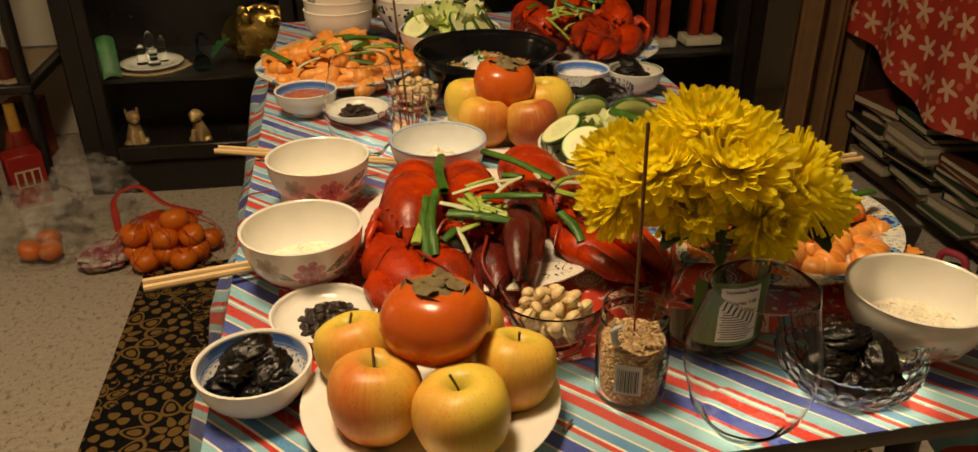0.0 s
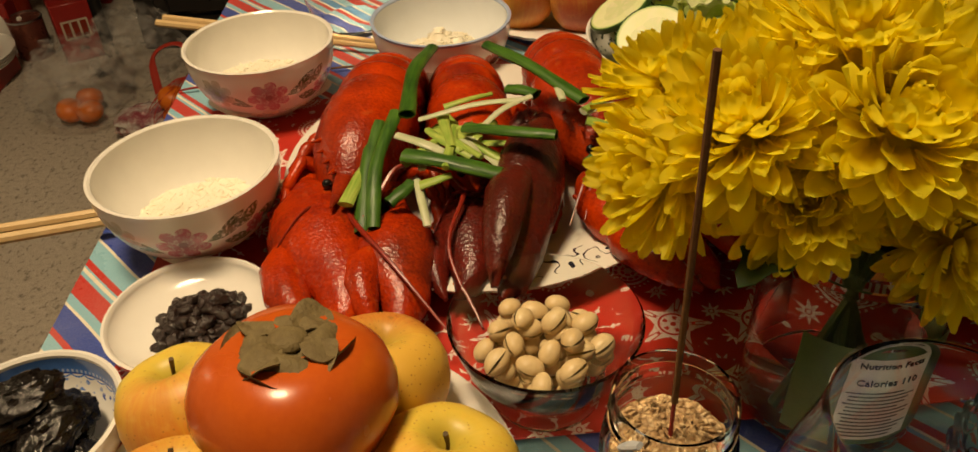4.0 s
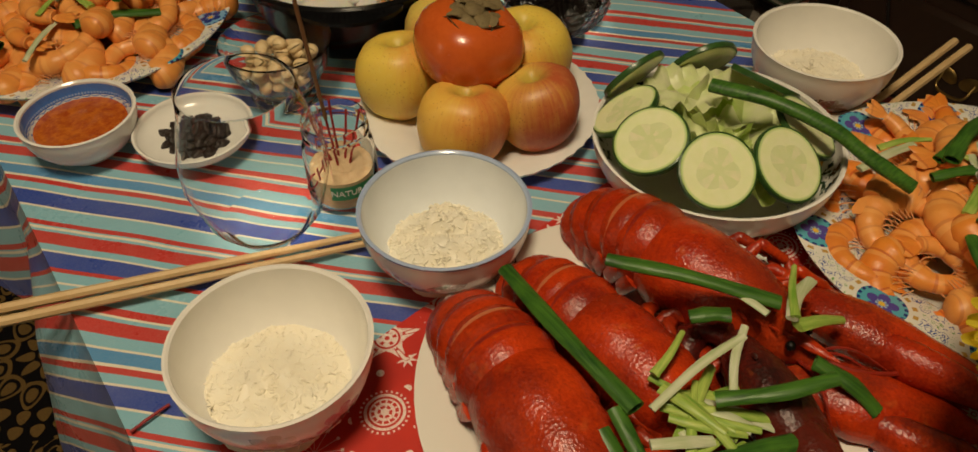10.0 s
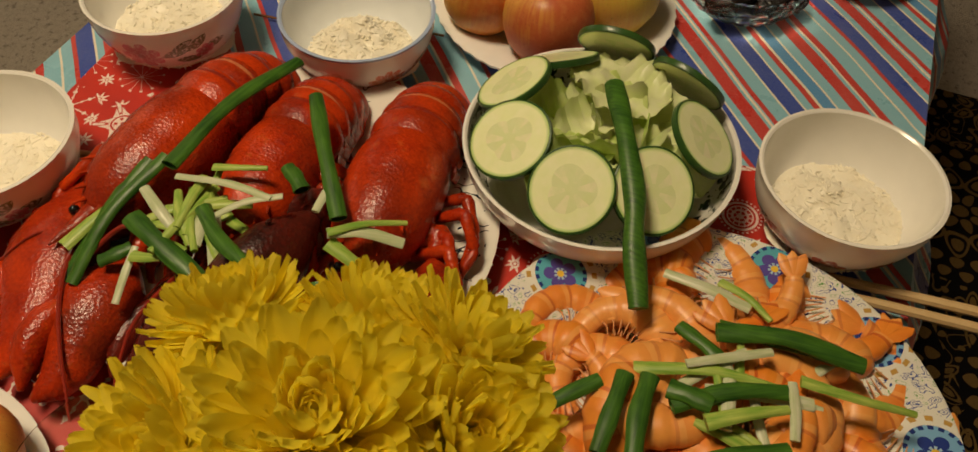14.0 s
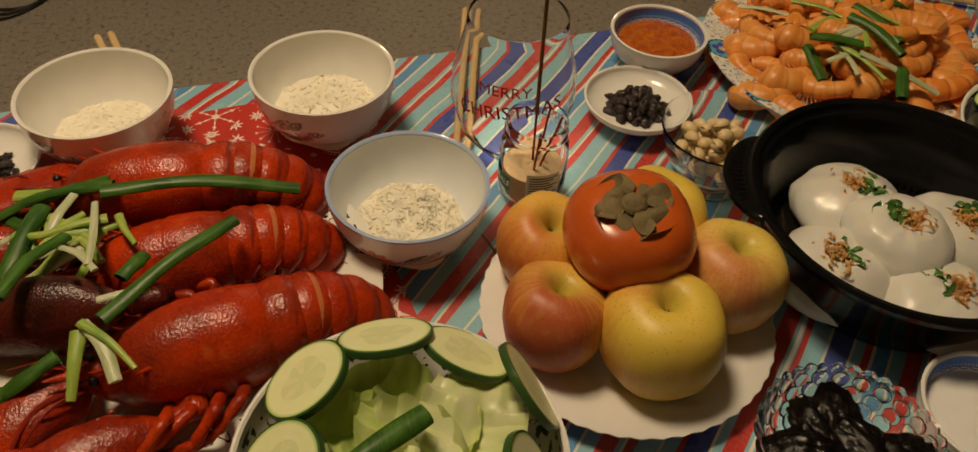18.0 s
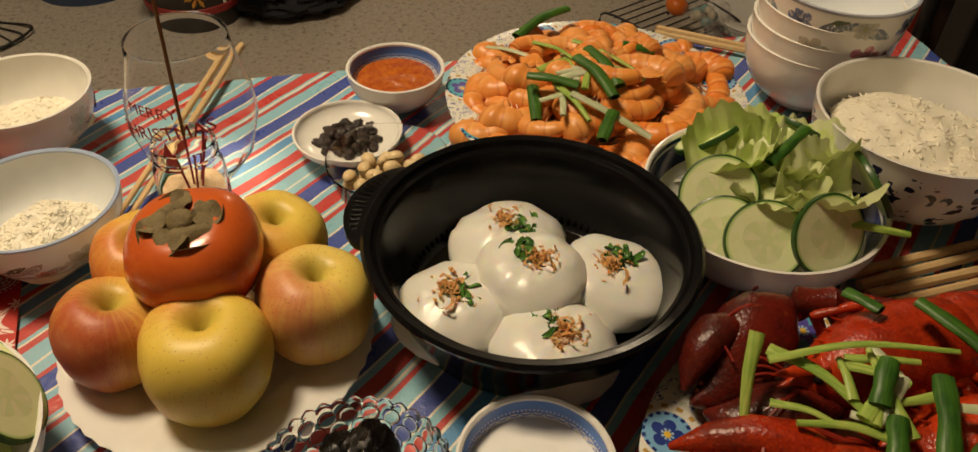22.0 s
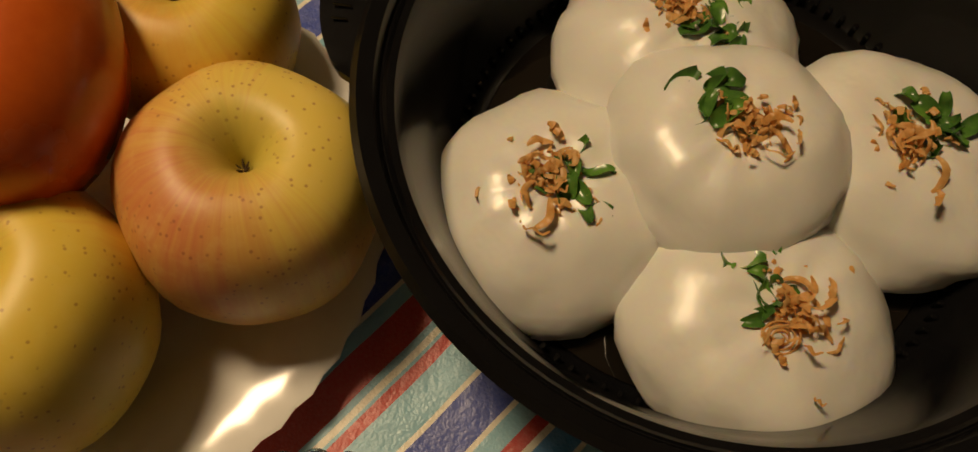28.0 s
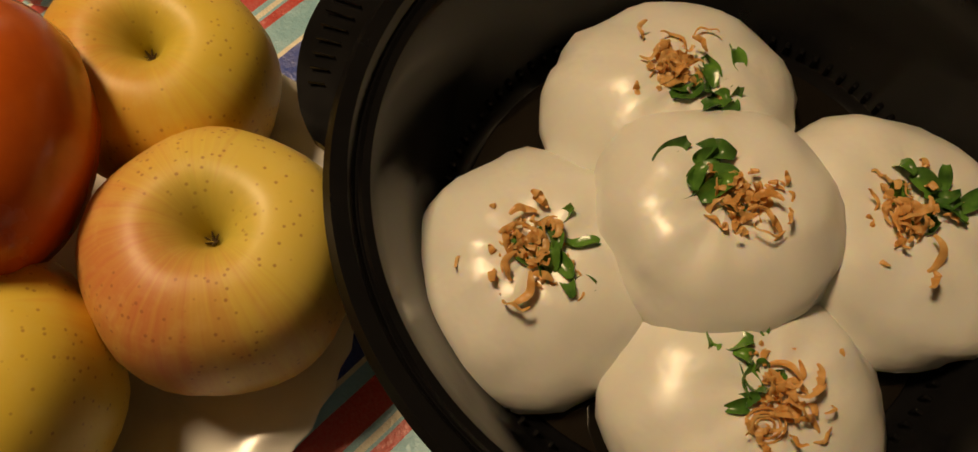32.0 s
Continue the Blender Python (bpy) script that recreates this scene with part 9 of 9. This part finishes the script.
drape(-1.610, 0.585, 0.47, 0.10, 0.34, dots_material(), 1.0, "grey polka dot garment hanging over the bin", 12)
drape(-1.640, 0.655, 0.50, 0.09, 0.38, K["beige_cloth"], 2.2, "beige garment hanging over the bin", 30)
drape(-1.610, 0.520, 0.47, 0.09, 0.22, K["black_cloth"], 3.1, "black garment hanging over the bin", 0)
drape(-1.605, 0.470, 0.48, 0.13, 0.12, K["teal_cloth"], 4.0, "teal garment hanging over the bin", -4)
drape(-1.615, 0.410, 0.48, 0.10, 0.09, K["white_cloth"], 5.0, "white garment hanging over the bin", -10)
drape(-1.66, 0.345, 0.50, 0.06, 0.28, K["beige_cloth"], 6.0, "beige garment hanging over the bin", -30)
solo("trousers", wrinkled(0.13, 0.16, 0.05, 2.7, 0.30, 40, 24, 2.4), K["black_cloth"], pose(-1.79, 0.735, 0.045, 0, 0, 20), "dark trousers dropped on the carpet", "trousers")
solo("trousers", wrinkled(0.07, 0.09, 0.17, 1.2, 0.22, 30, 24, 2.4), K["denim"], pose(-1.90, 0.70, 0.16, 12, 0, 10), "dark jeans slumped between bin and basket", "trousers")
mach = thing("ironing_stand", pose(-1.93, -0.10, 0), "white padded stand with a cable", "stand")
part("leg", loft([((0.085, 0.02, 0.0), 0.030, 0.030), ((0.07, 0.02, 0.03), 0.026, 0.026), ((0.04, 0.015, 0.14), 0.022, 0.022), ((0.0, 0.01, 0.30), 0.030, 0.026)], 16, (1, 0, 0)), K["white_cloth"], mach)
part("case", box(0.16, 0.14, 0.10, 0.014, (0.0, -0.10, 0.27)), K["white_plastic"], mach)
part("pad", box(0.30, 0.50, 0.06, 0.028, (-0.02, -0.10, 0.42)), K["white_cloth"], mach)
drape(-1.86, 0.02, 0.44, 0.12, 0.22, K["violet_cloth"], 7.0, "violet garment hanging from a stand", -8)
for k in range(3):
    solo("cable", tube([(-1.88, -0.16, 0.25), (-1.80, -0.12, 0.10), (-1.76 - 0.02 * k, -0.06, 0.008), (-1.66 - 0.03 * k, 0.02 + 0.02 * k, 0.006 + 0.004 * k), (-1.64 + 0.02 * k, -0.06, 0.006), (-1.70, -0.14 - 0.04 * k, 0.006), (-1.78, -0.10, 0.008 + 0.004 * k), (-1.85, -0.22 - 0.06 * k, 0.006)], 0.0032, 60, 7), K["cable"], pose(0, 0, 0), "tangled black cable on the carpet", "cable", "cables on the carpet")


def stripes_material():
    g = G("striped_door_rug")
    x, y, z = g.xyz()
    f = ((y * 1.0 + x * 0.25) * 34.0).fract()
    col = g.ramp(f, [(0.0, (0.05, 0.022, 0.016)), (0.35, (0.085, 0.04, 0.03)), (0.55, (0.03, 0.016, 0.014)), (0.8, (0.07, 0.05, 0.04))], True)
    g.bump(g.noise(500, 2), 0.6, 0.003)
    return g.set(col=col, rough=0.95)


solo("door_rug", sheet(lambda u, v: (-3.25 + 0.75 * u, 1.10 + 0.46 * v, 0.009), 6, 4, 0.008), stripes_material(), pose(0, 0, 0), "dark striped rug in the doorway", "rug")
door = thing("open_door", pose(-2.46, 1.055, 0, 0, 0, 160), "white panel door standing open", "door")
part("leaf", box(0.70, 0.036, 2.02, 0.004, (0.36, 0, 1.015)), MW["white_trim"], door)
part("knob", ball(0.025, 0.025, 0.025, 16, 10), MW["brass"], door, "brass door knob", pose(0.65, -0.05, 0.95))
for i, (x, y, m) in enumerate(((-3.25, 1.72, "denim"), (-3.40, 1.85, "black_cloth"))):
    solo("garment", wrinkled(0.16, 0.14, 0.05, i * 3.0 + 1, 0.30, 30, 20, 2.4), K[m], pose(x, y, 0.045), "clothes dropped on the carpet beyond the doorway", "garment", "clothes beyond the doorway")
post = thing("red_poster", pose(-2.300, 2.03, 0.0), "glossy red wrapped panel leaning on the wall", "panel")
part("panel", box(0.014, 0.39, 0.95, 0.004, (0.006, 0, 0.485)), surf("red_film", (0.36, 0.018, 0.012), (0.28, 0.012, 0.010), 0.2, 14, 200, 0.25, 0.5, 0.004, coat=0.5), post)
part("film_edge", merge(box(0.016, 0.008, 0.95, 0.002, (0.007, -0.198, 0.485)), box(0.016, 0.008, 0.95, 0.002, (0.007, 0.198, 0.485))), K["bag"], post, "clear plastic edge")

# ---- the east side ----
dr = thing("dresser", pose(1.40, 0.42, 0), "dark wooden dresser with brass drawer pulls", "dresser")
part("body", box(0.44, 1.16, 0.80, 0.006, (0.0, 0.0, 0.42)), MW["dark_wood"], dr)
part("plinth", box(0.46, 1.18, 0.06, 0.008, (-0.004, 0, 0.03)), MW["dark_wood"], dr)
part("top", box(0.48, 1.22, 0.025, 0.008, (-0.01, 0, 0.832)), MW["dark_wood"], dr)
for j, z in enumerate((0.19, 0.42, 0.66)):
    for y in (-0.29, 0.29):
        d = part("drawer", box(0.022, 0.53, 0.20, 0.010, (-0.222, y, z)), MW["dark_wood"], dr)
        part("pull_plate", merge(*[moved(ball(0.004, 0.022, 0.014, 10, 6), pose(-0.236, y + s * 0.022, z, s * 25, 0, 0)) for s in (-1, 1)]), MW["brass"], d, "ornate brass plate")
        part("pull", tube([(-0.238, y - 0.032, z + 0.004), (-0.256, y - 0.024, z - 0.022), (-0.256, y + 0.024, z - 0.022), (-0.238, y + 0.032, z + 0.004)], 0.003, 16, 8), MW["brass"], d, "brass bail pull")
lowb = thing("low_bookcase", pose(1.40, 1.34, 0), "dark low bookcase crammed with books and papers", "bookcase")
part("side_panel", box(0.46, 0.025, 0.62, 0.003, (0, -0.30, 0.31)), MW["dark_wood"], lowb)
part("side_panel", box(0.46, 0.025, 0.62, 0.003, (0, 0.30, 0.31)), MW["dark_wood"], lowb)
part("back_panel", box(0.02, 0.60, 0.62, 0.003, (0.22, 0, 0.31)), MW["dark_wood"], lowb)
part("shelf", box(0.46, 0.575, 0.022, 0.003, (0, 0, 0.05)), MW["dark_wood"], lowb)
part("shelf", box(0.50, 0.66, 0.025, 0.004, (-0.01, 0, 0.632)), MW["dark_wood"], lowb)
rbk = random.Random(21)
pal = [(0.10, 0.03, 0.02), (0.03, 0.06, 0.03), (0.04, 0.05, 0.07), (0.30, 0.26, 0.20), (0.18, 0.05, 0.03), (0.02, 0.02, 0.02)]
covers = [surf("book_cover", c, None, 0.5, 40, 400) for c in pal]
for col in range(3):
    z = 0.064
    for k in range(9):
        h, w, l = rbk.uniform(0.010, 0.030), rbk.uniform(0.15, 0.20), rbk.uniform(0.20, 0.27)
        b = thing("book", pose(1.27 + rbk.uniform(-0.02, 0.03), 1.15 + 0.19 * col + rbk.uniform(-0.01, 0.01), z, 0, 0, rbk.uniform(-9, 9)), "worn book in an untidy pile on the bookcase", "book", "books in the bookcase")
        part("cover", merge(box(l, w, 0.002, 0.0006, (0, 0, 0.001)), box(l, w, 0.002, 0.0006, (0, 0, h - 0.001)), box(l, 0.002, h - 0.004, 0.0006, (0, w / 2 - 0.001, h / 2))), covers[rbk.randrange(6)], b)
        part("page_block", box(l - 0.006, w - 0.006, h - 0.005, 0.001, (0, -0.001, h / 2)), K["page"], b)
        z += h + 0.001


def star_cloth_material():
    g = G("red_star_cloth")
    x, y, z = g.xyz()
    u, v = y * 13.0, z * 13.0 + x * 13.0
    row = v.floor()
    u = u + row * 0.45
    a, b = u.fract() - 0.5, v.fract() - 0.5
    r = (a * a + b * b).sqrt()
    th = g.atan2(b, a) + g.white(g.vec(u.floor(), row)) * 3.0
    star = r.lt(0.12 + ((th * 2.5).sin().abs()).pow(2.2) * 0.28)
    spots = g.vor(34).lt(0.30)
    col = g.mix(spots * 0.6, (0.42, 0.035, 0.018), (0.62, 0.20, 0.12))
    col = g.mix(star, col, (0.66, 0.42, 0.30))
    g.bump(g.noise(300, 2), 0.3, 0.002)
    return g.set(col=col, rough=0.75)


def red_cloth(u, v):
    y = 1.00 + 0.69 * u
    if v < 0.3:
        return (1.64 - 0.50 * v / 0.3, y, 0.650 + 0.001 * math.sin(9 * u))
    d = (v - 0.3) / 0.7
    drop = 0.30 + 0.06 * math.sin(u * 5.0)
    return (1.138 - 0.02 * d - 0.012 * math.sin(u * 22) * d, y, 0.650 - drop * d)


solo("star_cloth", sheet(red_cloth, 60, 30, 0.002), star_cloth_material(), pose(0, 0, 0), "red cloth printed with pale stars hanging over the bookcase", "cloth")


def curtain_pt(u, v):
    return (0.965 + 0.33 * u, 1.66 + 0.022 * math.sin(u * 30) + 0.008 * math.sin(u * 71), 0.03 + 2.2 * v)


solo("curtain", sheet(curtain_pt, 90, 8, 0.0), K["brown_cloth"], pose(0, 0, 0), "brown gathered curtain hanging beside the cabinet", "curtain")
sp = thing("round_speaker", pose(1.085, 0.975, 0.075, 0, 0, 120), "round pink speaker with a black cord on the carpet", "speaker")
part("body", ball(0.075, 0.055, 0.072, 26, 16), K["pink"], sp)
part("face_ring", moved(lathe([(0.048, 0.0), (0.056, 0.003), (0.056, 0.008), (0.048, 0.008), (0.048, 0.0)], 36), pose(0, -0.046, 0, 90, 0, 0)), M["black_plastic"], sp)
part("carry_handle", tube([(-0.03, 0, 0.066), (-0.02, 0, 0.098), (0.02, 0, 0.098), (0.03, 0, 0.066)], 0.008, 16, 10), K["pink"], sp)
solo("cable", tube([(1.07, 0.92, 0.06), (1.10, 0.86, 0.03), (1.155, 0.84, 0.10), (1.165, 0.90, 0.30)], 0.003, 30, 7), K["cable"], pose(0, 0, 0), "black cord running up from the speaker", "cable", "cables on the carpet")
tray = thing("shredder_tray", pose(1.085, 1.25, 0, 0, 0, -8), "black open tray with a steel case in it", "tray")
part("tray_base", box(0.20, 0.24, 0.02, 0.004, (0, 0, 0.01)), M["black_plastic"], tray)
for bar in (box(0.012, 0.24, 0.05, 0.003, (-0.10, 0, 0.028)), box(0.012, 0.24, 0.05, 0.003, (0.10, 0, 0.028)), box(0.19, 0.012, 0.05, 0.003, (0, -0.115, 0.028))):
    part("tray_side", bar, M["black_plastic"], tray)
part("steel_case", box(0.11, 0.16, 0.12, 0.006, (0.01, 0.02, 0.082)), M["tin"], tray, "brushed steel case", pose(0, 0, 0, 0, 12, 0))
bagb = thing("backpack", pose(0.93, 0.50, 0.0, 0, 0, 30), "black fabric backpack lying on the carpet", "backpack")
part("body", wrinkled(0.15, 0.12, 0.085, 6.0, 0.10, 36, 24, 2.0), K["black_cloth"], bagb, "", pose(0, 0, 0.083))
part("strap", tube([(-0.10, 0.02, 0.14), (-0.13, 0.10, 0.17), (-0.04, 0.14, 0.16), (0.02, 0.06, 0.16)], 0.012, 20, 8, None, 0.3), K["black_cloth"], bagb)
part("zip", tube([(-0.11, -0.06, 0.13), (0.0, -0.09, 0.15), (0.10, -0.06, 0.13)], 0.003, 16, 6), M["black_plastic"], bagb)
part("tag", box(0.030, 0.003, 0.012, 0.001, (0, 0, 0)), K["page"], bagb, "small pale tag", pose(-0.02, -0.095, 0.12, -30, 0, 0))

# ---- the far furniture stands a little further out, turned about the table ----
NORTH = Matrix.Translation((-0.178, -0.392, 0)) @ Matrix.Rotation(radians(-1.9), 4, "Z") @ Matrix.Scale(1.088, 4) @ Matrix.Translation((0.158, 0.4085, 0))
WEST = Matrix.Translation((0.359, 0.541, 0)) @ Matrix.Rotation(radians(0.96), 4, "Z") @ Matrix.Translation((-0.3611, -0.5571, 0))
RACK = Matrix.Translation((0.36, 0.55, 0)) @ Matrix.Scale(1.075, 4) @ Matrix.Translation((-0.3611, -0.5571, 0))
for ob in list(scene.collection.all_objects):
    if ob.parent or ob.type not in ("MESH", "EMPTY") or ob.get("kind") == "structure" or ob.name.split(".")[0] in ("net_bag", "plastic_bag", "snack_packet") or ob.get("group") in ("tangerines in bags", "tangerines in the net"):
        continue
    p = ob.matrix_basis.translation if ob.type == "EMPTY" or ob.matrix_basis.translation.length > 0.01 else sum((Vector(c) for c in ob.bound_box), Vector()) / 8
    if p.y > 1.62 and p.x > -0.96 or p.x > 1.1 and 1.0 < p.y < 1.7 and ob.name.split(".")[0] in ("low_bookcase", "book", "star_cloth"):
        ob.matrix_basis = NORTH @ ob.matrix_basis
    elif p.x < -0.96 and p.y > 1.45 and p.x > -1.7:
        ob.matrix_basis = RACK @ ob.matrix_basis
    elif p.x < -1.5 and p.y < 1.05:
        ob.matrix_basis = WEST @ ob.matrix_basis
